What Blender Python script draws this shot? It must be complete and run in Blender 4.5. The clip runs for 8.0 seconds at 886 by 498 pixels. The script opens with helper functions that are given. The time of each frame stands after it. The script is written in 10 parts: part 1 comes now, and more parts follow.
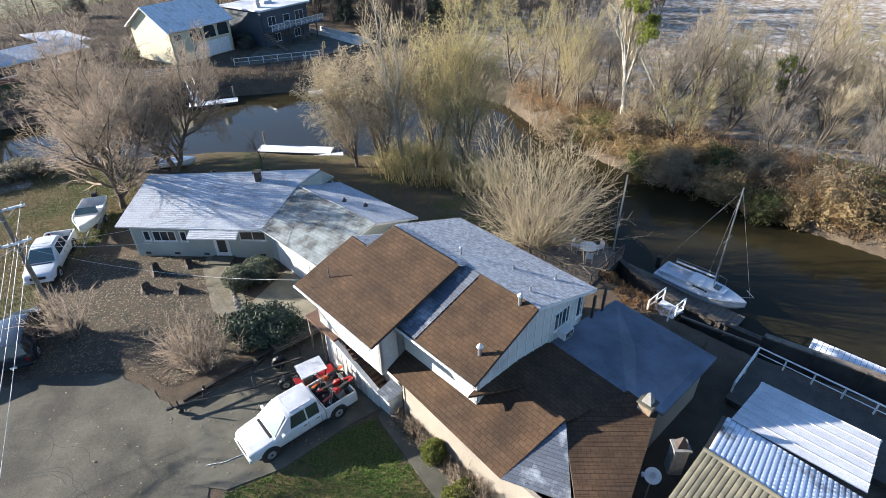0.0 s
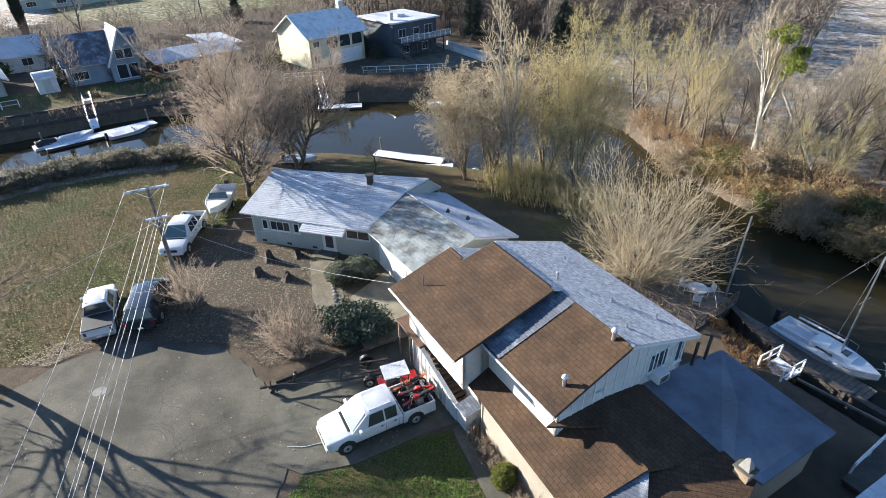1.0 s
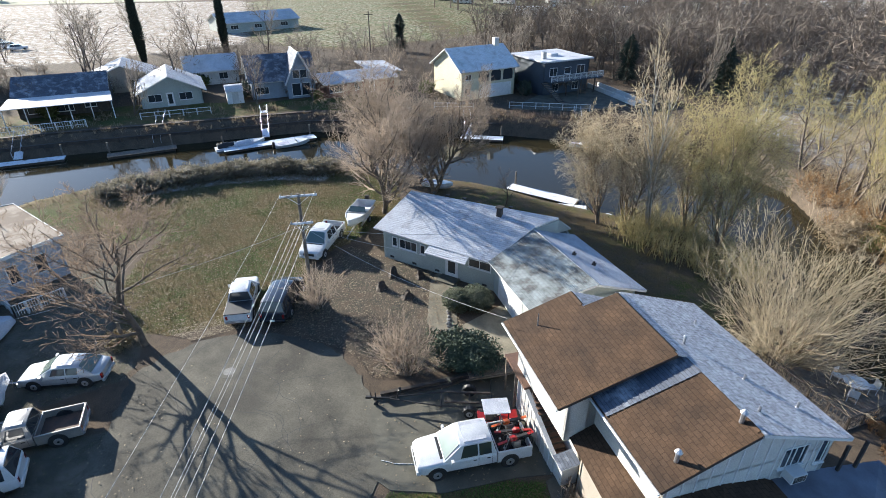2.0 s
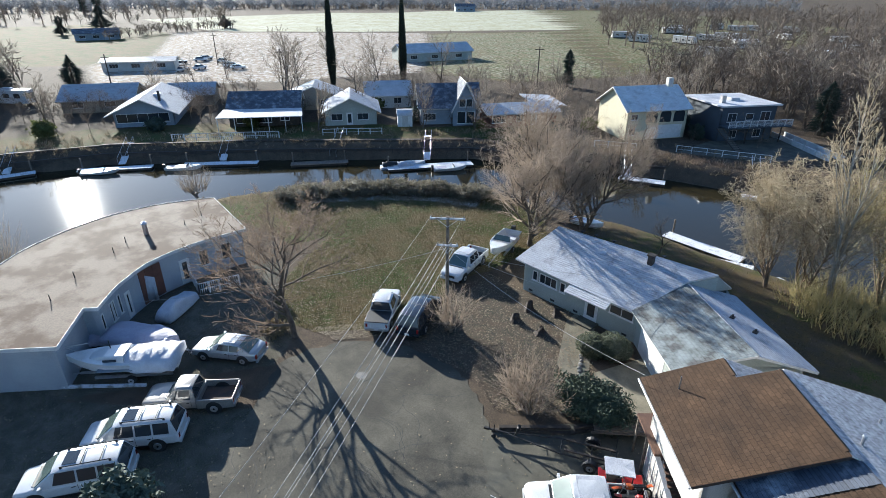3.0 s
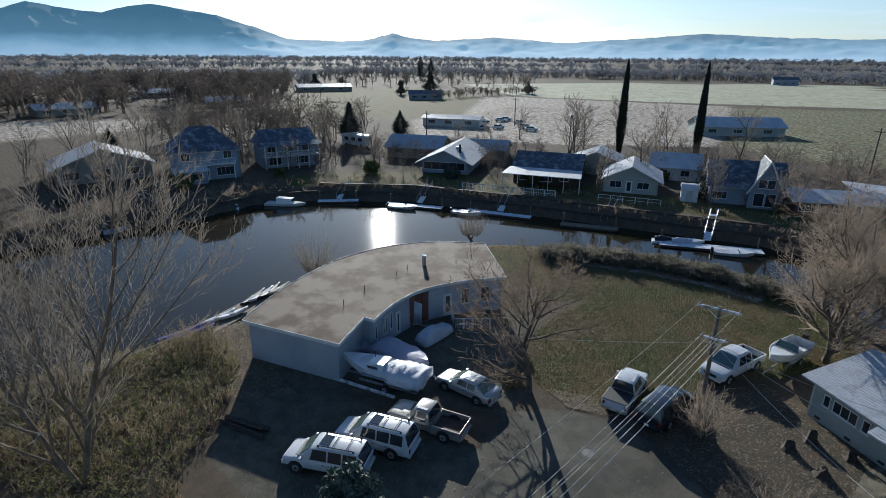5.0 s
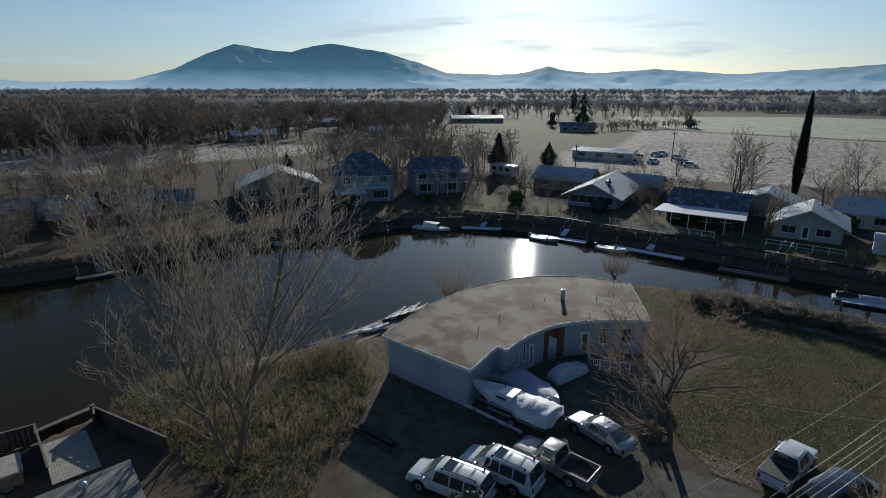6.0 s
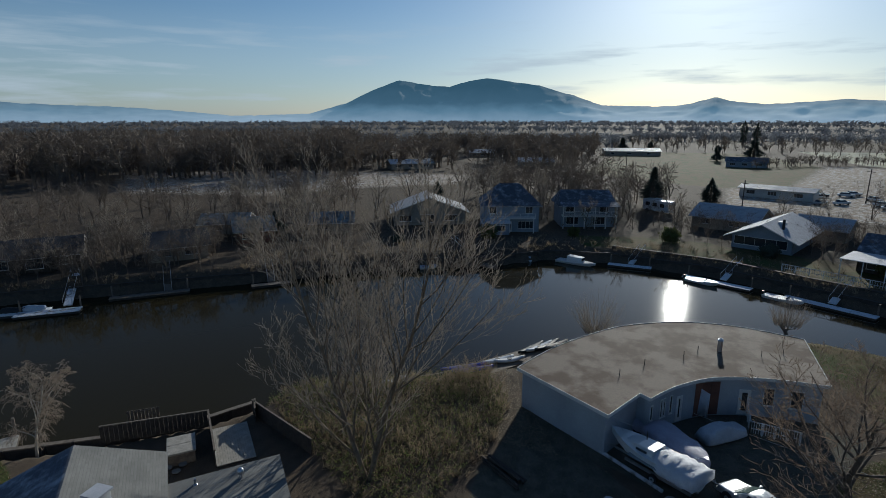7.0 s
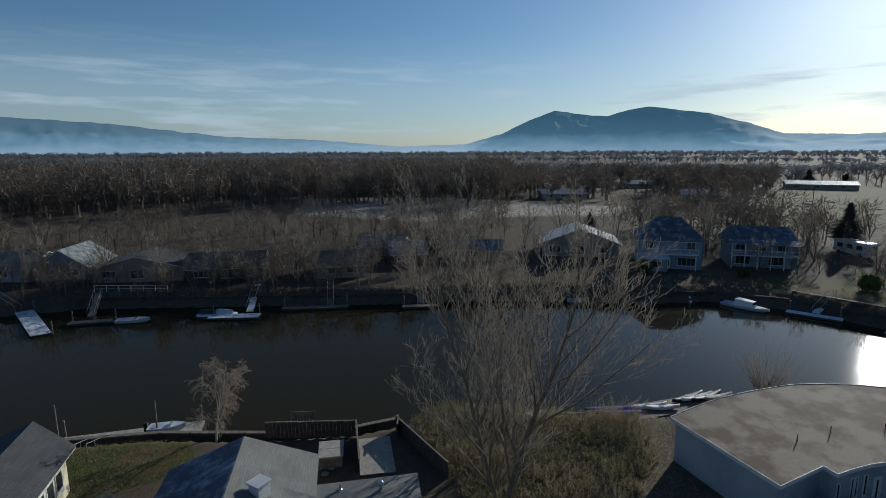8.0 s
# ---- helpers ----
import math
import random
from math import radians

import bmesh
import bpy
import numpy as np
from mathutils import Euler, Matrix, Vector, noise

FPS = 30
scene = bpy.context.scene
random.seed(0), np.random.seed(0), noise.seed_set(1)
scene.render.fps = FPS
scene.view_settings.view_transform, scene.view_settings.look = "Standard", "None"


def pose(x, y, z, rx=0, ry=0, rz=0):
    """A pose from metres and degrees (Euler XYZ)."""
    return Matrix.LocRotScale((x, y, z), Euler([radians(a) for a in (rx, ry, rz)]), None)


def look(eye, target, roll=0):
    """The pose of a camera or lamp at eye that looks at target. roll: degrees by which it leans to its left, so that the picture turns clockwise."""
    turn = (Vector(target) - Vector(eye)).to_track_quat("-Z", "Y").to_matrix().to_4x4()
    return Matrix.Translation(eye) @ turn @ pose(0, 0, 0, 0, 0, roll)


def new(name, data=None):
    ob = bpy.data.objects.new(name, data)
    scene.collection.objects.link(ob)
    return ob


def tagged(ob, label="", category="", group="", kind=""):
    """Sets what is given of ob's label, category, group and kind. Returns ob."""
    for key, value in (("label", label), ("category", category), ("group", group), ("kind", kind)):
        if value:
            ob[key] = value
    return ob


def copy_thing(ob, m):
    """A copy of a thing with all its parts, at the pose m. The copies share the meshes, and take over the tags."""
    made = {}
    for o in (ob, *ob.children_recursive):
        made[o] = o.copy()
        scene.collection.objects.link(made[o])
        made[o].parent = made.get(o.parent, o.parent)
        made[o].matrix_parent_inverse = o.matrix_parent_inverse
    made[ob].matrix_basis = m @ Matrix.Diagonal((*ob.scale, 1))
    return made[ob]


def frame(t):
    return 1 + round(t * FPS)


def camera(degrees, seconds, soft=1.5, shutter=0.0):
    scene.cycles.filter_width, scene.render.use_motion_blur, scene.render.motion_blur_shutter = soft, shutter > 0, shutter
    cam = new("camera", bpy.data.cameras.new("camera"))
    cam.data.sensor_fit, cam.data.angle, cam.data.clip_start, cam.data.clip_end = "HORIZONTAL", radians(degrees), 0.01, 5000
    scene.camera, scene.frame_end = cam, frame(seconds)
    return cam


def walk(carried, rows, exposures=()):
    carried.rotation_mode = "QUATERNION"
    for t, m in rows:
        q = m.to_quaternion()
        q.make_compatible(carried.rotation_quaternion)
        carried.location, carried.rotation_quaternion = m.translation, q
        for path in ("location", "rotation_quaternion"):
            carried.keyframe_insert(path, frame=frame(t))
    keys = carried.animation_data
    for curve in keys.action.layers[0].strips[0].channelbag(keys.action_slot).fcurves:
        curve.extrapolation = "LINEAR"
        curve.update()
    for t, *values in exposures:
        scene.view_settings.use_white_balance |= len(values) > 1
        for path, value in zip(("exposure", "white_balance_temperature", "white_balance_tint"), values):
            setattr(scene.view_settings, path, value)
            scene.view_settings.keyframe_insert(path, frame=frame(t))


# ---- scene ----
cam = camera(78.3, 8.0, soft=0.65)
PATH = [
    (0, (-2.616, -1.805, 22.764), (-2.685, -0.152, 21.641), -0.9),
    (0.5, (-2.563, -1.738, 22.778), (-2.793, -0.094, 21.662), -0.9),
    (1, (-2.517, -1.684, 22.795), (-2.948, -0.053, 21.721), -0.7),
    (1.2, (-2.503, -1.665, 22.8), (-3.02, -0.046, 21.747), -0.7),
    (2.3, (-2.459, -1.577, 22.869), (-3.461, -0.124, 21.927), 0.1),
    (2.5, (-2.46, -1.562, 22.874), (-3.551, -0.164, 21.95), -0.0),
    (3, (-2.49, -1.53, 22.892), (-3.794, -0.29, 22.018), 0.2),
    (3.5, (-2.52, -1.498, 22.911), (-3.992, -0.425, 22.087), 0.2),
    (4, (-2.541, -1.46, 22.925), (-4.151, -0.562, 22.15), 0.4),
    (4.5, (-2.546, -1.435, 22.932), (-4.272, -0.733, 22.207), 0.4),
    (4.7, (-2.546, -1.428, 22.934), (-4.314, -0.812, 22.23), 0.4),
    (6, (-2.545, -1.406, 22.951), (-4.462, -1.431, 22.379), 0.1),
    (6.5, (-2.538, -1.409, 22.947), (-4.451, -1.68, 22.43), 0.0),
    (7, (-2.542, -1.402, 22.941), (-4.411, -1.943, 22.476), 0.0),
    (7.5, (-2.565, -1.39, 22.936), (-4.347, -2.199, 22.523), -0.1),
    (8, (-2.599, -1.381, 22.932), (-4.268, -2.421, 22.572), -0.2),
]
EXPOSURES = [(0.0, 1.9, 6350, 10), (1.2, 1.95, 6350, 10), (2.5, 1.65, 6100, 8), (3.5, 1.4, 5950, 7), (4.0, 1.2, 5900, 7), (4.7, 0.75, 5850, 6), (6.0, -0.02, 6000, 6), (7.0, -0.24, 5950, 5), (8.0, -0.15, 5900, 4)]
walk(cam, [(t, look(eye, target, roll)) for t, eye, target, roll in PATH], EXPOSURES)

# ---- daylight: low winter sun over the lagoon ----
SUN_WAY = Vector((-0.945, 0.134, 0.296)).normalized()
SUN_ELEVATION = math.asin(SUN_WAY.z)
SUN_TURN = math.atan2(SUN_WAY.x, SUN_WAY.y)
world = bpy.data.worlds.new("sky")
scene.world = world
world.use_nodes = True
wn, wl = world.node_tree.nodes, world.node_tree.links
wn.clear()
w_out = wn.new("ShaderNodeOutputWorld")
w_bg = wn.new("ShaderNodeBackground")
w_sky = wn.new("ShaderNodeTexSky")
w_sky.sky_type = "NISHITA"
w_sky.sun_disc = False
w_sky.sun_elevation = SUN_ELEVATION
w_sky.sun_rotation = SUN_TURN
w_sky.air_density, w_sky.dust_density, w_sky.ozone_density = 1.0, 0.45, 4.5
w_bg.inputs["Strength"].default_value = 0.080
# thin streaks of cloud low over the hills
w_co = wn.new("ShaderNodeTexCoord")
w_map = wn.new("ShaderNodeMapping")
w_map.inputs["Scale"].default_value = (1.6, 1.6, 16.0)
w_noise = wn.new("ShaderNodeTexNoise")
w_noise.inputs["Scale"].default_value = 2.6
w_noise.inputs["Detail"].default_value = 6.0
w_noise.inputs["Roughness"].default_value = 0.55
w_ramp = wn.new("ShaderNodeValToRGB")
w_ramp.color_ramp.elements[0].position, w_ramp.color_ramp.elements[1].position = 0.53, 0.70
w_sep = wn.new("ShaderNodeSeparateXYZ")
w_band = wn.new("ShaderNodeMapRange")
w_band.interpolation_type = "SMOOTHSTEP"
for key, value in (("From Min", 0.20), ("From Max", 0.08), ("To Min", 0.0), ("To Max", 1.0)):
    w_band.inputs[key].default_value = value
w_mul = wn.new("ShaderNodeMath")
w_mul.operation = "MULTIPLY"
w_mul2 = wn.new("ShaderNodeMath")
w_mul2.operation = "MULTIPLY"
w_mul2.inputs[1].default_value = 0.9
w_mix = wn.new("ShaderNodeMix")
w_mix.data_type = "RGBA"
w_mix.inputs["B"].default_value = (6.4, 7.3, 8.2, 1)
wl.new(w_co.outputs["Generated"], w_map.inputs["Vector"])
wl.new(w_map.outputs["Vector"], w_noise.inputs["Vector"])
wl.new(w_noise.outputs["Fac"], w_ramp.inputs["Fac"])
wl.new(w_co.outputs["Generated"], w_sep.inputs["Vector"])
wl.new(w_sep.outputs["Z"], w_band.inputs["Value"])
w_veil = wn.new("ShaderNodeMath")
w_veil.operation = "MULTIPLY_ADD"
w_veil.inputs[1].default_value, w_veil.inputs[2].default_value = 0.6, 0.32
wl.new(w_ramp.outputs["Color"], w_veil.inputs[0])
wl.new(w_veil.outputs["Value"], w_mul.inputs[0])
wl.new(w_band.outputs["Result"], w_mul.inputs[1])
wl.new(w_mul.outputs["Value"], w_mul2.inputs[0])
wl.new(w_mul2.outputs["Value"], w_mix.inputs["Factor"])
wl.new(w_sky.outputs["Color"], w_mix.inputs["A"])
wl.new(w_mix.outputs["Result"], w_bg.inputs["Color"])
wl.new(w_bg.outputs["Background"], w_out.inputs["Surface"])
sun_data = bpy.data.lights.new("sun", "SUN")
sun_data.energy, sun_data.angle, sun_data.color = 5.0, radians(0.55), (1.0, 0.93, 0.82)
sun = new("sun", sun_data)
sun.matrix_world = look(SUN_WAY * 200, (0, 0, 0))

# ---- materials ----
def mat(name, a, b=None, rough=0.8, scale=6.0, fine=60.0, mix=(0.35, 0.65), bump=0.15, metal=0.0, coat=0.0,
        frost=None, frost_at=(0.45, 0.6), frost_scale=0.8, rows=None, local=False, rand=0.0, joint=0.85, spec=0.5, stretch=(1, 1, 1), bump_dist=0.02, thin=0.0):
    """A surface with two colours mixed by coarse and fine noise, an optional coat of hoar frost and optional rows of tabs."""
    m = bpy.data.materials.new(name)
    m.use_nodes = True
    n, l = m.node_tree.nodes, m.node_tree.links
    p = n["Principled BSDF"]
    p.inputs["Roughness"].default_value = rough
    p.inputs["Metallic"].default_value = metal
    p.inputs["Coat Weight"].default_value = coat
    p.inputs["Specular IOR Level"].default_value = spec
    b = b or tuple(min(1, v * 0.72) for v in a)
    if local:
        where = n.new("ShaderNodeTexCoord").outputs["Object"]
    else:
        where = n.new("ShaderNodeNewGeometry").outputs["Position"]
    if stretch != (1, 1, 1):
        mp = n.new("ShaderNodeMapping")
        mp.inputs["Scale"].default_value = stretch
        l.new(where, mp.inputs["Vector"])
        where = mp.outputs["Vector"]

    def noise_at(s, detail=4.0, rough_n=0.6):
        t = n.new("ShaderNodeTexNoise")
        t.inputs["Scale"].default_value, t.inputs["Detail"].default_value, t.inputs["Roughness"].default_value = s, detail, rough_n
        l.new(where, t.inputs["Vector"])
        return t.outputs["Fac"]

    def ramp(value, lo, hi):
        r = n.new("ShaderNodeMapRange")
        r.inputs["From Min"].default_value, r.inputs["From Max"].default_value = lo, hi
        l.new(value, r.inputs["Value"])
        return r.outputs["Result"]

    def blend(f, x, y, kind="MIX"):
        x_ = n.new("ShaderNodeMix")
        x_.data_type, x_.blend_type = "RGBA", kind
        for v, slot in ((f, "Factor"), (x, "A"), (y, "B")):
            if isinstance(v, (int, float)):
                x_.inputs[slot].default_value = v
            elif isinstance(v, tuple):
                x_.inputs[slot].default_value = (*v, 1)
            else:
                l.new(v, x_.inputs[slot])
        return x_.outputs["Result"]

    big, small = noise_at(scale), noise_at(fine, 3.0)
    col = blend(ramp(big, *mix), tuple(a), tuple(b))
    col = blend(ramp(small, 0.3, 0.7), col, blend(1.0, col, (0.62, 0.62, 0.62), "MULTIPLY"))
    height = small
    if rows:
        br = n.new("ShaderNodeTexBrick")
        br.inputs["Scale"].default_value = 1.0
        br.inputs["Brick Width"].default_value, br.inputs["Row Height"].default_value = rows
        br.inputs["Mortar Size"].default_value = rows[1] * 0.07
        br.inputs["Color1"].default_value = (1.0, 1.0, 1.0, 1)
        br.inputs["Color2"].default_value = (0.72, 0.70, 0.68, 1)
        br.inputs["Mortar"].default_value = (0.38, 0.36, 0.35, 1)
        br.offset = 0.5
        l.new(n.new("ShaderNodeTexCoord").outputs["Object"], br.inputs["Vector"])
        col = blend(joint, col, br.outputs["Color"], "MULTIPLY")
    if rand:
        info = n.new("ShaderNodeObjectInfo")
        h = n.new("ShaderNodeHueSaturation")
        l.new(col, h.inputs["Color"])
        l.new(ramp(info.outputs["Random"], -(1 - rand) / (2 * rand), 1 + (1 - rand) / (2 * rand)), h.inputs["Value"])
        v = n.new("ShaderNodeMapRange")
        v.inputs["To Min"].default_value, v.inputs["To Max"].default_value = 1 - rand, 1 + rand
        l.new(info.outputs["Random"], v.inputs["Value"])
        l.new(v.outputs["Result"], h.inputs["Value"])
        col = h.outputs["Color"]
    if frost:
        f1 = ramp(noise_at(frost_scale, 5.0, 0.65), *frost_at)
        white = blend(ramp(small, 0.3, 0.75), frost, tuple(v * 0.8 for v in frost))
        if rows:
            white = blend(0.5, white, br.outputs["Color"], "MULTIPLY")
        col = blend(f1, col, white)
    l.new(col, p.inputs["Base Color"])
    if thin:
        glow = n.new("ShaderNodeBsdfTranslucent")
        two = n.new("ShaderNodeMixShader")
        two.inputs["Fac"].default_value = thin
        l.new(col, glow.inputs["Color"])
        l.new(p.outputs["BSDF"], two.inputs[1])
        l.new(glow.outputs["BSDF"], two.inputs[2])
        l.new(two.outputs["Shader"], n["Material Output"].inputs["Surface"])
    if bump:
        bu = n.new("ShaderNodeBump")
        bu.inputs["Strength"].default_value, bu.inputs["Distance"].default_value = bump, bump_dist
        l.new(height, bu.inputs["Height"])
        l.new(bu.outputs["Normal"], p.inputs["Normal"])
    return m


M = {}
M["shingle_brown"] = mat("brown_shingles", (0.112, 0.068, 0.040), (0.060, 0.039, 0.026), 0.9, 0.55, 22, rows=(0.36, 0.22), joint=0.75, bump=0.35, spec=0.2)
M["shingle_frost"] = mat("hoarfrost_on_shingles", (0.17, 0.17, 0.175), (0.11, 0.11, 0.12), 0.85, 1.2, 40, rows=(0.42, 0.28), frost=(0.49, 0.51, 0.55), frost_at=(0.20, 0.66), frost_scale=4.5, bump=0.3)
M["shingle_pale"] = mat("pale_frosted_shingles", (0.27, 0.27, 0.275), (0.20, 0.20, 0.21), 0.85, 0.8, 40, rows=(0.5, 0.20), frost=(0.46, 0.485, 0.53), frost_at=(0.14, 0.50), frost_scale=1.1, bump=0.3)
M["shingle_dark"] = mat("dark_shingles", (0.085, 0.088, 0.095), (0.06, 0.062, 0.07), 0.9, 0.7, 30, rows=(0.9, 0.16), bump=0.3)
# true slate on far roofs; on some near slopes its blue is painted shade
M["shingle_slate"] = mat("slate_and_shade_blue_shingles", (0.12, 0.14, 0.18), (0.09, 0.11, 0.15), 0.85, 0.7, 30, rows=(0.9, 0.16), frost=(0.5, 0.54, 0.6), frost_at=(0.5, 0.8), bump=0.3)
M["tile_roof"] = mat("glazed_roof_tiles", (0.10, 0.09, 0.075), (0.07, 0.065, 0.06), 0.7, 2, 30, frost=(0.62, 0.66, 0.74), frost_at=(0.30, 0.46), frost_scale=0.5, bump=0.2)
M["tile_olive"] = mat("mossy_olive_roof_tiles", (0.15, 0.135, 0.095), (0.095, 0.09, 0.065), 0.8, 1.6, 30, rand=0.18, bump=0.2)
# pale shingles again, with light put into a paler frost
M["bright_shingle"] = mat("brightened_frosted_shingles", (0.40, 0.40, 0.40), (0.30, 0.30, 0.31), 0.85, 0.8, 30, rows=(0.6, 0.25), joint=0.5, frost=(0.70, 0.715, 0.74), frost_at=(0.2, 0.5), frost_scale=0.8, bump=0.3)
M["roll_roof"] = mat("frosted_roll_roofing", (0.105, 0.118, 0.15), (0.08, 0.092, 0.12), 0.75, 0.5, 30, frost=(0.15, 0.172, 0.22), frost_at=(0.40, 0.68), frost_scale=0.4, bump=0.2)
M["flat_roof"] = mat("weathered_flat_roof_coating", (0.085, 0.050, 0.032), (0.235, 0.19, 0.15), 0.8, 0.35, 9, mix=(0.43, 0.57), spec=0.12, bump=0.25)
M["roof_white"] = mat("frosty_white_metal_roof", (0.62, 0.63, 0.66), (0.46, 0.47, 0.50), 0.6, 0.5, 20, bump=0.1)
M["white"] = mat("white_painted_boards", (0.64, 0.62, 0.58), (0.52, 0.50, 0.46), 0.7, 0.7, 30, bump=0.1)
M["trim"] = mat("white_trim_paint", (0.78, 0.77, 0.75), (0.68, 0.67, 0.65), 0.6, 2, 40, bump=0.05)
M["brown_trim"] = mat("dark_brown_fascia", (0.065, 0.045, 0.035), (0.045, 0.03, 0.025), 0.7, 2, 40, bump=0.1)
M["sage"] = mat("sage_green_siding", (0.40, 0.43, 0.39), (0.34, 0.37, 0.34), 0.75, 0.5, 30, bump=0.1)
M["stucco"] = mat("blue_grey_stucco", (0.44, 0.47, 0.51), (0.34, 0.37, 0.41), 0.85, 0.35, 20, bump=0.25)
M["yellow"] = mat("cream_yellow_stucco", (0.66, 0.60, 0.42), (0.58, 0.53, 0.38), 0.8, 0.5, 30, bump=0.15)
M["navy"] = mat("dark_blue_grey_siding", (0.060, 0.080, 0.105), (0.045, 0.06, 0.08), 0.7, 0.5, 30, bump=0.15)
M["grey_blue"] = mat("grey_blue_siding", (0.27, 0.32, 0.38), (0.22, 0.27, 0.33), 0.75, 0.5, 30, bump=0.1)
M["tan"] = mat("tan_siding", (0.36, 0.31, 0.25), (0.29, 0.25, 0.20), 0.8, 0.5, 30, bump=0.15)
M["redwood"] = mat("red_brown_boards", (0.20, 0.085, 0.055), (0.13, 0.055, 0.04), 0.75, 1.2, 30, bump=0.2)
M["wood"] = mat("weathered_timber", (0.22, 0.18, 0.14), (0.12, 0.095, 0.075), 0.85, 3, 30, bump=0.3)
M["porch_boards"] = mat("brown_stained_boards", (0.155, 0.080, 0.048), (0.10, 0.052, 0.034), 0.7, 1.5, 30, bump=0.2)
M["wood_dark"] = mat("dark_damp_timber", (0.075, 0.060, 0.048), (0.04, 0.032, 0.028), 0.85, 3, 30, bump=0.3)
M["wood_frost"] = mat("frosted_deck_boards", (0.24, 0.22, 0.20), (0.17, 0.155, 0.14), 0.85, 2, 30, frost=(0.62, 0.65, 0.70), frost_at=(0.36, 0.52), frost_scale=1.5, bump=0.25)
M["dock_white"] = mat("hoarfrost_on_dock_boards", (0.30, 0.28, 0.26), (0.2, 0.19, 0.18), 0.85, 2, 30, frost=(0.70, 0.72, 0.76), frost_at=(0.25, 0.45), frost_scale=1.2, bump=0.25)
M["dock_plain"] = mat("pale_dock_planks", (0.42, 0.39, 0.34), (0.30, 0.28, 0.245), 0.85, 2, 30, bump=0.2)
M["asphalt"] = mat("worn_asphalt", (0.135, 0.125, 0.098), (0.070, 0.065, 0.053), 0.85, 0.35, 14, mix=(0.36, 0.64), spec=0.15, bump=0.35)
# paler second concrete: the sunlight on these slabs is in the colour
M["concrete_pale"] = mat("bare_concrete_sun_in_colour", (0.26, 0.23, 0.165), (0.165, 0.148, 0.105), 0.9, 0.9, 25, bump=0.2)
M["asphalt_patch"] = mat("tar_sealed_crack", (0.045, 0.043, 0.041), (0.03, 0.03, 0.03), 0.8, 2, 30, bump=0.2)
M["concrete"] = mat("stained_concrete", (0.128, 0.120, 0.090), (0.070, 0.066, 0.050), 0.9, 0.7, 25, bump=0.2)
M["seawall"] = mat("dark_seawall_boards", (0.085, 0.072, 0.060), (0.05, 0.043, 0.037), 0.9, 1.2, 14, bump=0.4)
M["brick"] = mat("red_brick", (0.34, 0.25, 0.17), (0.24, 0.165, 0.11), 0.85, 4, 30, bump=0.3)
M["mortar"] = mat("pale_mortar", (0.40, 0.37, 0.33), (0.32, 0.29, 0.26), 0.9, 4, 30, bump=0.3)
M["metal"] = mat("galvanised_steel", (0.55, 0.56, 0.58), (0.42, 0.43, 0.45), 0.4, 4, 40, metal=0.8, bump=0.05)
M["alu"] = mat("bare_aluminium", (0.70, 0.71, 0.73), (0.6, 0.61, 0.63), 0.35, 4, 40, metal=0.9, bump=0.03)
M["black"] = mat("black_plastic", (0.018, 0.018, 0.019), (0.012, 0.012, 0.012), 0.55, 6, 60, bump=0.05)
M["tyre"] = mat("tyre_rubber", (0.022, 0.022, 0.022), (0.03, 0.028, 0.026), 0.85, 6, 60, bump=0.1)
M["wire"] = mat("weathered_power_line", (0.62, 0.60, 0.56), (0.5, 0.48, 0.45), 0.5, 6, 60, metal=0.3, bump=0)
M["carwhite"] = mat("white_car_paint", (0.66, 0.67, 0.68), (0.58, 0.59, 0.60), 0.28, 1.5, 90, coat=0.6, bump=0)
M["carsilver"] = mat("silver_car_paint", (0.50, 0.52, 0.54), (0.43, 0.45, 0.47), 0.3, 1.5, 90, coat=0.6, metal=0.4, bump=0)
M["cargold"] = mat("champagne_car_paint", (0.36, 0.34, 0.31), (0.29, 0.27, 0.25), 0.32, 1.5, 90, coat=0.5, metal=0.3, bump=0)
M["cardark"] = mat("dark_blue_black_car_paint", (0.030, 0.035, 0.045), (0.02, 0.024, 0.03), 0.25, 1.5, 90, coat=0.7, bump=0)
M["gelcoat"] = mat("white_gelcoat", (0.74, 0.75, 0.76), (0.64, 0.65, 0.66), 0.3, 1.2, 60, coat=0.4, bump=0)
M["tarp"] = mat("pale_tarpaulin", (0.62, 0.64, 0.69), (0.50, 0.52, 0.58), 0.6, 1.6, 20, bump=0.5, bump_dist=0.06)
M["tarp_lilac"] = mat("lilac_grey_boat_cover", (0.46, 0.45, 0.55), (0.38, 0.37, 0.46), 0.65, 1.6, 20, bump=0.4, bump_dist=0.05)
M["tarp_blue"] = mat("blue_tarpaulin", (0.03, 0.06, 0.30), (0.02, 0.04, 0.2), 0.5, 1.6, 20, bump=0.4)
M["kayak_blue"] = mat("blue_plastic_hull", (0.012, 0.045, 0.42), (0.01, 0.03, 0.3), 0.35, 2, 40, bump=0.02)
M["red"] = mat("red_plastic", (0.42, 0.018, 0.015), (0.30, 0.012, 0.012), 0.35, 3, 50, bump=0.02)
M["orange"] = mat("orange_plastic", (0.62, 0.13, 0.03), (0.5, 0.09, 0.02), 0.4, 3, 50, bump=0.02)
M["headlight"] = mat("headlight_lens", (0.62, 0.63, 0.64), (0.5, 0.5, 0.52), 0.1, 3, 50, coat=1.0, bump=0)
M["taillight"] = mat("tail_light_lens", (0.30, 0.01, 0.01), (0.22, 0.01, 0.01), 0.15, 3, 50, coat=1.0, bump=0)
M["bark"] = mat("grey_brown_bark", (0.150, 0.118, 0.090), (0.085, 0.066, 0.052), 0.9, 3, 25, bump=0.5)
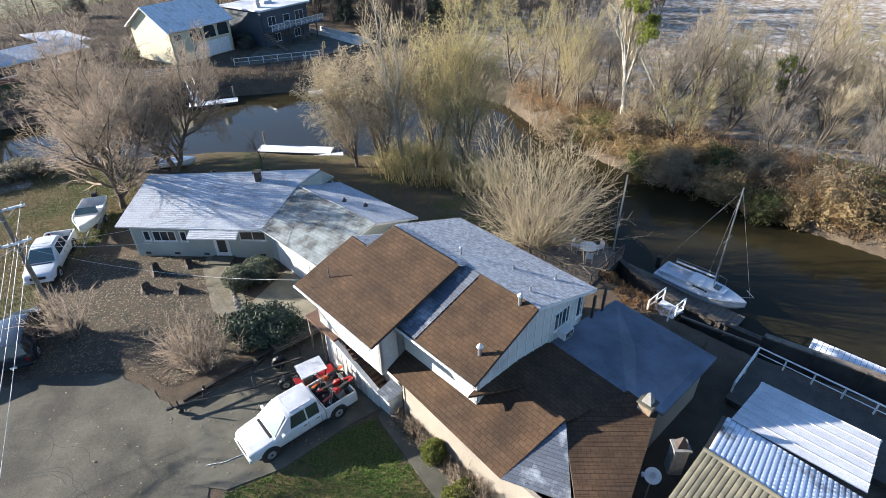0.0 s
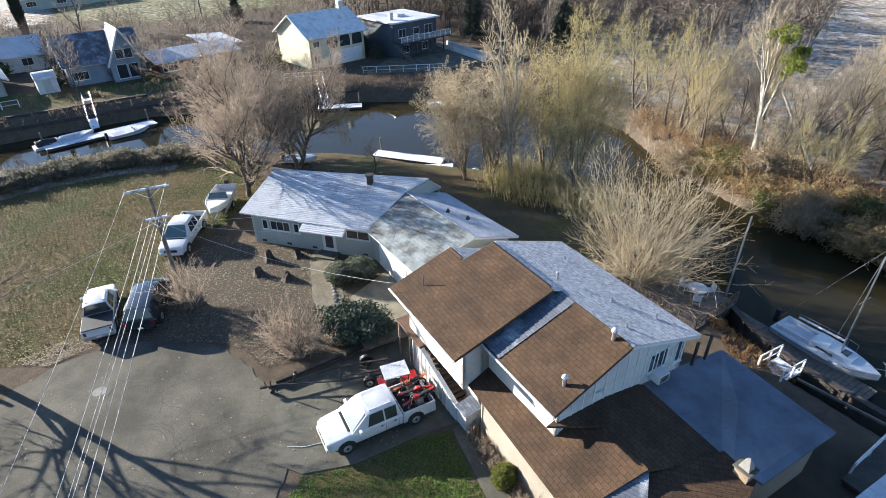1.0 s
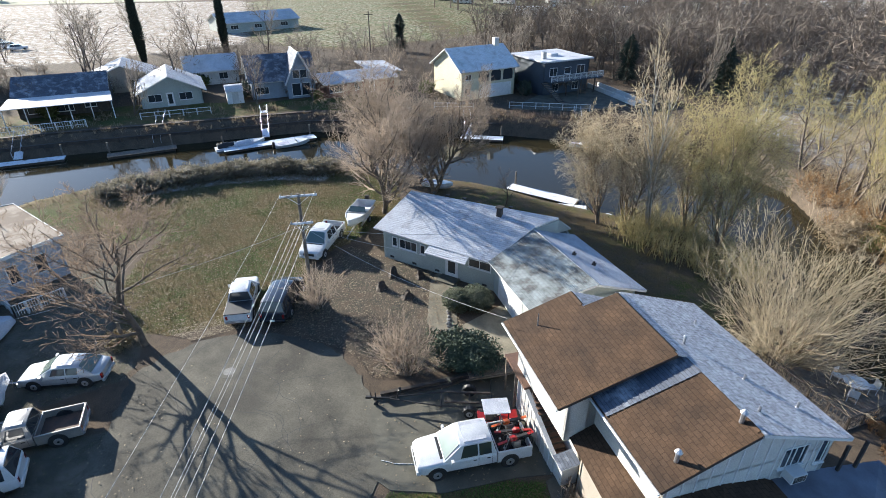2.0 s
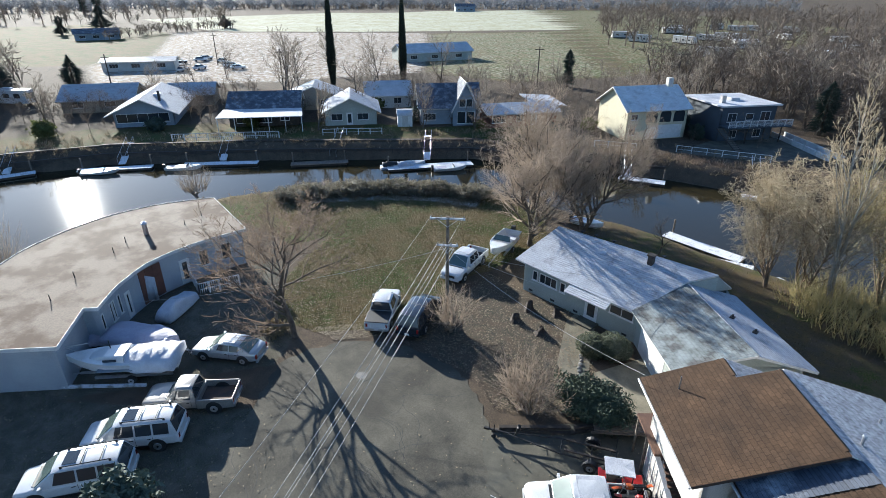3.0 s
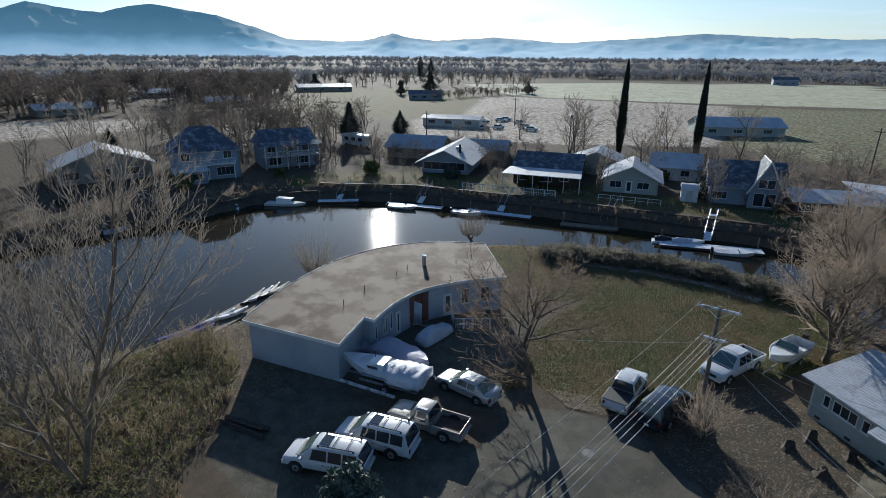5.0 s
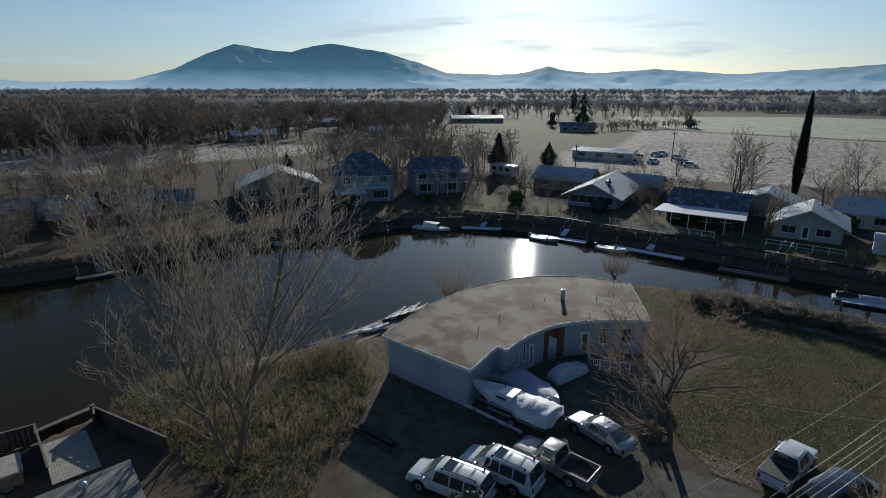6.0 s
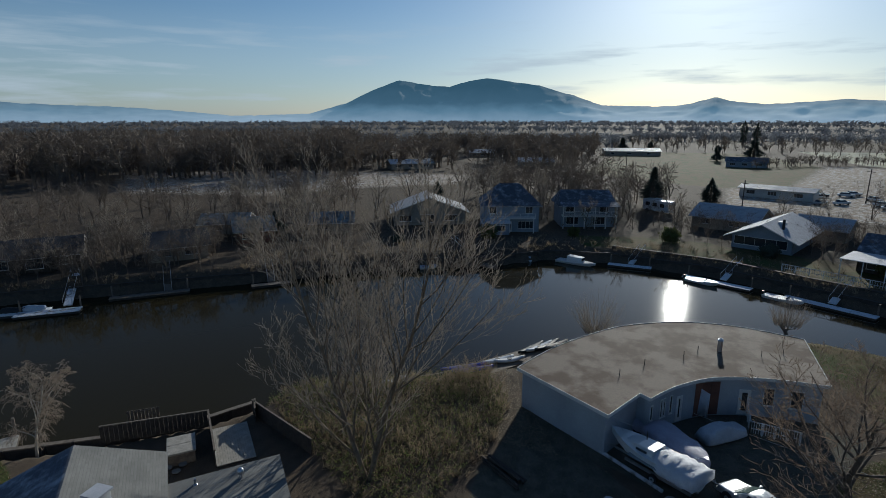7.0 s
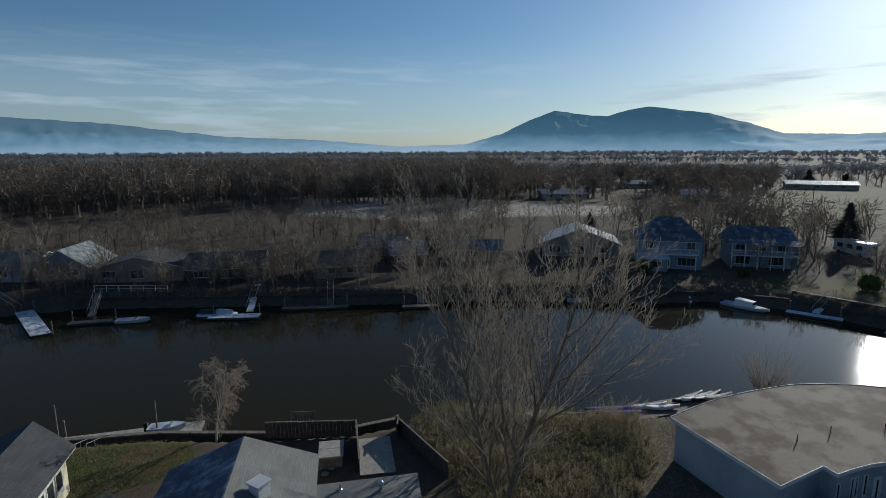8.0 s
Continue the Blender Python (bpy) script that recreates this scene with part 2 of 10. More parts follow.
M["bark_wet"] = mat("dark_rotten_bark", (0.085, 0.062, 0.045), (0.045, 0.034, 0.026), 0.9, 5, 30, bump=0.6)
M["bark_pale"] = mat("pale_birch_bark", (0.50, 0.46, 0.39), (0.30, 0.27, 0.23), 0.85, 2.2, 20, bump=0.3)
M["bark_tan"] = mat("tan_bark", (0.27, 0.20, 0.13), (0.17, 0.12, 0.08), 0.9, 3, 25, bump=0.4)
M["twig_brown"] = mat("red_brown_twigs", (0.25, 0.19, 0.145), (0.14, 0.105, 0.08), 0.85, 0.8, 20, bump=0, thin=0.45)
M["twig_umber"] = mat("light_umber_twigs", (0.38, 0.305, 0.235), (0.26, 0.205, 0.16), 0.85, 0.8, 20, bump=0, thin=0.45)
M["twig_tan"] = mat("tan_winter_twigs", (0.50, 0.415, 0.285), (0.36, 0.295, 0.195), 0.85, 0.7, 20, bump=0, thin=0.45)
M["twig_gold"] = mat("golden_willow_twigs", (0.50, 0.425, 0.21), (0.37, 0.31, 0.15), 0.8, 0.6, 20, bump=0, thin=0.45)
M["twig_grey"] = mat("grey_winter_twigs", (0.33, 0.28, 0.225), (0.22, 0.185, 0.15), 0.85, 0.7, 20, bump=0, thin=0.3)
M["twig_rust"] = mat("rust_brown_brush", (0.40, 0.235, 0.11), (0.24, 0.15, 0.08), 0.9, 0.5, 15, bump=0, thin=0.45)
M["far_twig"] = mat("bare_far_woods", (0.195, 0.155, 0.122), (0.115, 0.094, 0.076), 0.9, 0.02, 0.3, bump=0, thin=0.2)
# aerial haze is mixed into this colour, paler and bluer than the nearer woods
M["haze_twig"] = mat("distant_woods_haze_in_colour", (0.26, 0.27, 0.29), (0.18, 0.188, 0.205), 0.95, 0.004, 0.05, bump=0, thin=0.3)
M["frost_tuft"] = mat("frosted_dry_grass", (0.55, 0.50, 0.43), (0.36, 0.31, 0.25), 0.9, 0.3, 10, bump=0, thin=0.4)
M["rime_leaf"] = mat("rimed_ivy_leaves", (0.30, 0.27, 0.21), (0.13, 0.115, 0.075), 0.85, 1.2, 16, bump=0, thin=0.4)
M["reed"] = mat("dry_bramble", (0.38, 0.30, 0.195), (0.23, 0.175, 0.12), 0.9, 0.5, 14, bump=0, thin=0.45)
M["needle"] = mat("dark_conifer_needles", (0.046, 0.066, 0.044), (0.028, 0.044, 0.032), 0.8, 1.5, 20, bump=0)
M["needle_blue"] = mat("blue_green_juniper", (0.12, 0.155, 0.115), (0.07, 0.10, 0.075), 0.8, 1.5, 20, bump=0)
M["cypress"] = mat("cypress_foliage", (0.020, 0.032, 0.016), (0.012, 0.02, 0.011), 0.85, 1.5, 10, bump=0)
M["shrub_grey"] = mat("grey_green_clipped_shrub", (0.135, 0.150, 0.105), (0.085, 0.10, 0.065), 0.85, 2, 20, bump=0, thin=0.45)
M["shrub_lime"] = mat("yellow_green_shrub", (0.16, 0.17, 0.028), (0.085, 0.105, 0.02), 0.8, 2, 20, bump=0, thin=0.45)
M["ivy"] = mat("green_ivy_and_mistletoe", (0.24, 0.27, 0.035), (0.14, 0.165, 0.025), 0.8, 2, 20, bump=0, thin=0.45)
M["bramble_green"] = mat("bramble_leaves", (0.145, 0.17, 0.05), (0.10, 0.10, 0.04), 0.85, 0.7, 20, bump=0, thin=0.45)
M["leaf_dry"] = mat("fallen_yellow_leaves", (0.31, 0.255, 0.165), (0.19, 0.145, 0.09), 0.8, 3, 20, bump=0, thin=0.2)
M["grass_blade"] = mat("winter_grass_blades", (0.090, 0.102, 0.030), (0.215, 0.165, 0.092), 0.8, 0.3, 20, mix=(0.36, 0.54), bump=0, thin=0.2)
M["grass_green"] = mat("green_lawn_blades", (0.095, 0.225, 0.032), (0.12, 0.19, 0.04), 0.8, 0.6, 20, bump=0, thin=0.45)
M["shingle_rime"] = mat("thin_rime_on_shingles", (0.15, 0.155, 0.155), (0.09, 0.10, 0.105), 0.85, 1.2, 40, rows=(0.32, 0.26), frost=(0.25, 0.29, 0.30), frost_at=(0.40, 0.60), frost_scale=0.9, bump=0.3)
M["bramble_rust"] = mat("withered_bramble_leaves", (0.42, 0.31, 0.155), (0.27, 0.19, 0.095), 0.85, 0.6, 12, bump=0, thin=0.45)
M["juniper_green"] = mat("grey_green_juniper_sprays", (0.075, 0.105, 0.060), (0.040, 0.060, 0.038), 0.8, 1.5, 20, bump=0)
M["rusty_steel"] = mat("rusty_steel_bed", (0.13, 0.075, 0.05), (0.07, 0.05, 0.04), 0.8, 2, 30, bump=0.2)
M["shingle_grey"] = mat("pale_grey_shingles", (0.25, 0.25, 0.235), (0.19, 0.19, 0.18), 0.9, 0.7, 30, rows=(0.9, 0.16), joint=0.5, bump=0.3)
M["litter"] = mat("damp_leaf_litter", (0.21, 0.155, 0.105), (0.12, 0.085, 0.06), 0.85, 3, 20, bump=0, thin=0.2)
M["stone"] = mat("grey_field_stone", (0.26, 0.25, 0.23), (0.17, 0.165, 0.155), 0.85, 3, 30, bump=0.4)


def glass_mat(name, tint, rough=0.04):
    m = bpy.data.materials.new(name)
    m.use_nodes = True
    n, l = m.node_tree.nodes, m.node_tree.links
    p = n["Principled BSDF"]
    p.inputs["Roughness"].default_value = rough
    t = n.new("ShaderNodeTexNoise")
    t.inputs["Scale"].default_value = 0.9
    g = n.new("ShaderNodeNewGeometry")
    l.new(g.outputs["Position"], t.inputs["Vector"])
    x = n.new("ShaderNodeMix")
    x.data_type = "RGBA"
    x.inputs["A"].default_value, x.inputs["B"].default_value = (*tint, 1), (*[v * 1.8 for v in tint], 1)
    l.new(t.outputs["Fac"], x.inputs["Factor"])
    l.new(x.outputs["Result"], p.inputs["Base Color"])
    p.inputs["Coat Weight"].default_value = 0.5
    return m


M["glass"] = glass_mat("dark_window_glass", (0.020, 0.024, 0.028))
M["windscreen"] = glass_mat("tinted_windscreen", (0.060, 0.085, 0.080))
M["frosted_glass"] = glass_mat("frosted_windscreen", (0.08, 0.11, 0.10), 0.15)


# ---- mesh kit ----
def finish(name, bm, material, parent=None, label="", smooth=False):
    me = bpy.data.meshes.new(name)
    bm.normal_update()
    bm.to_mesh(me)
    bm.free()
    if smooth:
        me.shade_smooth()
    me.materials.append(M[material] if isinstance(material, str) else material)
    ob = new(name, me)
    ob.parent = parent
    if label:
        ob["label"] = label
    return ob


def part(name, bm, material, parent, label="", smooth=False):
    return finish(name, bm, material, parent, label, smooth)


def thing(name, label, category, at=(0, 0, 0), turn=0.0, group="", kind=""):
    ob = new(name)
    ob.empty_display_size = 0.3
    ob.matrix_world = pose(*at, 0, 0, turn)
    return tagged(ob, label, category, group, kind)


def box(x0, x1, y0, y1, z0, z1, bevel=0.0, bm=None):
    own = bmesh.new()
    v = [own.verts.new((x, y, z)) for z in (z0, z1) for x, y in ((x0, y0), (x1, y0), (x1, y1), (x0, y1))]
    for f in ((3, 2, 1, 0), (4, 5, 6, 7), (0, 1, 5, 4), (1, 2, 6, 5), (2, 3, 7, 6), (3, 0, 4, 7)):
        own.faces.new([v[i] for i in f])
    if bevel:
        bmesh.ops.bevel(own, geom=own.edges[:], offset=bevel, segments=2, affect="EDGES", profile=0.7)
    if bm is None:
        return own
    join(bm, own)
    return bm


def join(bm, other, m=None):
    if m is not None:
        other.transform(m)
    made = {v: bm.verts.new(v.co) for v in other.verts}
    for f in other.faces:
        try:
            bm.faces.new([made[v] for v in f.verts])
        except ValueError:
            pass
    other.free()
    return bm


def prism(points, z0, z1, bm=None):
    """A plan polygon (counter-clockwise) drawn up from z0 to z1."""
    own = bm if bm is not None else bmesh.new()
    lo = [own.verts.new((x, y, z0)) for x, y in points]
    hi = [own.verts.new((x, y, z1)) for x, y in points]
    own.faces.new(list(reversed(lo)))
    own.faces.new(hi)
    for i in range(len(points)):
        j = (i + 1) % len(points)
        own.faces.new((lo[i], lo[j], hi[j], hi[i]))
    return own


def rod(p, q, r, n=8, r2=None, bm=None):
    own = bm if bm is not None else bmesh.new()
    p, q = Vector(p), Vector(q)
    d = (q - p).normalized()
    a = d.orthogonal().normalized()
    b = d.cross(a)
    r2 = r if r2 is None else r2
    rings = [[own.verts.new(c + (a * math.cos(k * 2 * math.pi / n) + b * math.sin(k * 2 * math.pi / n)) * s) for k in range(n)] for c, s in ((p, r), (q, r2))]
    for k in range(n):
        own.faces.new((rings[0][k], rings[0][(k + 1) % n], rings[1][(k + 1) % n], rings[1][k]))
    own.faces.new(list(reversed(rings[0])))
    own.faces.new(rings[1])
    return own


def loft(sections, caps=True, bm=None):
    """Rings of equal length joined one to the next."""
    own = bm if bm is not None else bmesh.new()
    rings = [[own.verts.new(p) for p in s] for s in sections]
    n = len(rings[0])
    for a, b in zip(rings, rings[1:]):
        for k in range(n):
            own.faces.new((a[k], a[(k + 1) % n], b[(k + 1) % n], b[k]))
    if caps:
        own.faces.new(list(reversed(rings[0])))
        own.faces.new(rings[-1])
    bmesh.ops.recalc_face_normals(own, faces=own.faces[:])
    return own


def slab(points, thick, bm=None):
    """A flat polygon in space, given thickness downward along its normal."""
    own = bm if bm is not None else bmesh.new()
    pts = [Vector(p) for p in points]
    nrm = (pts[1] - pts[0]).cross(pts[2] - pts[0]).normalized()
    if nrm.z < 0 or (abs(nrm.z) < 1e-6 and nrm.y > 0):
        pts.reverse()
        nrm = -nrm
    hi = [own.verts.new(p) for p in pts]
    lo = [own.verts.new(p - nrm * thick) for p in pts]
    own.faces.new(hi)
    own.faces.new(list(reversed(lo)))
    for i in range(len(pts)):
        j = (i + 1) % len(pts)
        own.faces.new((hi[j], hi[i], lo[i], lo[j]))
    return own


def clip_strip(poly, y0, y1):
    for keep_above, y in ((True, y0), (False, y1)):
        out = []
        for i, a in enumerate(poly):
            b = poly[(i + 1) % len(poly)]
            ia, ib = (a[1] >= y) == keep_above or a[1] == y, (b[1] >= y) == keep_above or b[1] == y
            if ia:
                out.append(a)
            if ia != ib:
                s = (y - a[1]) / (b[1] - a[1])
                out.append((a[0] + s * (b[0] - a[0]), y))
        poly = out
        if len(poly) < 3:
            return []
    return poly


def roof(points, material, parent, name="roof", label="", course=0.16, thick=0.14, lift=0.022, fascia=None):
    """A roof plane of overlapping courses on a slab. points: its outline, in the parent's space."""
    pts = [Vector(p) for p in points]
    nrm = Vector((0, 0, 0))
    for i in range(len(pts)):
        nrm += pts[i].cross(pts[(i + 1) % len(pts)])
    nrm.normalize()
    if nrm.z < 0:
        nrm = -nrm
        pts.reverse()
    up = (Vector((0, 0, 1)) - nrm * nrm.z)
    up = up.normalized() if up.length > 1e-3 else Vector((0, 1, 0))
    along = up.cross(nrm)
    low = min(pts, key=lambda p: p.dot(up))
    m = Matrix((along, up, nrm)).transposed().to_4x4()
    m.translation = low
    flat = [tuple((m.inverted() @ p)[:2]) for p in pts]
    bm = bmesh.new()
    top = max(p[1] for p in flat)
    k = 0
    while k * course < top - 1e-4:
        y0 = k * course
        cell = clip_strip(flat, y0, min(top, y0 + course))
        if len(cell) >= 3:
            bm.faces.new([bm.verts.new((x, y, lift * (1 - (y - y0) / course))) for x, y in cell])
            foot = sorted(x for x, y in cell if abs(y - y0) < 1e-6)
            if len(foot) >= 2 and foot[-1] - foot[0] > 1e-3:
                bm.faces.new([bm.verts.new(p) for p in ((foot[0], y0, 0 if k else -0.012), (foot[-1], y0, 0 if k else -0.012), (foot[-1], y0, lift), (foot[0], y0, lift))])
        k += 1
    bmesh.ops.remove_doubles(bm, verts=bm.verts[:], dist=2e-4)
    ob = part(name, bm, material, parent, label)
    ob.matrix_local = m
    bm = bmesh.new()
    slab([(x, y, -0.012) for x, y in flat], thick, bm)
    part("fascia", bm, fascia or "trim", ob)
    return ob


def wall_frame(p, q):
    """x along a wall from p to q, y into it, z up."""
    d = Vector((q[0] - p[0], q[1] - p[1], 0)).normalized()
    m = Matrix((d, Vector((-d.y, d.x, 0)), Vector((0, 0, 1)))).transposed().to_4x4()
    m.translation = (p[0], p[1], 0)
    return m


def window(parent, m, x, z, w, h, panes=2, frame_mat="trim", deep=0.05, name="window", sill=True):
    """A framed window on the outer face (y = 0, outside is -y) of a wall frame m."""
    t = 0.06

    def rim(y, d):
        return [(x + d, y, z + d), (x + w - d, y, z + d), (x + w - d, y, z + h - d), (x + d, y, z + h - d)]

    bm = bmesh.new()
    of, inn, ob_, ib = [[bm.verts.new(p) for p in r] for r in (rim(-deep, 0), rim(-deep, t), rim(0.02, 0), rim(0.02, t))]
    for i in range(4):
        j = (i + 1) % 4
        bm.faces.new((of[i], of[j], inn[j], inn[i]))
        bm.faces.new((inn[i], inn[j], ib[j], ib[i]))
        bm.faces.new((ob_[i], of[i], of[j], ob_[j])[::-1])
        bm.faces.new((ib[i], ib[j], ob_[j], ob_[i]))
    bmesh.ops.recalc_face_normals(bm, faces=bm.faces[:])
    bm.transform(m)
    ob = part(name, bm, frame_mat, parent)
    for k in range(1, panes):
        c = x + w * k / panes
        g = box(c - 0.02, c + 0.02, -deep + 0.01, 0.02, z + t, z + h - t)
        g.transform(m)
        part("mullion", g, frame_mat, ob)
    if sill:
        g = box(x - 0.04, x + w + 0.04, -deep - 0.05, 0.0, z - 0.05, z)
        g.transform(m)
        part("sill", g, frame_mat, ob)
    for k in range(panes):
        a = x + (t if k == 0 else w * k / panes + 0.02)
        b = x + (w - t if k == panes - 1 else w * (k + 1) / panes - 0.02)
        g = box(a, b, -0.015, 0.01, z + t, z + h - t)
        g.transform(m)
        part("pane", g, "glass", ob)
    return ob


def door(parent, m, x, w=0.95, h=2.05, z=0.1, material="trim", lite=True):
    bm = box(x - 0.08, x, -0.05, 0.02, z, z + h + 0.08)
    box(x + w, x + w + 0.08, -0.05, 0.02, z, z + h + 0.08, 0, bm)
    box(x, x + w, -0.05, 0.02, z + h, z + h + 0.08, 0, bm)
    box(x, x + w, -0.03, 0.02, z, z + h, 0, bm)
    bm.transform(m)
    ob = part("door", bm, material, parent)
    if lite:
        g = box(x + 0.16, x + w - 0.16, -0.042, -0.02, z + 0.35, z + h - 0.16)
        g.transform(m)
        part("pane", g, "glass", ob)
    k = rod((x + w - 0.1, -0.09, z + 1.0), (x + w - 0.1, -0.02, z + 1.0), 0.03, 8)
    k.transform(m)
    part("door_handle", k, "metal", ob)
    return ob


def tube_mesh(name, segs, sides=3):
    """Many tapered tubes as one mesh; segs: rows of x0 y0 z0 r0 x1 y1 z1 r1."""
    s = np.asarray(segs, dtype=np.float64).reshape(-1, 8)
    p, r0, q, r1 = s[:, 0:3], s[:, 3], s[:, 4:7], s[:, 7]
    d = q - p
    d /= np.linalg.norm(d, axis=1, keepdims=True) + 1e-9
    ref = np.where(np.abs(d[:, 2:3]) > 0.9, np.array([[1.0, 0, 0]]), np.array([[0, 0, 1.0]]))
    a = np.cross(d, ref)
    a /= np.linalg.norm(a, axis=1, keepdims=True) + 1e-9
    b = np.cross(d, a)
    n = len(s)
    verts = np.empty((n, 2, sides, 3))
    for k in range(sides):
        w = a * math.cos(2 * math.pi * k / sides) + b * math.sin(2 * math.pi * k / sides)
        verts[:, 0, k] = p + w * r0[:, None]
        verts[:, 1, k] = q + w * r1[:, None]
    base = (np.arange(n) * 2 * sides)[:, None]
    faces = np.concatenate([base + np.array([k, (k + 1) % sides, sides + (k + 1) % sides, sides + k]) for k in range(sides)], axis=1).reshape(-1, 4)
    return raw_mesh(name, verts.reshape(-1, 3), faces)


def limb_mesh(name, run, sides=7):
    """One branch as a single jointed, tapered tube."""
    pts = [np.array(run[0][0:3])] + [np.array(q[4:7]) for q in run]
    rs = [run[0][3]] + [q[7] for q in run]
    rings = []
    for k, (p, r) in enumerate(zip(pts, rs)):
        d = pts[min(k + 1, len(pts) - 1)] - pts[max(k - 1, 0)]
        d = d / (np.linalg.norm(d) + 1e-9)
        a = np.cross(d, np.array([1.0, 0.13, 0.0]) if abs(d[0]) < 0.9 else np.array([0, 1.0, 0]))
        a /= np.linalg.norm(a) + 1e-9
        b = np.cross(d, a)
        rings.append([p + (a * math.cos(6.2832 * j / sides) + b * math.sin(6.2832 * j / sides)) * r for j in range(sides)])
    v = np.array(rings).reshape(-1, 3)
    f = [(k * sides + j, k * sides + (j + 1) % sides, (k + 1) * sides + (j + 1) % sides, (k + 1) * sides + j) for k in range(len(run)) for j in range(sides)]
    me = raw_mesh(name, v, f)
    me.shade_smooth()
    return me


def ribbon_mesh(name, segs, seed=1):
    """Fine twigs, too thin to show a section, as narrow tapered blades."""
    s = np.asarray(segs, dtype=np.float64).reshape(-1, 8)
    p, r0, q, r1 = s[:, 0:3], s[:, 3:4], s[:, 4:7], s[:, 7:8]
    rg = np.random.RandomState(seed)
    a = np.cross(q - p, rg.normal(0, 1, p.shape))
    a /= np.linalg.norm(a, axis=1, keepdims=True) + 1e-9
    v = np.stack([p - a * r0 * 1.3, p + a * r0 * 1.3, q + a * r1 * 1.3, q - a * r1 * 1.3], 1).reshape(-1, 3)
    return raw_mesh(name, v, np.arange(4 * len(s)).reshape(-1, 4))


def raw_mesh(name, verts, faces):
    """A mesh from arrays; faces all of one length."""
    me = bpy.data.meshes.new(name)
    faces = np.asarray(faces, dtype=np.int32)
    k = faces.shape[1]
    me.vertices.add(len(verts))
    me.vertices.foreach_set("co", np.asarray(verts, dtype=np.float32).ravel())
    me.loops.add(faces.size)
    me.loops.foreach_set("vertex_index", faces.ravel())
    me.polygons.add(len(faces))
    me.polygons.foreach_set("loop_start", np.arange(0, faces.size, k, dtype=np.int32))
    me.update(calc_edges=True)
    return me


def mesh_part(name, me, material, parent=None, label=""):
    me.materials.clear()
    me.materials.append(M[material])
    ob = new(name, me)
    ob.parent = parent
    if label:
        ob["label"] = label
    return ob

# ---- ground, water, distance ----
WATER_Z = -2.2
NEAR_SHORE = [(60, -190), (20, -150), (-2, -105), (-12, -75), (-16.5, -62), (-20.3, -50.3), (-25.9, -43.9), (-28.6, -39.4), (-30.6, -36.2), (-35.0, -30.6), (-38.2, -28.4),
              (-43, -26.5), (-46.3, -18.5), (-49.7, -11.7), (-52.3, -8.4), (-55.4, -5.0), (-60.0, -1.4), (-65.5, 2), (-67.5, 12), (-66.5, 23), (-63, 32),
              (-57, 40.5), (-50, 45), (-43, 48.5), (-37, 49.6), (-31.5, 50.6), (-25.5, 51.2), (-17, 50.4), (-11.5, 50.6), (-4, 50.2), (3, 46), (7, 40),
              (7.9, 33.2), (9.4, 29.4), (11.6, 25.9), (15.4, 22.6), (21.9, 18.4), (34, 10), (60, -4), (120, -40)]
FAR_SHORE = [(200, -70), (100, -8), (60, 14), (40, 27), (30.5, 34.1), (25.5, 38.7), (20.3, 44.1), (15.1, 48.3), (12.3, 51.2), (7, 59), (3, 69), (-6, 77),
             (-20.5, 76), (-35, 73), (-41, 70), (-61, 60), (-74, 45), (-83, 35), (-96.5, 17), (-102, 1), (-101, -9.5), (-93, -20), (-88.5, -31),
             (-81, -43), (-72, -54), (-57, -76), (-44, -95), (-34.4, -103), (-8, -135), (20, -175), (60, -230)]
WATER_POLY = NEAR_SHORE + FAR_SHORE


def inside(px, py, poly):
    res = np.zeros(px.shape, bool)
    n = len(poly)
    for i in range(n):
        (x0, y0), (x1, y1) = poly[i], poly[(i + 1) % n]
        if y0 == y1:
            continue
        c = ((y0 > py) != (y1 > py)) & (px < (x1 - x0) * (py - y0) / (y1 - y0) + x0)
        res ^= c
    return res


def line_dist(px, py, line, closed=False):
    best = np.full(px.shape, 1e9)
    n = len(line)
    for i in range(n if closed else n - 1):
        (x0, y0), (x1, y1) = line[i], line[(i + 1) % n]
        dx, dy = x1 - x0, y1 - y0
        s = np.clip(((px - x0) * dx + (py - y0) * dy) / (dx * dx + dy * dy), 0, 1)
        best = np.minimum(best, np.hypot(px - x0 - s * dx, py - y0 - s * dy))
    return best


def land_height(px, py):
    px, py = np.asarray(px, float), np.asarray(py, float)
    wet = inside(px, py, WATER_POLY)
    d = np.minimum(line_dist(px, py, NEAR_SHORE), line_dist(px, py, FAR_SHORE))
    bank = 2.0
    z = np.where(wet, WATER_Z - np.minimum(1.6, 0.25 + d * 0.5), WATER_Z - 0.25 + np.clip(d / bank, 0, 1) ** 0.7 * (2.2 + 0.25))
    # the wild side across the boat channel lies lower and is uneven
    wild = np.clip((px - 0) / 10, 0, 1) * np.clip((py - 0.4 * (40 - px) - 28) / 8, 0, 1)
    z = np.where(~wet, z - wild * np.clip(d / 6, 0, 1) * 0.8, z)
    swell = 0.05 * np.sin(px * 0.31 + 1.0) * np.sin(py * 0.27) + 0.03 * np.sin(px * 0.9) * np.sin(py * 1.1 + 2)
    flat = np.clip((np.hypot(px + 20, py - 15) - 42) / 15, 0, 1)
    return z + np.where(wet, 0, swell * flat)


def spread(lo, hi, step, far):
    mid = list(np.arange(lo, hi + 1e-6, step))
    up, dn, s = [hi], [lo], step
    while up[-1] < far:
        s = min(s * 1.09, 400)
        up.append(up[-1] + s)
        dn.append(dn[-1] - s)
    return np.array(sorted(dn[1:]) + mid + up[1:])


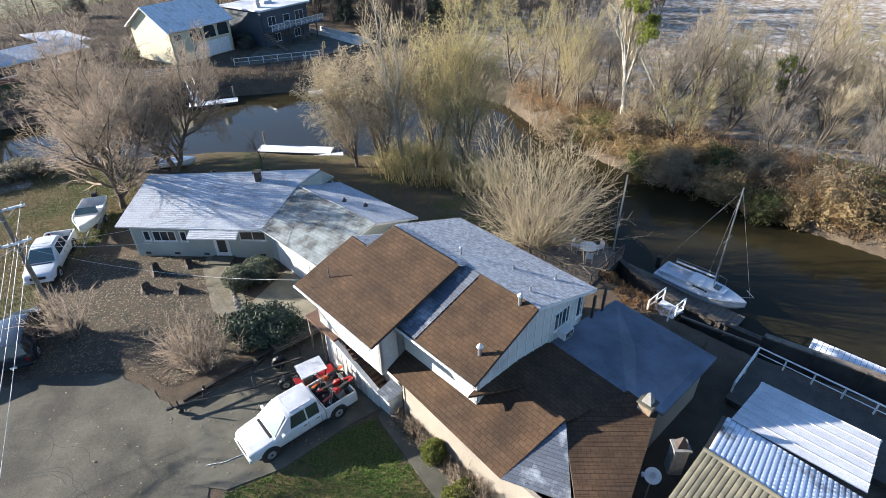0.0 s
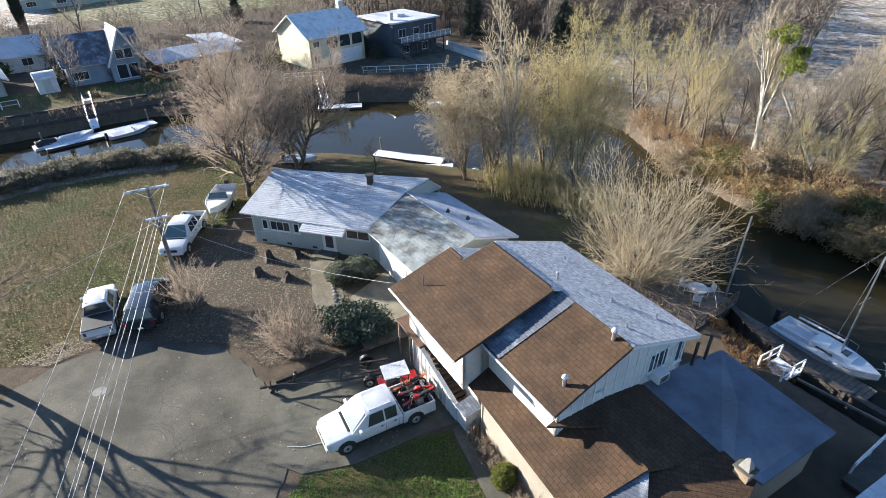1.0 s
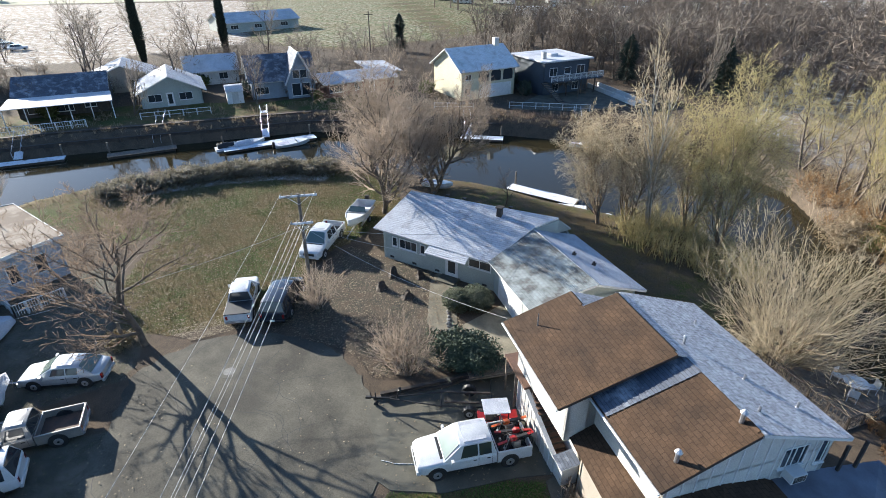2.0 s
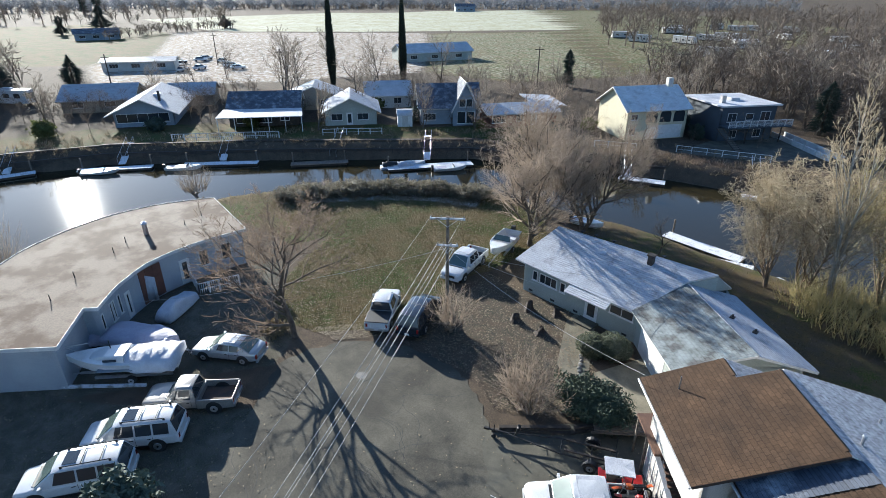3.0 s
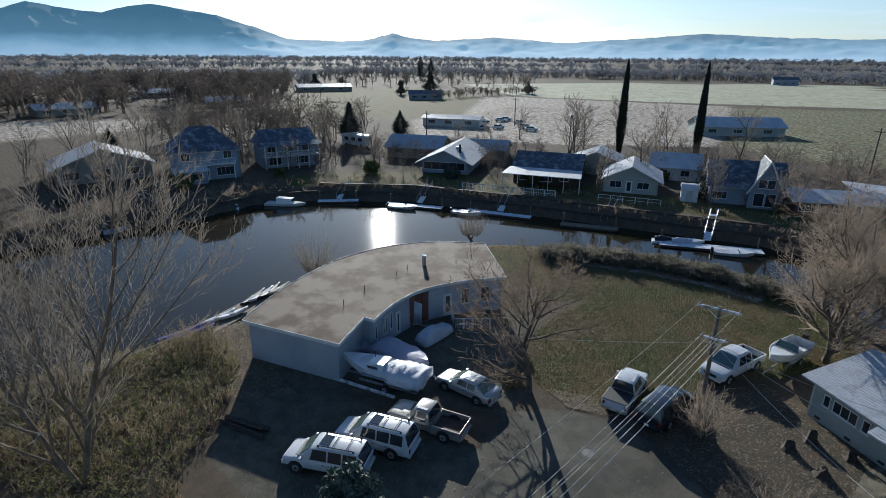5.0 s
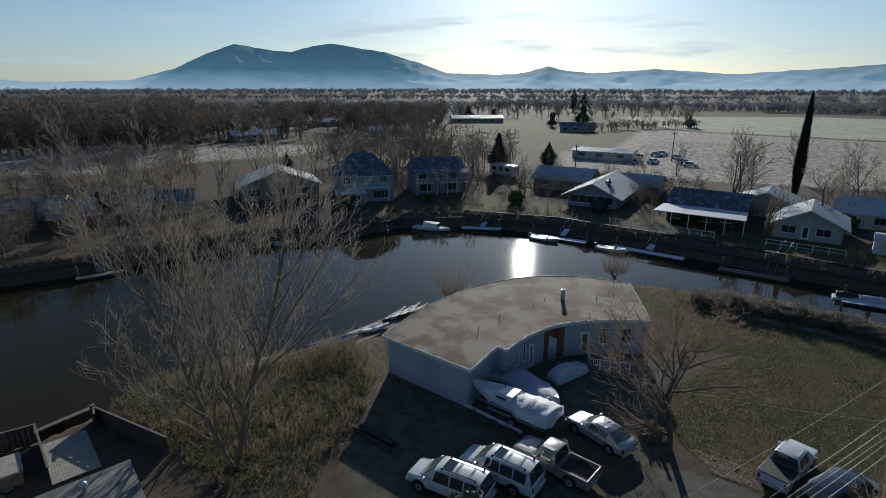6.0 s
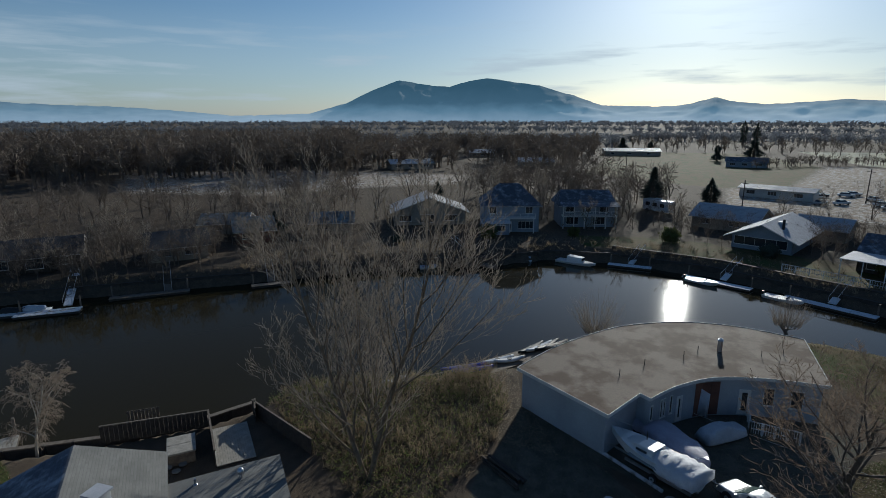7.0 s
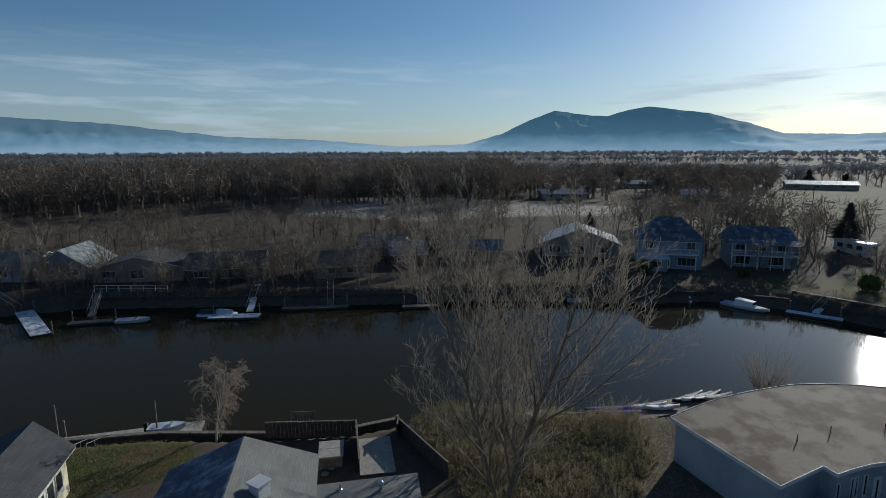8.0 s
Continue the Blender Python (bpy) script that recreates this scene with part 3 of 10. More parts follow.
gx, gy = spread(-68, 34, 0.7, 4600), spread(-56, 78, 0.7, 4600)
GX, GY = np.meshgrid(gx, gy)
GZ = land_height(GX, GY)
nx, ny = len(gx), len(gy)
idx = np.arange(nx * ny).reshape(ny, nx)
quads = np.stack([idx[:-1, :-1], idx[:-1, 1:], idx[1:, 1:], idx[1:, :-1]], -1).reshape(-1, 4)
ground_me = raw_mesh("ground", np.stack([GX, GY, GZ], -1).reshape(-1, 3), quads)

# what covers the ground: 0 bare leafy soil, R lawn, G gravel, B frosty scrub, A pale field
LAWN_WEST = [(-44, 20), (-46, 24), (-60, 24), (-62, 31), (-56, 39), (-48, 43.5), (-36, 46), (-31, 40), (-30.5, 31), (-31.8, 27), (-29.3, 24), (-28.6, 19.6), (-31, 17), (-33, 14.5), (-36, 13.5), (-40, 15)]
LAWN_A = [(-13.4, 10), (-13.2, 12.0), (-10.9, 13.2), (-8.3, 15.6), (-6.9, 16.2), (-4.5, 12.9), (-2, 9.8), (-2, 6), (-12, 5)]
LAWN_BACK = [(-31, 40), (-30, 50.5), (-16, 52.5), (-4, 50), (2, 44), (0, 34), (-4, 31), (-12, 37), (-26, 37)]
GRAVEL_LOT = [(-37.5, -1), (-31.5, 10.5), (-33.5, 13.4), (-37, 13), (-45, 18.5), (-47, 14), (-45, 5), (-38.8, 0.2), (-43.0, -6.6), (-38, -7.0), (-32, -8.4), (-29, -6.5), (-22, -3), (-16, 2), (-22, 6), (-28, 8)]
GARDENS_W = [(-104, -4), (-107, 2), (-101, 18), (-87, 38), (-77, 49), (-64, 64), (-55, 68), (-62, 80), (-74, 64), (-90, 53), (-106, 33), (-116, 10), (-115, -6)]
SHORE_W = [(-66, 19), (-66, 24), (-61, 29), (-54, 31), (-47, 27), (-47, 21), (-56, 20)]
YARD_C = [(-28.5, 19.5), (-30.5, 30.5), (-21, 30.5), (-15, 24), (-15.5, 20), (-18.5, 18), (-21.5, 19.3), (-25, 18.8)]
LAWN_S = [(-13, -46), (-19.5, -50), (-27, -42), (-24, -36), (-14, -40)]


def mask(poly, soft=0.6):
    d = line_dist(GX, GY, poly, True)
    return np.clip(np.where(inside(GX, GY, poly), 0.5 + d / soft, 0.5 - d / soft), 0, 1)


gravel = np.maximum(mask(GRAVEL_LOT), mask(YARD_C) * 0.5)
FIELD = [(-232, 199), (-192, 270), (-81, 143), (-95, 112), (-126, 107)]
FAR_FIELD = [(-453, 133), (-465, 208), (-386, 478), (-197, 277), (-260, 183), (-305, 135), (-330, 124)]
GOLF = [(-244, -10), (-205, 40), (-214, 61), (-318, 105), (-429, 89), (-396, 8)]
FAR_PALE = [(-480, 120), (-480, 220), (-420, 520), (-900, 800), (-1300, 300), (-1100, -50), (-700, 20)]
MARSH_W = [(-138, -149), (-145, -101), (-175, -76), (-195, -46), (-231, -54), (-231, -131), (-192, -205)]
MARSH_E = [(-4, 86), (30, 50), (80, 20), (400, 60), (500, 500), (0, 500)]
SCRUB = [(-312, 117), (-254, 178), (-230, 204), (-126, 107), (-139, 70), (-155, 30), (-205, 40), (-214, 61), (-309, 103)]
FIELD_N = [(-197, 277), (-386, 478), (-300, 560), (-90, 420), (-70, 230), (-81, 143)]
lawn = np.maximum.reduce([mask(LAWN_WEST), mask(LAWN_A, 0.3), mask(LAWN_BACK) * 0.5, mask(LAWN_S), mask(GOLF, 10), mask(FIELD_N, 12) * 0.8, mask(FIELD, 8) * 0.8, mask(GARDENS_W, 2.0), mask(SHORE_W, 2.0)])
pale = np.maximum.reduce([mask(FIELD_N, 12) * 0.38, mask(FIELD, 8) * 0.42, mask(FAR_FIELD, 12), mask(GOLF, 10) * 0.22, mask(FAR_PALE, 40) * 0.25])
FROST_STRIP = [(-58.5, 25), (-55.0, 29.5), (-51.5, 34.5), (-47.5, 38.6), (-42, 41.0), (-43, 43.5), (-50, 40.5), (-55, 36), (-60, 27)]
frost = np.maximum.reduce([mask(FROST_STRIP, 1.2), mask(SCRUB, 10), mask(MARSH_W, 14) * 0.75, mask(MARSH_E, 6) * 0.62])
cover = np.stack([lawn, gravel, frost, pale], -1).reshape(-1, 4).astype(np.float32)
layer = ground_me.color_attributes.new("cover", "FLOAT_COLOR", "POINT")
layer.data.foreach_set("color", cover.ravel())


def ground_material():
    m = bpy.data.materials.new("winter_ground")
    m.use_nodes = True
    n, l = m.node_tree.nodes, m.node_tree.links
    p = n["Principled BSDF"]
    p.inputs["Roughness"].default_value = 0.95
    p.inputs["Specular IOR Level"].default_value = 0.08
    pos = n.new("ShaderNodeNewGeometry").outputs["Position"]
    att = n.new("ShaderNodeAttribute")
    att.attribute_name = "cover"
    sep = n.new("ShaderNodeSeparateColor")
    l.new(att.outputs["Color"], sep.inputs["Color"])

    def noise_at(s, detail=5.0, r=0.6):
        t = n.new("ShaderNodeTexNoise")
        t.inputs["Scale"].default_value, t.inputs["Detail"].default_value, t.inputs["Roughness"].default_value = s, detail, r
        l.new(pos, t.inputs["Vector"])
        return t.outputs["Fac"]

    def ramp(v, lo, hi):
        r = n.new("ShaderNodeMapRange")
        r.inputs["From Min"].default_value, r.inputs["From Max"].default_value = lo, hi
        l.new(v, r.inputs["Value"])
        return r.outputs["Result"]

    def blend(f, x, y):
        k = n.new("ShaderNodeMix")
        k.data_type = "RGBA"
        for v, slot in ((f, "Factor"), (x, "A"), (y, "B")):
            if isinstance(v, float):
                k.inputs[slot].default_value = v
            elif isinstance(v, tuple):
                k.inputs[slot].default_value = (*v, 1)
            else:
                l.new(v, k.inputs[slot])
        return k.outputs["Result"]

    def rough_edge(mask_out):
        a = n.new("ShaderNodeMath")
        a.operation = "ADD"
        l.new(mask_out, a.inputs[0])
        b = n.new("ShaderNodeMath")
        b.operation = "MULTIPLY_ADD"
        l.new(n_mid, b.inputs[0])
        b.inputs[1].default_value, b.inputs[2].default_value = 0.9, -0.45
        l.new(b.outputs["Value"], a.inputs[1])
        return ramp(a.outputs["Value"], 0.35, 0.65)

    n_big, n_mid, n_fine, n_grit = noise_at(0.06), noise_at(0.9), noise_at(9.0, 4.0, 0.7), noise_at(30.0, 3.0, 0.7)
    soil = blend(ramp(n_mid, 0.35, 0.65), (0.092, 0.070, 0.052), (0.056, 0.045, 0.035))
    soil = blend(ramp(n_grit, 0.52, 0.66), soil, (0.18, 0.14, 0.095))
    grass = blend(ramp(n_mid, 0.34, 0.54), (0.046, 0.054, 0.016), (0.110, 0.080, 0.038))
    grass = blend(ramp(noise_at(0.18), 0.47, 0.58), grass, (0.040, 0.066, 0.014))
    grass = blend(ramp(n_fine, 0.46, 0.62), grass, (0.135, 0.105, 0.055))
    grass = blend(ramp(noise_at(4.0, 5.0, 0.7), 0.54, 0.66), grass, (0.038, 0.036, 0.018))
    grit = blend(ramp(n_mid, 0.38, 0.6), (0.105, 0.094, 0.074), (0.044, 0.042, 0.032))
    grit = blend(ramp(noise_at(4.0, 5.0, 0.7), 0.50, 0.62), grit, (0.060, 0.064, 0.036))
    grit = blend(ramp(n_grit, 0.47, 0.68), grit, (0.21, 0.19, 0.155))
    rime = blend(ramp(n_mid, 0.40, 0.62), (0.20, 0.150, 0.108), (0.30, 0.245, 0.185))
    rime = blend(ramp(noise_at(0.5, 6.0, 0.75), 0.46, 0.64), rime, (0.50, 0.49, 0.47))
    field = blend(ramp(n_big, 0.35, 0.65), (0.36, 0.355, 0.24), (0.45, 0.445, 0.35))
    field = blend(ramp(noise_at(0.25, 6.0, 0.7), 0.45, 0.7), field, (0.24, 0.22, 0.13))
    col = blend(rough_edge(sep.outputs["Red"]), soil, grass)
    col = blend(rough_edge(sep.outputs["Green"]), col, grit)
    col = blend(rough_edge(sep.outputs["Blue"]), col, rime)
    col = blend(rough_edge(att.outputs["Alpha"]), col, field)
    l.new(col, p.inputs["Base Color"])
    bu = n.new("ShaderNodeBump")
    bu.inputs["Strength"].default_value, bu.inputs["Distance"].default_value = 0.6, 0.05
    l.new(n_fine, bu.inputs["Height"])
    l.new(bu.outputs["Normal"], p.inputs["Normal"])
    return m


ground_me.materials.append(ground_material())
ground_me.shade_smooth()
tagged(new("ground", ground_me), "leaf-strewn winter ground of soil, grass and frost", "ground", kind="structure")


def water_material():
    m = bpy.data.materials.new("still_dark_water")
    m.use_nodes = True
    n, l = m.node_tree.nodes, m.node_tree.links
    p = n["Principled BSDF"]
    p.inputs["Base Color"].default_value = (0.024, 0.020, 0.010, 1)
    p.inputs["Roughness"].default_value = 0.045
    p.inputs["Specular IOR Level"].default_value = 0.34
    p.inputs["IOR"].default_value = 1.333
    pos = n.new("ShaderNodeNewGeometry").outputs["Position"]
    mp = n.new("ShaderNodeMapping")
    mp.inputs["Scale"].default_value = (1.0, 0.6, 1.0)
    l.new(pos, mp.inputs["Vector"])
    t = n.new("ShaderNodeTexNoise")
    t.inputs["Scale"].default_value, t.inputs["Detail"].default_value = 1.6, 3.0
    l.new(mp.outputs["Vector"], t.inputs["Vector"])
    t2 = n.new("ShaderNodeTexNoise")
    t2.inputs["Scale"].default_value = 0.05
    l.new(pos, t2.inputs["Vector"])
    b = n.new("ShaderNodeBump")
    b.inputs["Distance"].default_value = 0.02
    r = n.new("ShaderNodeMapRange")
    for key, v in (("From Min", 0.4), ("From Max", 0.65), ("To Min", 0.06), ("To Max", 0.22)):
        r.inputs[key].default_value = v
    l.new(t2.outputs["Fac"], r.inputs["Value"])
    l.new(r.outputs["Result"], b.inputs["Strength"])
    l.new(t.outputs["Fac"], b.inputs["Height"])
    l.new(b.outputs["Normal"], p.inputs["Normal"])
    # sky reflections are damped by hand over the sheltered southern arm and the channel
    sp = n.new("ShaderNodeSeparateXYZ")
    l.new(pos, sp.inputs["Vector"])
    south, east = n.new("ShaderNodeMapRange"), n.new("ShaderNodeMapRange")
    for node, values in ((south, (-36.0, -10.0, 0.07, 0.36)), (east, (14.0, -4.0, 0.4, 1.0))):
        for key, v in zip(("From Min", "From Max", "To Min", "To Max"), values):
            node.inputs[key].default_value = v
        node.interpolation_type = "SMOOTHSTEP"
    l.new(sp.outputs["Y"], south.inputs["Value"])
    l.new(sp.outputs["X"], east.inputs["Value"])
    damped_level = n.new("ShaderNodeMath")
    damped_level.operation = "MULTIPLY"
    l.new(south.outputs["Result"], damped_level.inputs[0])
    l.new(east.outputs["Result"], damped_level.inputs[1])
    l.new(damped_level.outputs["Value"], p.inputs["Specular IOR Level"])
    return m


M["water"] = water_material()
bm = bmesh.new()
bm.faces.new([bm.verts.new((x, y, WATER_Z)) for x, y in ((-125, -260), (230, -260), (230, 100), (-125, 100))])
tagged(finish("water", bm, "water"), "calm dark lagoon and boat channel with light ripples", "water", kind="structure")


def sheet(name, poly, z, material, label, category="pavement", thick=0.12, parent=None):
    bm = prism(poly, z - thick, z)
    ob = finish(name, bm, material, parent)
    if parent is None:
        tagged(ob, label, category, kind="structure")
    return ob


# the end of the road and its turning place
ROAD = [(-31.3, 10.6), (-31.4, 12.8), (-30.6, 15.2), (-29.1, 16.9), (-27.2, 18.2), (-25.2, 18.9), (-22.5, 19.0), (-20.2, 18.2), (-18.1, 17.0), (-16.2, 15.4),
        (-15.0, 14.2), (-14.1, 12.4), (-13.6, 10.0), (-13.3, 5.0), (-13.0, -4.0), (-12.0, -40.0), (-19.0, -40.0), (-21.0, -4.0), (-24.5, 2.0), (-28.8, 7.9)]
rng = random.Random(9)
rim = []
for (x0, y0), (x1, y1) in zip(ROAD, ROAD[1:] + ROAD[:1]):
    n_ = max(1, int(math.hypot(x1 - x0, y1 - y0) / 0.45))
    for k in range(n_):
        j_ = 0.16 if k else 0.05
        rim.append((x0 + (x1 - x0) * k / n_ + rng.uniform(-j_, j_), y0 + (y1 - y0) * k / n_ + rng.uniform(-j_, j_)))
sheet("road", list(reversed(rim)), 0.03, "asphalt", "worn grey asphalt turning circle with tar seams", "road")
bm = bmesh.new()
rng = random.Random(4)
for k in range(40):
    x, y, a = rng.uniform(-30, -14), rng.uniform(2, 17.5), rng.uniform(0, 6.28)
    pts = []
    for s in range(9):
        pts.append((x, y))
        a += rng.uniform(-0.5, 0.5)
        x, y = x + math.cos(a) * 0.55, y + math.sin(a) * 0.55
    inside_all = inside(np.array([p[0] for p in pts]), np.array([p[1] for p in pts]), ROAD).all()
    if not inside_all:
        continue
    for (x0, y0), (x1, y1) in zip(pts, pts[1:]):
        d = Vector((x1 - x0, y1 - y0)).normalized() * 0.013
        bm.faces.new([bm.verts.new(v) for v in ((x0 - d.y, y0 + d.x, 0.034), (x0 + d.y, y0 - d.x, 0.034), (x1 + d.y, y1 - d.x, 0.034), (x1 - d.y, y1 + d.x, 0.034))])
tagged(finish("road_crack", bm, "asphalt_patch"), "dark tar-filled cracks across the asphalt", "crack", kind="stuff")
DRIVE = [(-15.3, 14.0), (-14.8, 12.3), (-13.2, 12.1), (-10.9, 13.25), (-8.3, 15.7), (-6.7, 16.9), (-7.6, 18.3), (-10.2, 21.3), (-11.6, 24.6), (-14.0, 21.2), (-18.0, 16.3), (-16.6, 14.9)]
sheet("driveway", DRIVE, 0.045, "concrete", "damp stained concrete driveway beside the brown-roofed house")
sheet("path_lawn", [(-6.9, 16.3), (-4.4, 12.9), (-2.2, 10.0), (-1.3, 10.6), (-5.7, 16.2), (-6.5, 17.0)], 0.05, "concrete", "narrow concrete path along the lawn")
sheet("path_front", [(-18.6, 24.4), (-16.9, 23.2), (-16.1, 24.2), (-19.2, 29.9), (-21.3, 30.6), (-21.1, 29.0)], 0.05, "concrete_pale", "pale concrete path to a front door")
sheet("patio_front", [(-15.9, 23.0), (-13.0, 22.2), (-11.6, 24.8), (-11.9, 29.0), (-15.0, 28.9), (-16.3, 25.4)], 0.055, "concrete_pale", "pale concrete slabs before the garage")

# hills on the horizon, with haze painted on them
SKYLINE = [(100, 1.2), (110, 1.5), (121, 1.75), (129.5, 1.3), (136, 1.55), (141.2, 1.9), (147, 1.5), (153.7, 1.1), (160.4, 1.62), (166, 1.25), (168.5, 1.5), (170.4, 1.95),
           (172.4, 1.4), (174.2, 1.15), (180.4, 1.3), (183, 2.2), (186.6, 3.25), (189, 3.55), (191.7, 4.0), (193.5, 3.7), (195.5, 3.15), (198, 3.35), (200.6, 3.78), (203, 2.9),
           (206, 1.5), (209.6, 0.5), (216.8, 0.3), (220, 0.6), (224.7, 0.98), (233.2, 1.25), (242.5, 2.3), (250.3, 2.7), (262, 2.4), (280, 1.8)]
azs = np.arange(60, 300.1, 0.25)
els = np.interp(azs, [s[0] for s in SKYLINE], [s[1] for s in SKYLINE])
rough_line = np.array([noise.fractal(Vector((a * 0.8, 3.1, 0)), 0.9, 2.0, 5) for a in azs])
els = np.maximum(0.15, els + rough_line * 0.07)
rows_h, DIST = 14, 4700.0
hv = []
for j in range(rows_h + 1):
    s = j / rows_h
    for k, a in enumerate(azs):
        wob = noise.fractal(Vector((a * 0.5, s * 4, 7)), 0.8, 2.0, 4) * 0.10 * math.sin(math.pi * s)
        dist = 4000 + (DIST - 4000) * s
        h = 23 + DIST * math.tan(radians(els[k])) * max(0.0, min(1.0, s ** 0.9 + wob))
        hv.append((dist * math.cos(radians(a)), dist * math.sin(radians(a)), h - 26 * (1 - s)))
nk = len(azs)
ix = np.arange(len(hv)).reshape(rows_h + 1, nk)
hills_me = raw_mesh("backdrop", np.array(hv), np.stack([ix[:-1, 1:], ix[:-1, :-1], ix[1:, :-1], ix[1:, 1:]], -1).reshape(-1, 4))
hills_me.shade_smooth()


def hill_material():
    m = bpy.data.materials.new("hills_with_painted_haze")
    m.use_nodes = True
    n, l = m.node_tree.nodes, m.node_tree.links
    p = n["Principled BSDF"]
    p.inputs["Base Color"].default_value = (0.03, 0.04, 0.05, 1)
    p.inputs["Roughness"].default_value = 1.0
    pos = n.new("ShaderNodeNewGeometry").outputs["Position"]
    sp = n.new("ShaderNodeSeparateXYZ")
    l.new(pos, sp.inputs["Vector"])
    t = n.new("ShaderNodeTexNoise")
    t.inputs["Scale"].default_value, t.inputs["Detail"].default_value = 0.006, 6.0
    l.new(pos, t.inputs["Vector"])
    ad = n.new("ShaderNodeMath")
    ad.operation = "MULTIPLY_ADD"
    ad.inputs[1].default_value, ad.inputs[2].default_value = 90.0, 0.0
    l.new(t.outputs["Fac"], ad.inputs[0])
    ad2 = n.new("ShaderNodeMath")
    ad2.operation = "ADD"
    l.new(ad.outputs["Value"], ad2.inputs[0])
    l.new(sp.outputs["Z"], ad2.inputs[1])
    # painted haze: glowing blue that pales towards the foot of the hills
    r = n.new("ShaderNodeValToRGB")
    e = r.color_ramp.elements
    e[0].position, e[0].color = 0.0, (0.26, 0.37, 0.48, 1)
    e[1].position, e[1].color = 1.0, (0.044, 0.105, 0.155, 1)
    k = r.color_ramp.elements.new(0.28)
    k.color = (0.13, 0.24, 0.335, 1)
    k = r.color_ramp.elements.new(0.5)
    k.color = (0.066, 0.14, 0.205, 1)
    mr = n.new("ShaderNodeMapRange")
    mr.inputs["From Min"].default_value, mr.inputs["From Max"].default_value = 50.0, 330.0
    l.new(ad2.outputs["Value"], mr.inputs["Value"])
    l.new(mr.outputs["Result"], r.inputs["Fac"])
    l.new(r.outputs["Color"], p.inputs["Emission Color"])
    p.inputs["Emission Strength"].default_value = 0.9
    return m


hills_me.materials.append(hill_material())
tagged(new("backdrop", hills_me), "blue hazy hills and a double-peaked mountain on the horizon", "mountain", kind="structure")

# ---- the near houses ----
def wall_box(parent, pts, z0, z1, material, thick=0.18, name="wall"):
    """Walls round a plan outline (counter-clockwise), each side a part of its own."""
    out = []
    n = len(pts)
    for i in range(n):
        p, q = pts[i], pts[(i + 1) % n]
        length = math.hypot(q[0] - p[0], q[1] - p[1])
        bm = box(0, length, 0, thick, z0, z1)
        bm.transform(wall_frame(p, q))
        out.append(part(name, bm, material, parent))
    return out


def battens(parent, m, length, z0, top, material, step=0.6):
    """Upright cover strips on a wall; top: a function of the place along it."""
    k = 0.15
    while k < length:
        bm = box(k - 0.025, k + 0.025, -0.03, 0.005, z0, top(k))
        bm.transform(m)
        part("batten", bm, material, parent)
        k += step


def gable(parent, m, outline, material, name="wall"):
    """A wall of any outline (x, z) in a wall frame."""
    bm = bmesh.new()
    f = [bm.verts.new((x, 0, z)) for x, z in outline]
    b = [bm.verts.new((x, 0.18, z)) for x, z in outline]
    bm.faces.new(f)
    bm.faces.new(list(reversed(b)))
    for i in range(len(outline)):
        j = (i + 1) % len(outline)
        bm.faces.new((f[j], f[i], b[i], b[j]))
    bm.transform(m)
    return part(name, bm, material, parent)


def vent_pipe(parent, at, h=0.45, r=0.05, cap=False, material="metal"):
    bm = rod(at, (at[0], at[1], at[2] + h), r, 8)
    if cap:
        rod((at[0], at[1], at[2] + h), (at[0], at[1], at[2] + h + 0.06), r * 1.7, 8, r * 1.2, bm)
    rod((at[0], at[1], at[2] - 0.05), (at[0], at[1], at[2] + 0.05), r * 2.6, 8, r * 1.2, bm)
    return part("vent_pipe", bm, material, parent)


# -- the large brown-roofed house --
# axes along its ridge: u runs down the ridge to the south-east, v up the plan to the north-east
A_O = Vector((-6.24, 23.43))
A_U = Vector((0.692, -0.684)).normalized()
A_V = Vector((-A_U.y, A_U.x))
A_TURN = math.degrees(math.atan2(A_U.y, A_U.x))
house_a = thing("house", "split-level white house with brown shingle roofs, partly frosted", "house", (A_O.x, A_O.y, 0), A_TURN)


def a_uv(x, y):
    d = Vector((x, y)) - A_O
    return d.dot(A_U), d.dot(A_V)


RIDGE, U_END = 7.2, 9.75
R1, V_R1, EAVE1, V1 = 7.45, -0.42, 5.3, -5.7      # long western slope, its ridge and its eave
EAVE2, V2 = 5.4, -4.0       # shorter western slope
EAVE3, V3 = 5.55, 4.95      # eastern slope
P1 = (R1 - EAVE1) / (V_R1 - V1)
V_X = -2.07                 # lower ridge of the north-western end
Z_X = R1 + P1 * (V_X - V_R1)
roof([(0.36, V_R1, R1), (0.12, V_X, Z_X), (-1.3, V_X, Z_X), (-1.57, V1, EAVE1), (4.99, V1, EAVE1), (5.35, V_R1, R1)], "shingle_brown", house_a, label="brown shingle roof slope", fascia="brown_trim")
roof([(4.45, 0.0, RIDGE), (4.45, V2, EAVE2), (U_END + 0.1, V2, EAVE2), (U_END + 0.1, 0.0, RIDGE)], "shingle_brown", house_a, label="brown shingle roof slope with frost in the lee", fascia="brown_trim")
# slate blue paints in the shadow of the higher roof's rake over the frost
roof([(4.6, 0.0, RIDGE + 0.035), (4.6, V2 + 0.03, EAVE2 + 0.05), (6.05, V2 + 0.03, EAVE2 + 0.05), (6.36, 0.0, RIDGE + 0.035)], "shingle_slate", house_a, label="frosted shingle strip with the rake's shade in its blue", thick=0.01, fascia="brown_trim", course=0.28, lift=0.03)
roof([(0.3, V_R1, R1 + 0.01), (5.35, V_R1, R1 + 0.01), (5.35, 0.1, RIDGE + 0.03), (0.3, 0.1, RIDGE + 0.03)], "shingle_frost", house_a, label="frosted strip along the ridge", thick=0.05)
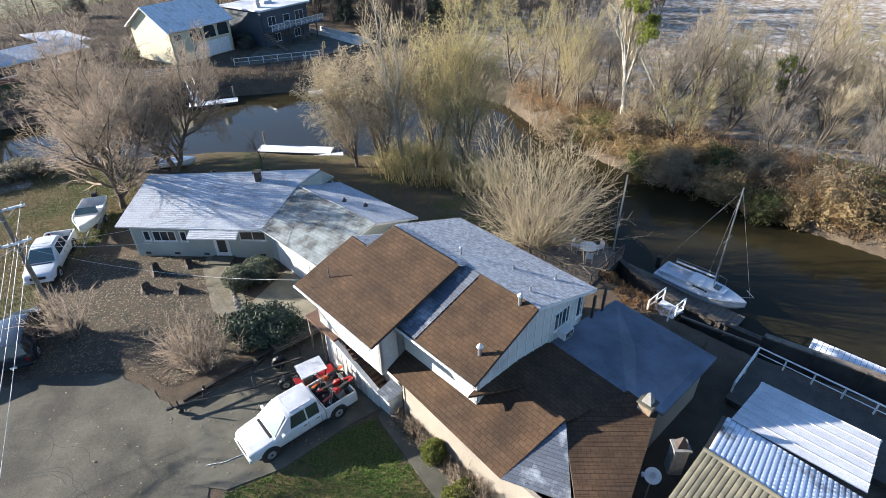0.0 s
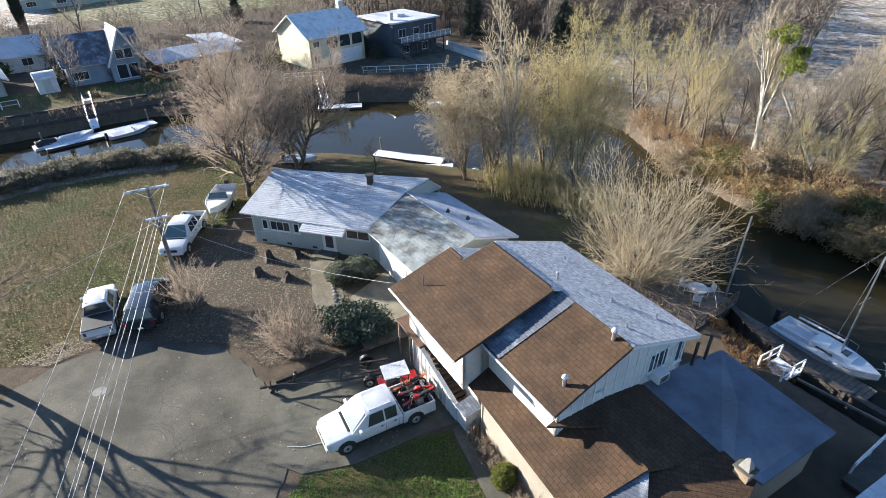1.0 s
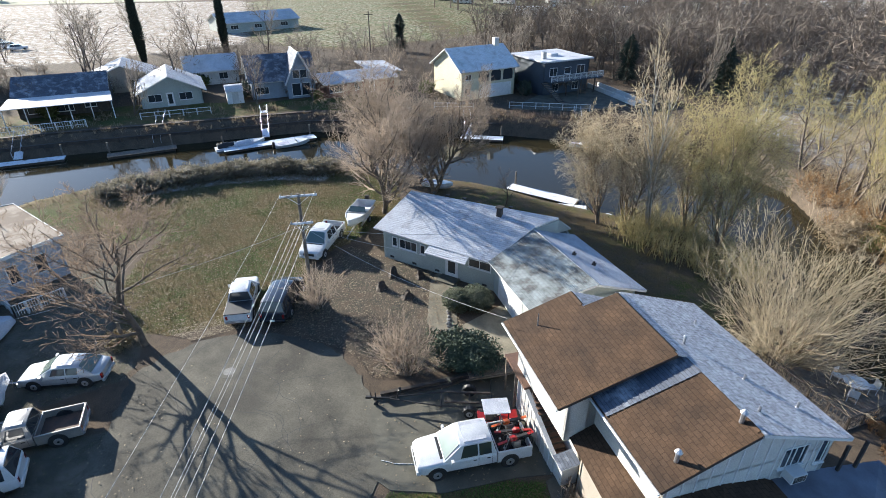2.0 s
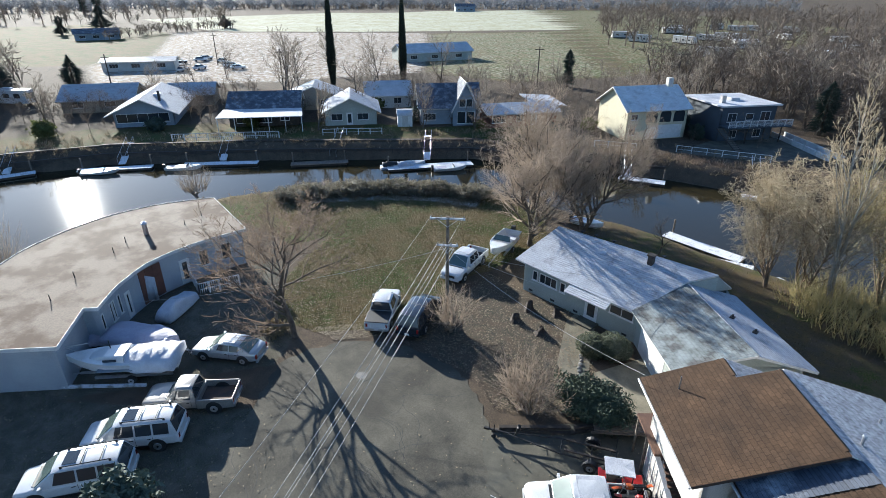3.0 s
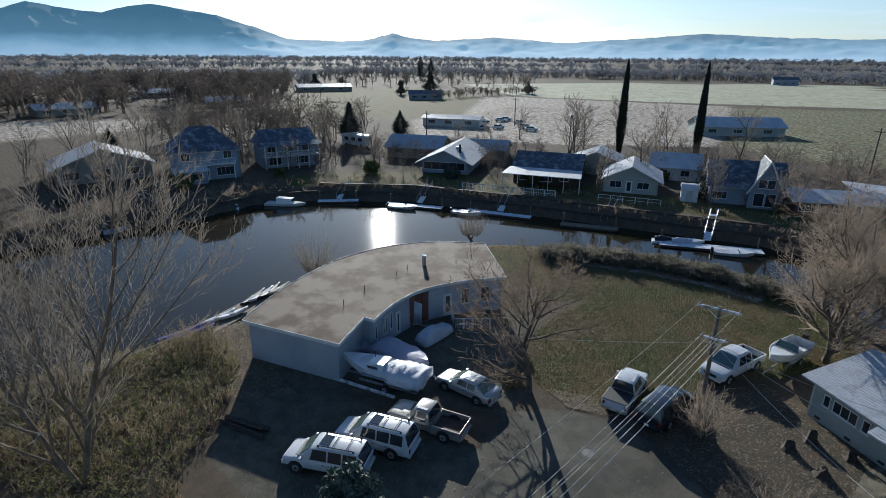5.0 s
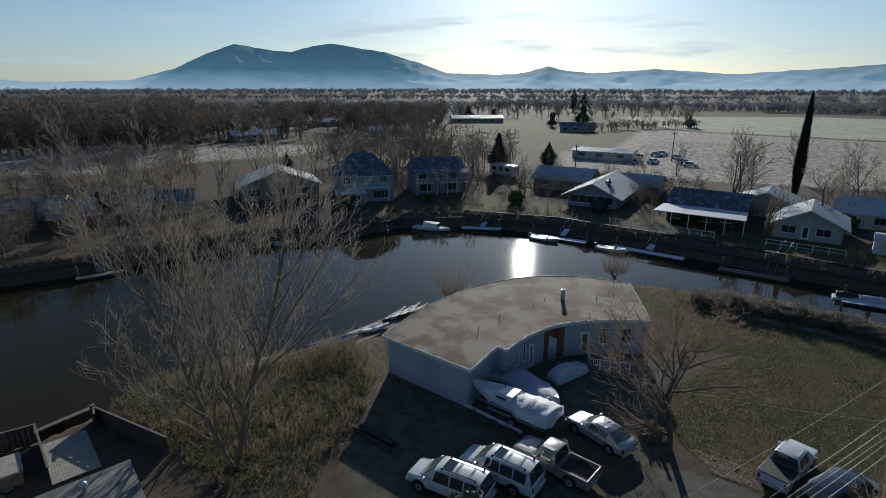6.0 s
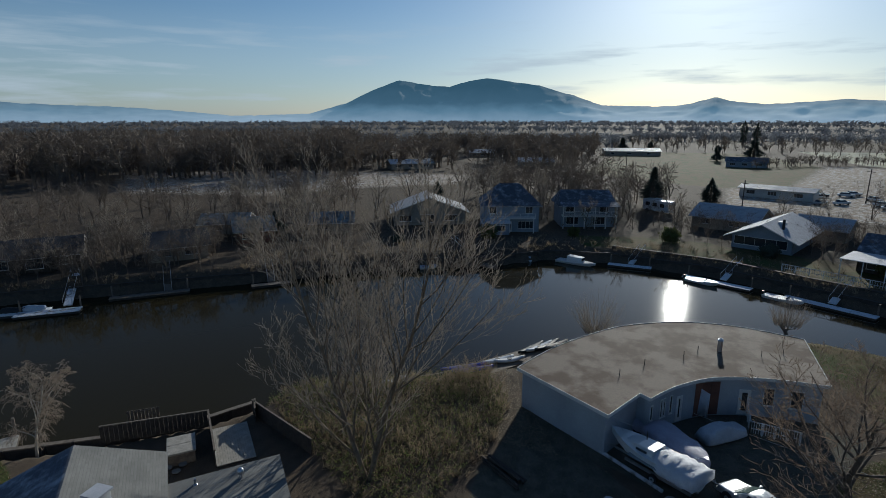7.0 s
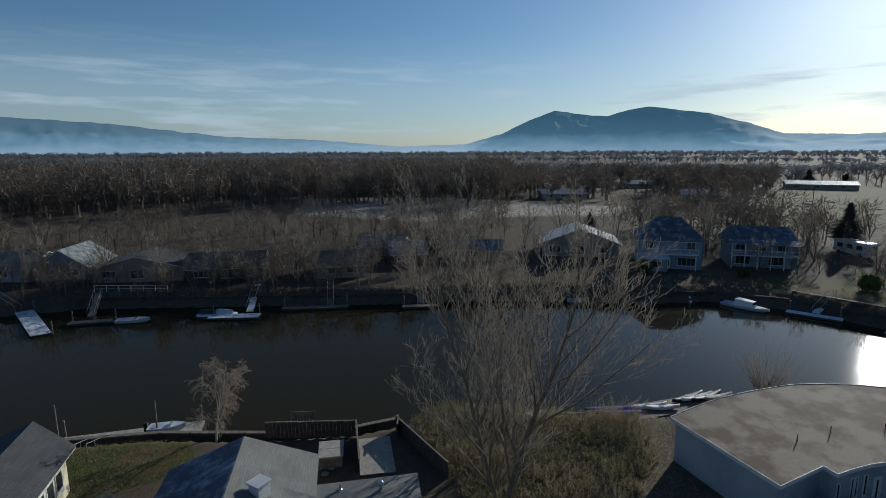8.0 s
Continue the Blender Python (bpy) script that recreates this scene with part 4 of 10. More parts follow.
roof([(0.0, 0.0, RIDGE + 0.02), (U_END + 0.1, 0.0, RIDGE + 0.02), (U_END + 0.1, V3, EAVE3), (0.0, V3, EAVE3)], "shingle_frost", house_a, label="grey shingle slope white with hoarfrost", course=0.28, lift=0.03)
roof([(-1.32, V_X, Z_X + 0.01), (0.3, V_X, Z_X + 0.01), (0.3, 1.3, Z_X - 1.3), (-1.35, 1.3, Z_X - 1.3)], "shingle_frost", house_a, label="frosted lee slope of the low end", course=0.28, lift=0.03)
# ridge caps
for u0, u1, v, z in ((0.36, 5.3, V_R1, R1), (5.4, U_END, 0.0, RIDGE), (-1.28, 0.1, V_X, Z_X)):
    bm = loft([[(k, v - 0.14, z - 0.03), (k, v, z + 0.04 + 0.01 * (i % 2)), (k, v + 0.14, z - 0.03)] for i, k in enumerate(np.arange(u0, u1, 0.25))])
    part("ridge_cap", bm, "shingle_brown", house_a)
# upper storey walls; the western rooms jut out over the stair
wx0, wx1, W1, W2, UX = 0.35, U_END - 0.25, -4.95, -3.45, 4.58
wall_box(house_a, [(wx0, -3.9), (UX, -3.9), (UX, W2), (wx1, W2), (wx1, V3 - 0.5), (wx0, V3 - 0.5)], 0.0, 5.0, "white")
wall_box(house_a, [(-0.95, W1), (UX, W1), (UX, W2 + 0.02), (wx0 + 0.3, W2 + 0.02), (wx0 + 0.3, 1.0), (-0.95, 1.0)], 2.75, 5.05, "white")
part("soffit", box(-0.95, UX, W1, -3.92, 2.68, 2.75), "white", house_a)
part("wall", box(-0.95, wx0, -3.9, 1.0, 0.0, 2.75), "white", house_a)
se = wall_frame((wx1, W2), (wx1, V3 - 0.5))
span = V3 - 0.5 - W2
apex = -W2
z_w, z_e = EAVE2 + 0.15, EAVE3 + 0.1
gable(house_a, se, [(0, 4.9), (span, 4.9), (span, z_e), (apex, RIDGE - 0.15), (0, z_w)], "white")
battens(house_a, se, span, 3.3, lambda k: (z_w + (RIDGE - 0.2 - z_w) * k / apex) if k < apex else (RIDGE - 0.2 + (z_e - RIDGE + 0.2) * (k - apex) / (span - apex)), "trim", 0.62)
nw = wall_frame((wx0, V3 - 0.5), (wx0, W2))
gable(house_a, nw, [(0, 4.9), (span, 4.9), (span, 5.4), (V3 - 0.5, RIDGE - 0.2), (0, z_e)], "white")
nx_ = wall_frame((-0.95, 1.0), (-0.95, W1))
gable(house_a, nx_, [(0, 5.0), (5.95, 5.0), (5.95, 5.2), (2.95, Z_X - 0.12), (0, 5.2)], "white")
s1 = wall_frame((UX, W1), (UX, V_R1))
gable(house_a, s1, [(0, 5.0), (1.5, 5.0), (4.7, 6.9), (4.7, R1 - 0.15), (0, EAVE1 + 0.12)], "white")
part("gutter", rod((-1.57, V1 - 0.05, EAVE1 - 0.08), (4.99, V1 - 0.05, EAVE1 - 0.08), 0.06, 6), "trim", house_a, "white eaves gutter")
part("gutter", rod((4.5, V2 - 0.05, EAVE2 - 0.08), (U_END + 0.1, V2 - 0.05, EAVE2 - 0.08), 0.06, 6), "trim", house_a, "white eaves gutter")
window(house_a, se, 5.35, 4.35, 1.25, 1.15, 2)
window(house_a, se, 7.2, 4.1, 0.55, 1.5, 1)
ac = thing("air_conditioner", "white box air conditioner in a gable window", "appliance", tuple((house_a.matrix_world @ se @ Vector((5.7, -0.03, 4.2)))), A_TURN + 90)
ac.matrix_world = house_a.matrix_world @ se @ pose(6.0, -0.06, 3.95)
bm = box(-0.36, 0.36, -0.5, 0.0, 0, 0.45, 0.02)
part("case", bm, "trim", ac)
bm = bmesh.new()
for k in range(6):
    box(-0.3, 0.3, -0.515, -0.495, 0.07 + k * 0.06, 0.095 + k * 0.06, 0, bm)
part("grille", bm, "black", ac)
for u, v, h, cap in ((4.3, 0.75, 0.45, True), (6.6, 2.2, 0.35, False), (8.2, 3.6, 0.35, False), (8.6, 1.0, 0.35, False), (2.3, 3.1, 0.3, False)):
    vent_pipe(house_a, (u, v, RIDGE - 0.33 * abs(v)), h, 0.06, cap)
for u, v, h in ((-0.15, -4.4, 0.95), ):
    bm = rod((u, v, 5.4), (u, v, 5.6 + h), 0.03, 6)
    box(u - 0.12, u + 0.12, v - 0.12, v + 0.12, 5.58, 5.66, 0, bm)
    part("mast", bm, "metal", house_a)
for u, v in ((9.1, -2.9), (9.0, -0.25)):
    bm = rod((u, v, RIDGE - 0.45 * abs(v) - 0.1), (u, v, RIDGE - 0.45 * abs(v) + 0.55), 0.09, 8)
    rod((u, v, RIDGE - 0.45 * abs(v) + 0.5), (u, v, RIDGE - 0.45 * abs(v) + 0.66), 0.16, 8, 0.03, bm)
    part("flue", bm, "metal", house_a)

# timber stair and porch landing along the west side
PORCH_Z = 2.68
part("porch_floor", box(-1.95, 0.85, -5.3, -3.92, PORCH_Z - 0.14, PORCH_Z), "porch_boards", house_a, "reddish boarded porch landing")
for u, v in ((-1.85, -5.2), (-1.85, -4.0), (-0.5, -5.2)):
    part("post", box(u - 0.05, u + 0.05, v - 0.05, v + 0.05, 0.02, PORCH_Z - 0.14), "wood", house_a)
stair = part("stair", prism([(0.85, -4.0), (4.0, -4.0), (4.0, -3.93), (0.85, -3.93)], 0.03, 0.30), "wood_dark", house_a, "dark brown timber stair")
STEPS = 14
for k in range(STEPS):
    u0 = 0.85 + k * 3.2 / STEPS
    z0 = PORCH_Z - (k + 1) * (PORCH_Z - 0.05) / (STEPS + 1)
    part("tread", box(u0, u0 + 0.25, -4.92, -3.98, z0 - 0.05, z0, 0.008), "porch_boards", stair)
    part("riser", box(u0, u0 + 0.025, -4.9, -3.99, z0, z0 + 0.13), "wood_dark", stair)
par = wall_frame((-0.5, -5.06), (4.15, -5.06))
gable(house_a, par, [(0, 0.03), (4.65, 0.03), (4.65, 1.05), (0, 2.45)], "white", "parapet")
bm = bmesh.new()
slab([(4.2, -5.1, 1.1), (-0.55, -5.1, 2.5), (-0.55, -4.85, 2.5), (4.2, -4.85, 1.1)], 0.05, bm)
part("parapet_cap", bm, "trim", house_a)
battens(house_a, par, 4.6, 0.05, lambda k: 2.4 - 1.4 * k / 4.65, "trim", 0.45)
part("bin_shelter", box(4.17, 4.98, -5.0, -4.15, 0.03, 1.15), "white", house_a, "white boarded bin shelter")
roof([(4.1, -5.1, 1.2), (5.05, -5.1, 1.2), (5.05, -4.08, 1.38), (4.1, -4.08, 1.38)], "shingle_slate", house_a, label="small frosted shingle lid", course=0.2, thick=0.06)

# the lower hipped roofs to the south-east
def A(x, y, z):
    u, v = a_uv(x, y)
    return (u, v, z)


E3 = 2.75
eave_n, eave_s = A(-6.22, 16.92, E3), A(-1.0, 11.2, E3)
hip = A(1.75, 13.0, 4.15)
back_n = A(-4.05, 19.05, 4.25)
roof([eave_n, eave_s, hip, A(0.3, 14.7, 4.35), back_n], "shingle_brown", house_a, label="low brown shingle roof", fascia="brown_trim")
# the hip's shade is put into its colour with blue slate
roof([eave_s, A(1.7, 10.2, E3), hip], "shingle_slate", house_a, label="frosted hip face, its shade painted blue")
roof([hip, A(1.75, 10.15, E3 + 0.01), A(1.0, 9.3, E3 + 0.02), A(2.5, 7.6, E3 + 0.02), A(5.75, 13.7, 3.75), A(4.7, 14.75, 3.85)], "shingle_brown", house_a, label="low brown shingle roof over the den", fascia="brown_trim", lift=0.008)
bm = bmesh.new()
fan = [bm.verts.new(p) for p in (hip, A(4.7, 14.75, 3.87), A(1.85, 17.9, 3.87), A(-0.1, 17.2, 4.3), A(-2.3, 14.0, 4.36), A(0.3, 14.7, 4.36))]
for i in range(1, 5):
    bm.faces.new((fan[5 if i < 5 else 0], fan[i - 1], fan[i]))
bmesh.ops.recalc_face_normals(bm, faces=bm.faces[:])
ret_ = bmesh.ops.extrude_face_region(bm, geom=bm.faces[:])
bmesh.ops.translate(bm, verts=[g for g in ret_["geom"] if isinstance(g, bmesh.types.BMVert)], vec=(0, 0, -0.12))
bmesh.ops.recalc_face_normals(bm, faces=bm.faces[:])
part("saddle_roof", bm, "shingle_brown", house_a, "brown roof saddle below the gable")
fl = [A(6.05, 22.15, 3.15), A(1.7, 18.2, 3.75), A(4.72, 14.72, 3.8), A(6.35, 14.3, 3.1), A(10.1, 17.95, 2.95)]
bm = bmesh.new()
bmf = [bm.verts.new(p) for p in fl]
lo_ = [bm.verts.new((p[0], p[1], p[2] - 0.16)) for p in fl]
bm.faces.new(list(reversed(bmf)))
bm.faces.new(lo_)
for i in range(len(fl)):
    j = (i + 1) % len(fl)
    bm.faces.new((bmf[i], bmf[j], lo_[j], lo_[i]))
bmesh.ops.recalc_face_normals(bm, faces=bm.faces[:])
part("patio_roof", bm, "roll_roof", house_a, "low blue-grey patio roof filmed with frost")
for s in (0.25, 0.5, 0.75):
    p = Vector(fl[0]).lerp(Vector(fl[4]), s)
    q = Vector(fl[1]).lerp(Vector(fl[2]), s)
    bm = rod(p + Vector((0, 0, 0.012)), q + Vector((0, 0, 0.02)), 0.012, 4)
    part("seam", bm, "roll_roof", house_a)
low_plan = [a_uv(-5.5, 16.6), a_uv(-2.5, 13.25), a_uv(-0.8, 11.55), a_uv(1.2, 9.6), a_uv(2.6, 8.3), a_uv(5.6, 13.6), a_uv(5.9, 14.4), a_uv(1.8, 18.2), a_uv(-2.4, 18.2)]
wall_box(house_a, low_plan, 0.0, 2.7, "tan")
wall_box(house_a, [a_uv(6.3, 14.7), a_uv(9.6, 17.9), a_uv(6.0, 21.6), a_uv(2.4, 18.4)], -0.3, 2.95, "tan")
# veranda posts and screens by the back door
for x, y in ((4.3, 20.3), (5.0, 21.0)):
    part("post", box(*[v for c in zip([s - 0.06 for s in a_uv(x, y)], [s + 0.06 for s in a_uv(x, y)]) for v in c], 0, 4.9), "wood_dark", house_a)


def brick_chimney(parent, at, w, d, z0, z1, name="chimney", label="brick chimney with a pointed cap", face="brick", cowl="stone"):
    """Courses of single bricks round a mortar core."""
    x, y = at
    core = part(name, box(x - w / 2 + 0.01, x + w / 2 - 0.01, y - d / 2 + 0.01, y + d / 2 - 0.01, z0, z1), "mortar", parent, label)
    rngb = random.Random(2)
    z, k = z0, 0
    while z < z1 - 0.05:
        for side in range(4):
            length = w if side % 2 == 0 else d
            s = -length / 2 + (0.11 if k % 2 else 0.0)
            while s < length / 2 - 0.05:
                e = min(s + 0.2, length / 2)
                o = rngb.uniform(0.0, 0.012)
                if side == 0:
                    b = (x + s, x + e, y - d / 2 - o, y - d / 2 + 0.05)
                elif side == 2:
                    b = (x + s, x + e, y + d / 2 - 0.05, y + d / 2 + o)
                elif side == 1:
                    b = (x + w / 2 - 0.05, x + w / 2 + o, y + s, y + e)
                else:
                    b = (x - w / 2 - o, x - w / 2 + 0.05, y + s, y + e)
                part("brick", box(*b, z + 0.006, z + 0.066), face, core)
                s += 0.215
        z += 0.075
        k += 1
    bm = box(x - w / 2 - 0.06, x + w / 2 + 0.06, y - d / 2 - 0.06, y + d / 2 + 0.06, z1, z1 + 0.08)
    part("crown", bm, face if face == "stone" else "concrete", core)
    bm = loft([[(x - w * 0.36, y - d * 0.36, z1 + 0.08), (x + w * 0.36, y - d * 0.36, z1 + 0.08), (x + w * 0.36, y + d * 0.36, z1 + 0.08), (x - w * 0.36, y + d * 0.36, z1 + 0.08)],
               [(x - w * 0.3, y - d * 0.3, z1 + 0.28), (x + w * 0.3, y - d * 0.3, z1 + 0.28), (x + w * 0.3, y + d * 0.3, z1 + 0.28), (x - w * 0.3, y + d * 0.3, z1 + 0.28)],
               [(x - 0.03, y - 0.03, z1 + 0.6), (x + 0.03, y - 0.03, z1 + 0.6), (x + 0.03, y + 0.03, z1 + 0.6), (x - 0.03, y + 0.03, z1 + 0.6)]])
    part("cowl", bm, cowl, core)
    return core


brick_chimney(house_a, a_uv(5.3, 13.85), 0.6, 0.52, 2.6, 4.35)

# -- the tile-roofed neighbour with a white patio roof --
house_b = thing("house", "low house with frosted dark tile roof and white patio roof", "house", (9.0, 10.5, 0))


def B(x, y, z):
    return (x - 9.0, y - 10.5, z)


def tiled(parent, a, b, c, d, label, material="tile_roof"):
    """Rows of single barrel tiles; a to b is the eave, d to c the ridge."""
    a, b, c, d = [Vector(p) for p in (a, b, c, d)]
    base = part("roof", slab([a, b, c, d], 0.1), "wood_dark", parent, label)
    width, rise = (b - a).length, (d - a).length
    along, up = (b - a).normalized(), (d - a).normalized()
    nrm = along.cross(up).normalized()
    m = Matrix((along, up, nrm)).transposed().to_4x4()
    arc = [(0.105 * math.cos(q), 0.038 * math.sin(q)) for q in np.linspace(math.pi, 0, 6)]
    bm = bmesh.new()
    r0 = [bm.verts.new((x, 0, z + 0.035)) for x, z in arc]
    r1 = [bm.verts.new((x * 0.9, 0.42, z)) for x, z in arc]
    r2 = [bm.verts.new((x, 0, z + 0.01)) for x, z in arc]
    for k in range(5):
        bm.faces.new((r0[k], r0[k + 1], r1[k + 1], r1[k]))
        bm.faces.new((r2[k + 1], r2[k], r0[k], r0[k + 1])[::-1])
    tile_me = bpy.data.meshes.new("tile")
    bm.to_mesh(tile_me)
    bm.free()
    tile_me.materials.append(M[material])
    for r in range(int(rise / 0.32)):
        for k in range(int(width / 0.21)):
            ob = new("tile", tile_me)
            ob.parent = base
            q = m.copy()
            q.translation = a + along * (0.11 + k * 0.21) + up * (r * 0.32) + nrm * 0.01
            ob.matrix_local = q
    return base


B_RN, B_RS = B(6.9, 11.75, 4.2), B(11.3, 7.3, 4.2)
tiled(house_b, B(13.4, 9.9, 2.95), B(9.0, 14.4, 2.95), B_RN, B_RS, "tile slope crusted with frost")
tiled(house_b, B(4.9, 9.9, 2.95), B(9.3, 5.4, 2.95), B_RS, B_RN, "olive-brown tile slope", "tile_olive")
bm = rod(B_RN, B_RS, 0.1, 8)
part("ridge_tile", bm, "tile_olive", house_b)
wall_box(house_b, [B(5.5, 9.9, 0)[:2], B(9.4, 6.0, 0)[:2], B(12.9, 9.7, 0)[:2], B(9.0, 13.8, 0)[:2]], 0, 2.9, "tan")
for p in (B(7.1, 12.0, 0), ):
    gm = wall_frame(B(9.0, 13.8, 0)[:2], B(5.5, 9.9, 0)[:2])
    gable(house_b, gm, [(0, 2.8), (5.2, 2.8), (2.7, 4.1)], "tan")
bm = bmesh.new()
pa, pb, pc, pd = Vector(B(9.2, 14.1, 3.05)), Vector(B(13.0, 10.7, 3.05)), Vector(B(15.3, 13.4, 2.75)), Vector(B(11.75, 16.55, 2.75))
edge_s = [0.0]
for k in range(6):
    edge_s += [k / 6 + 0.004, k / 6 + 0.012, k / 6 + 0.154, k / 6 + 0.1625] if k else [0.012, 0.154, 0.1625]
edge_s.append(1.0)
rows_ = []
for i, q_s in enumerate(edge_s):
    o = Vector((0, 0, 0.0 if 0.01 < (q_s * 6) % 1 * 1.0 < 0.95 and q_s < 0.99 else 0.045))
    rows_.append((bm.verts.new(pa.lerp(pd, q_s) + o), bm.verts.new(pb.lerp(pc, q_s) + o)))
for (p, q), (r, t_) in zip(rows_, rows_[1:]):
    bm.faces.new((p, r, t_, q))
bmesh.ops.recalc_face_normals(bm, faces=bm.faces[:])
part("patio_roof", bm, "roof_white", house_b, "white corrugated patio roof dusted with frost")
for s in (0.0, 0.33, 0.66, 1.0):
    p = pd.lerp(pc, s)
    part("post", box(p.x - 0.05, p.x + 0.05, p.y - 0.05, p.y + 0.05, -0.1, 2.74), "trim", house_b)
part("beam", rod(pd - Vector((0, 0, 0.06)), pc - Vector((0, 0, 0.06)), 0.06, 6), "trim", house_b)
brick_chimney(house_b, B(6.35, 12.3, 0)[:2], 0.58, 0.5, 2.0, 3.55, label="mossy brick chimney with a stone cap", face="stone", cowl="brown_trim")
dish = thing("satellite_dish", "white satellite dish on a bent arm beside the tile roof", "dish", (5.15, 11.5, 2.2))
bm = bmesh.new()
ring = [[(0.0, 0.0, 0.0)] * 14] + [[(0.34 * r * math.cos(q), 0.34 * r * math.sin(q), 0.09 * r * r) for q in np.linspace(0, 2 * math.pi, 15)[:-1]] for r in (0.4, 0.7, 1.0)]
loft(ring[1:], False, bm)
bm.faces.new([bm.verts.new(p) for p in ring[1]])
bmesh.ops.solidify(bm, geom=bm.faces[:], thickness=0.02)
bm.transform(pose(0, 0, 0.55, 40, -15, 0))
part("reflector", bm, "trim", dish)
part("mast", rod((0, 0, -2.2), (0, 0, 0.5), 0.025, 8), "metal", dish)
bm = rod((0, 0, 0.45), (-0.45, -0.1, 0.75), 0.02, 6)
box(-0.52, -0.4, -0.16, -0.04, 0.7, 0.85, 0.01, bm)
part("feed_arm", bm, "trim", dish)

# -- the long frosted house --
house_c = thing("house", "long single-storey sage-green house under a hoary white shingle roof", "house", (-20, 32, 0))


def C(x, y, z=0.0):
    return (x + 20, y - 32, z)


C_E = 2.7
rw, re_ = C(-26.25, 34.5, 4.6), C(-13.4, 35.4, 4.6)
fw, fe = C(-27.05, 30.02, C_E), C(-16.5, 29.8, C_E)
wr1, wr2 = C(-14.8, 33.9, 4.1), C(-8.3, 28.7, 4.02)
roof([fw, fe, wr1, re_, rw], "shingle_pale", house_c, label="white frosted shingle slope", course=0.18, lift=0.010)
roof([C(-25.6, 37.6, 2.6), rw, re_, C(-13.2, 38.4, 2.6)], "shingle_pale", house_c, label="frosted rear slope", course=0.18)
roof([C(-21.7, 29.15, 2.42), C(-18.2, 29.1, 2.42), C(-18.2, 29.85, C_E), C(-21.7, 29.95, C_E)], "shingle_pale", house_c, "roof", "frosted porch eave", course=0.18, thick=0.1)
roof([C(-16.6, 29.82, 2.72), C(-11.75, 25.65, 2.7), wr2, wr1], "shingle_rime", house_c, label="grey shingle wing slope with patchy frost", course=0.18)
roof([wr1, wr2, C(-5.75, 31.75, C_E), C(-12.45, 37.0, 2.81)], "shingle_pale", house_c, label="white frosted wing slope", course=0.18)
bm = bmesh.new()
slab([re_, wr1, C(-13.45, 35.4, 3.43), C(-13.2, 38.3, 2.55)], 0.06, bm)
part("wall", bm, "sage", house_c)
for p, q in ((rw, re_), (wr1, wr2)):
    p, q = Vector(p), Vector(q)
    bm = rod(p + Vector((0, 0, 0.0)), q + Vector((0, 0, 0.0)), 0.07, 6)
    part("ridge_cap", bm, "shingle_frost", house_c)
plan_c = [C(-26.5, 30.55)[:2], C(-16.3, 30.35)[:2], C(-12.0, 26.3)[:2], C(-6.5, 31.8)[:2], C(-12.0, 36.0)[:2], C(-13.4, 38.0)[:2], C(-25.4, 37.3)[:2]]
wall_box(house_c, plan_c, 0, 2.62, "sage")
front = wall_frame(plan_c[0], plan_c[1])
for x, w in ((0.9, 0.5), (1.6, 1.7), (3.6, 0.5)):
    window(house_c, front, x, 1.35, w, 0.85, 1 if w < 1 else 3)
door(house_c, front, 6.05, 0.95, 2.05, 0.12)
window(house_c, front, 8.0, 1.55, 1.9, 0.75, 2)
for x in (0.6, 2.8, 5.0, 9.2):
    v_ = box(x, x + 0.4, -0.012, 0.01, 0.18, 0.36)
    v_.transform(front)
    part("vent", v_, "black", house_c)
step_ = box(5.7, 7.3, -1.1, 0.0, 0.0, 0.16)
step_.transform(front)
part("doorstep", step_, "concrete", house_c)
gar = wall_frame(plan_c[1], plan_c[2])
bm = box(0.9, 5.0, -0.02, 0.03, 0.05, 2.2)
bm.transform(gar)
gdoor = part("garage_door", bm, "trim", house_c)
for k in range(4):
    b_ = box(0.95, 4.95, -0.035, -0.015, 0.1 + k * 0.54, 0.1 + k * 0.54 + 0.5, 0.005)
    b_.transform(gar)
    part("panel", b_, "trim", gdoor)
ge = wall_frame(plan_c[2], plan_c[3])
gable(house_c, ge, [(0.05, 2.5), (7.7, 2.5), (4.1, 3.85)], "sage")
gw = wall_frame(plan_c[6], plan_c[0])
gable(house_c, gw, [(0.0, 2.5), (6.8, 2.5), (2.85, 4.45)], "sage")
for k, (x, y) in enumerate(((-24.2, 34.9), (-22.9, 35.0), (-21.4, 35.1), (-17.4, 35.4), (-10.9, 31.6), (-9.3, 30.9))):
    bm = rod(C(x, y, 4.35), C(x, y, 4.75 if k < 4 else 4.2), 0.07, 8)
    box(C(x, y)[0] - 0.14, C(x, y)[0] + 0.14, C(x, y)[1] - 0.14, C(x, y)[1] + 0.14, 4.7 if k < 4 else 4.1, 4.78 if k < 4 else 4.2, 0.01, bm)
    part("roof_vent", bm, "black", house_c)
bm = box(C(-18.0, 0)[0], C(-17.6, 0)[0], C(0, 34.0)[1], C(0, 34.4)[1], 4.2, 5.05, 0.02)
box(C(-18.08, 0)[0], C(-17.52, 0)[0], C(0, 33.92)[1], C(0, 34.48)[1], 5.05, 5.15, 0.01, bm)
part("flue_box", bm, "wood_dark", house_c)

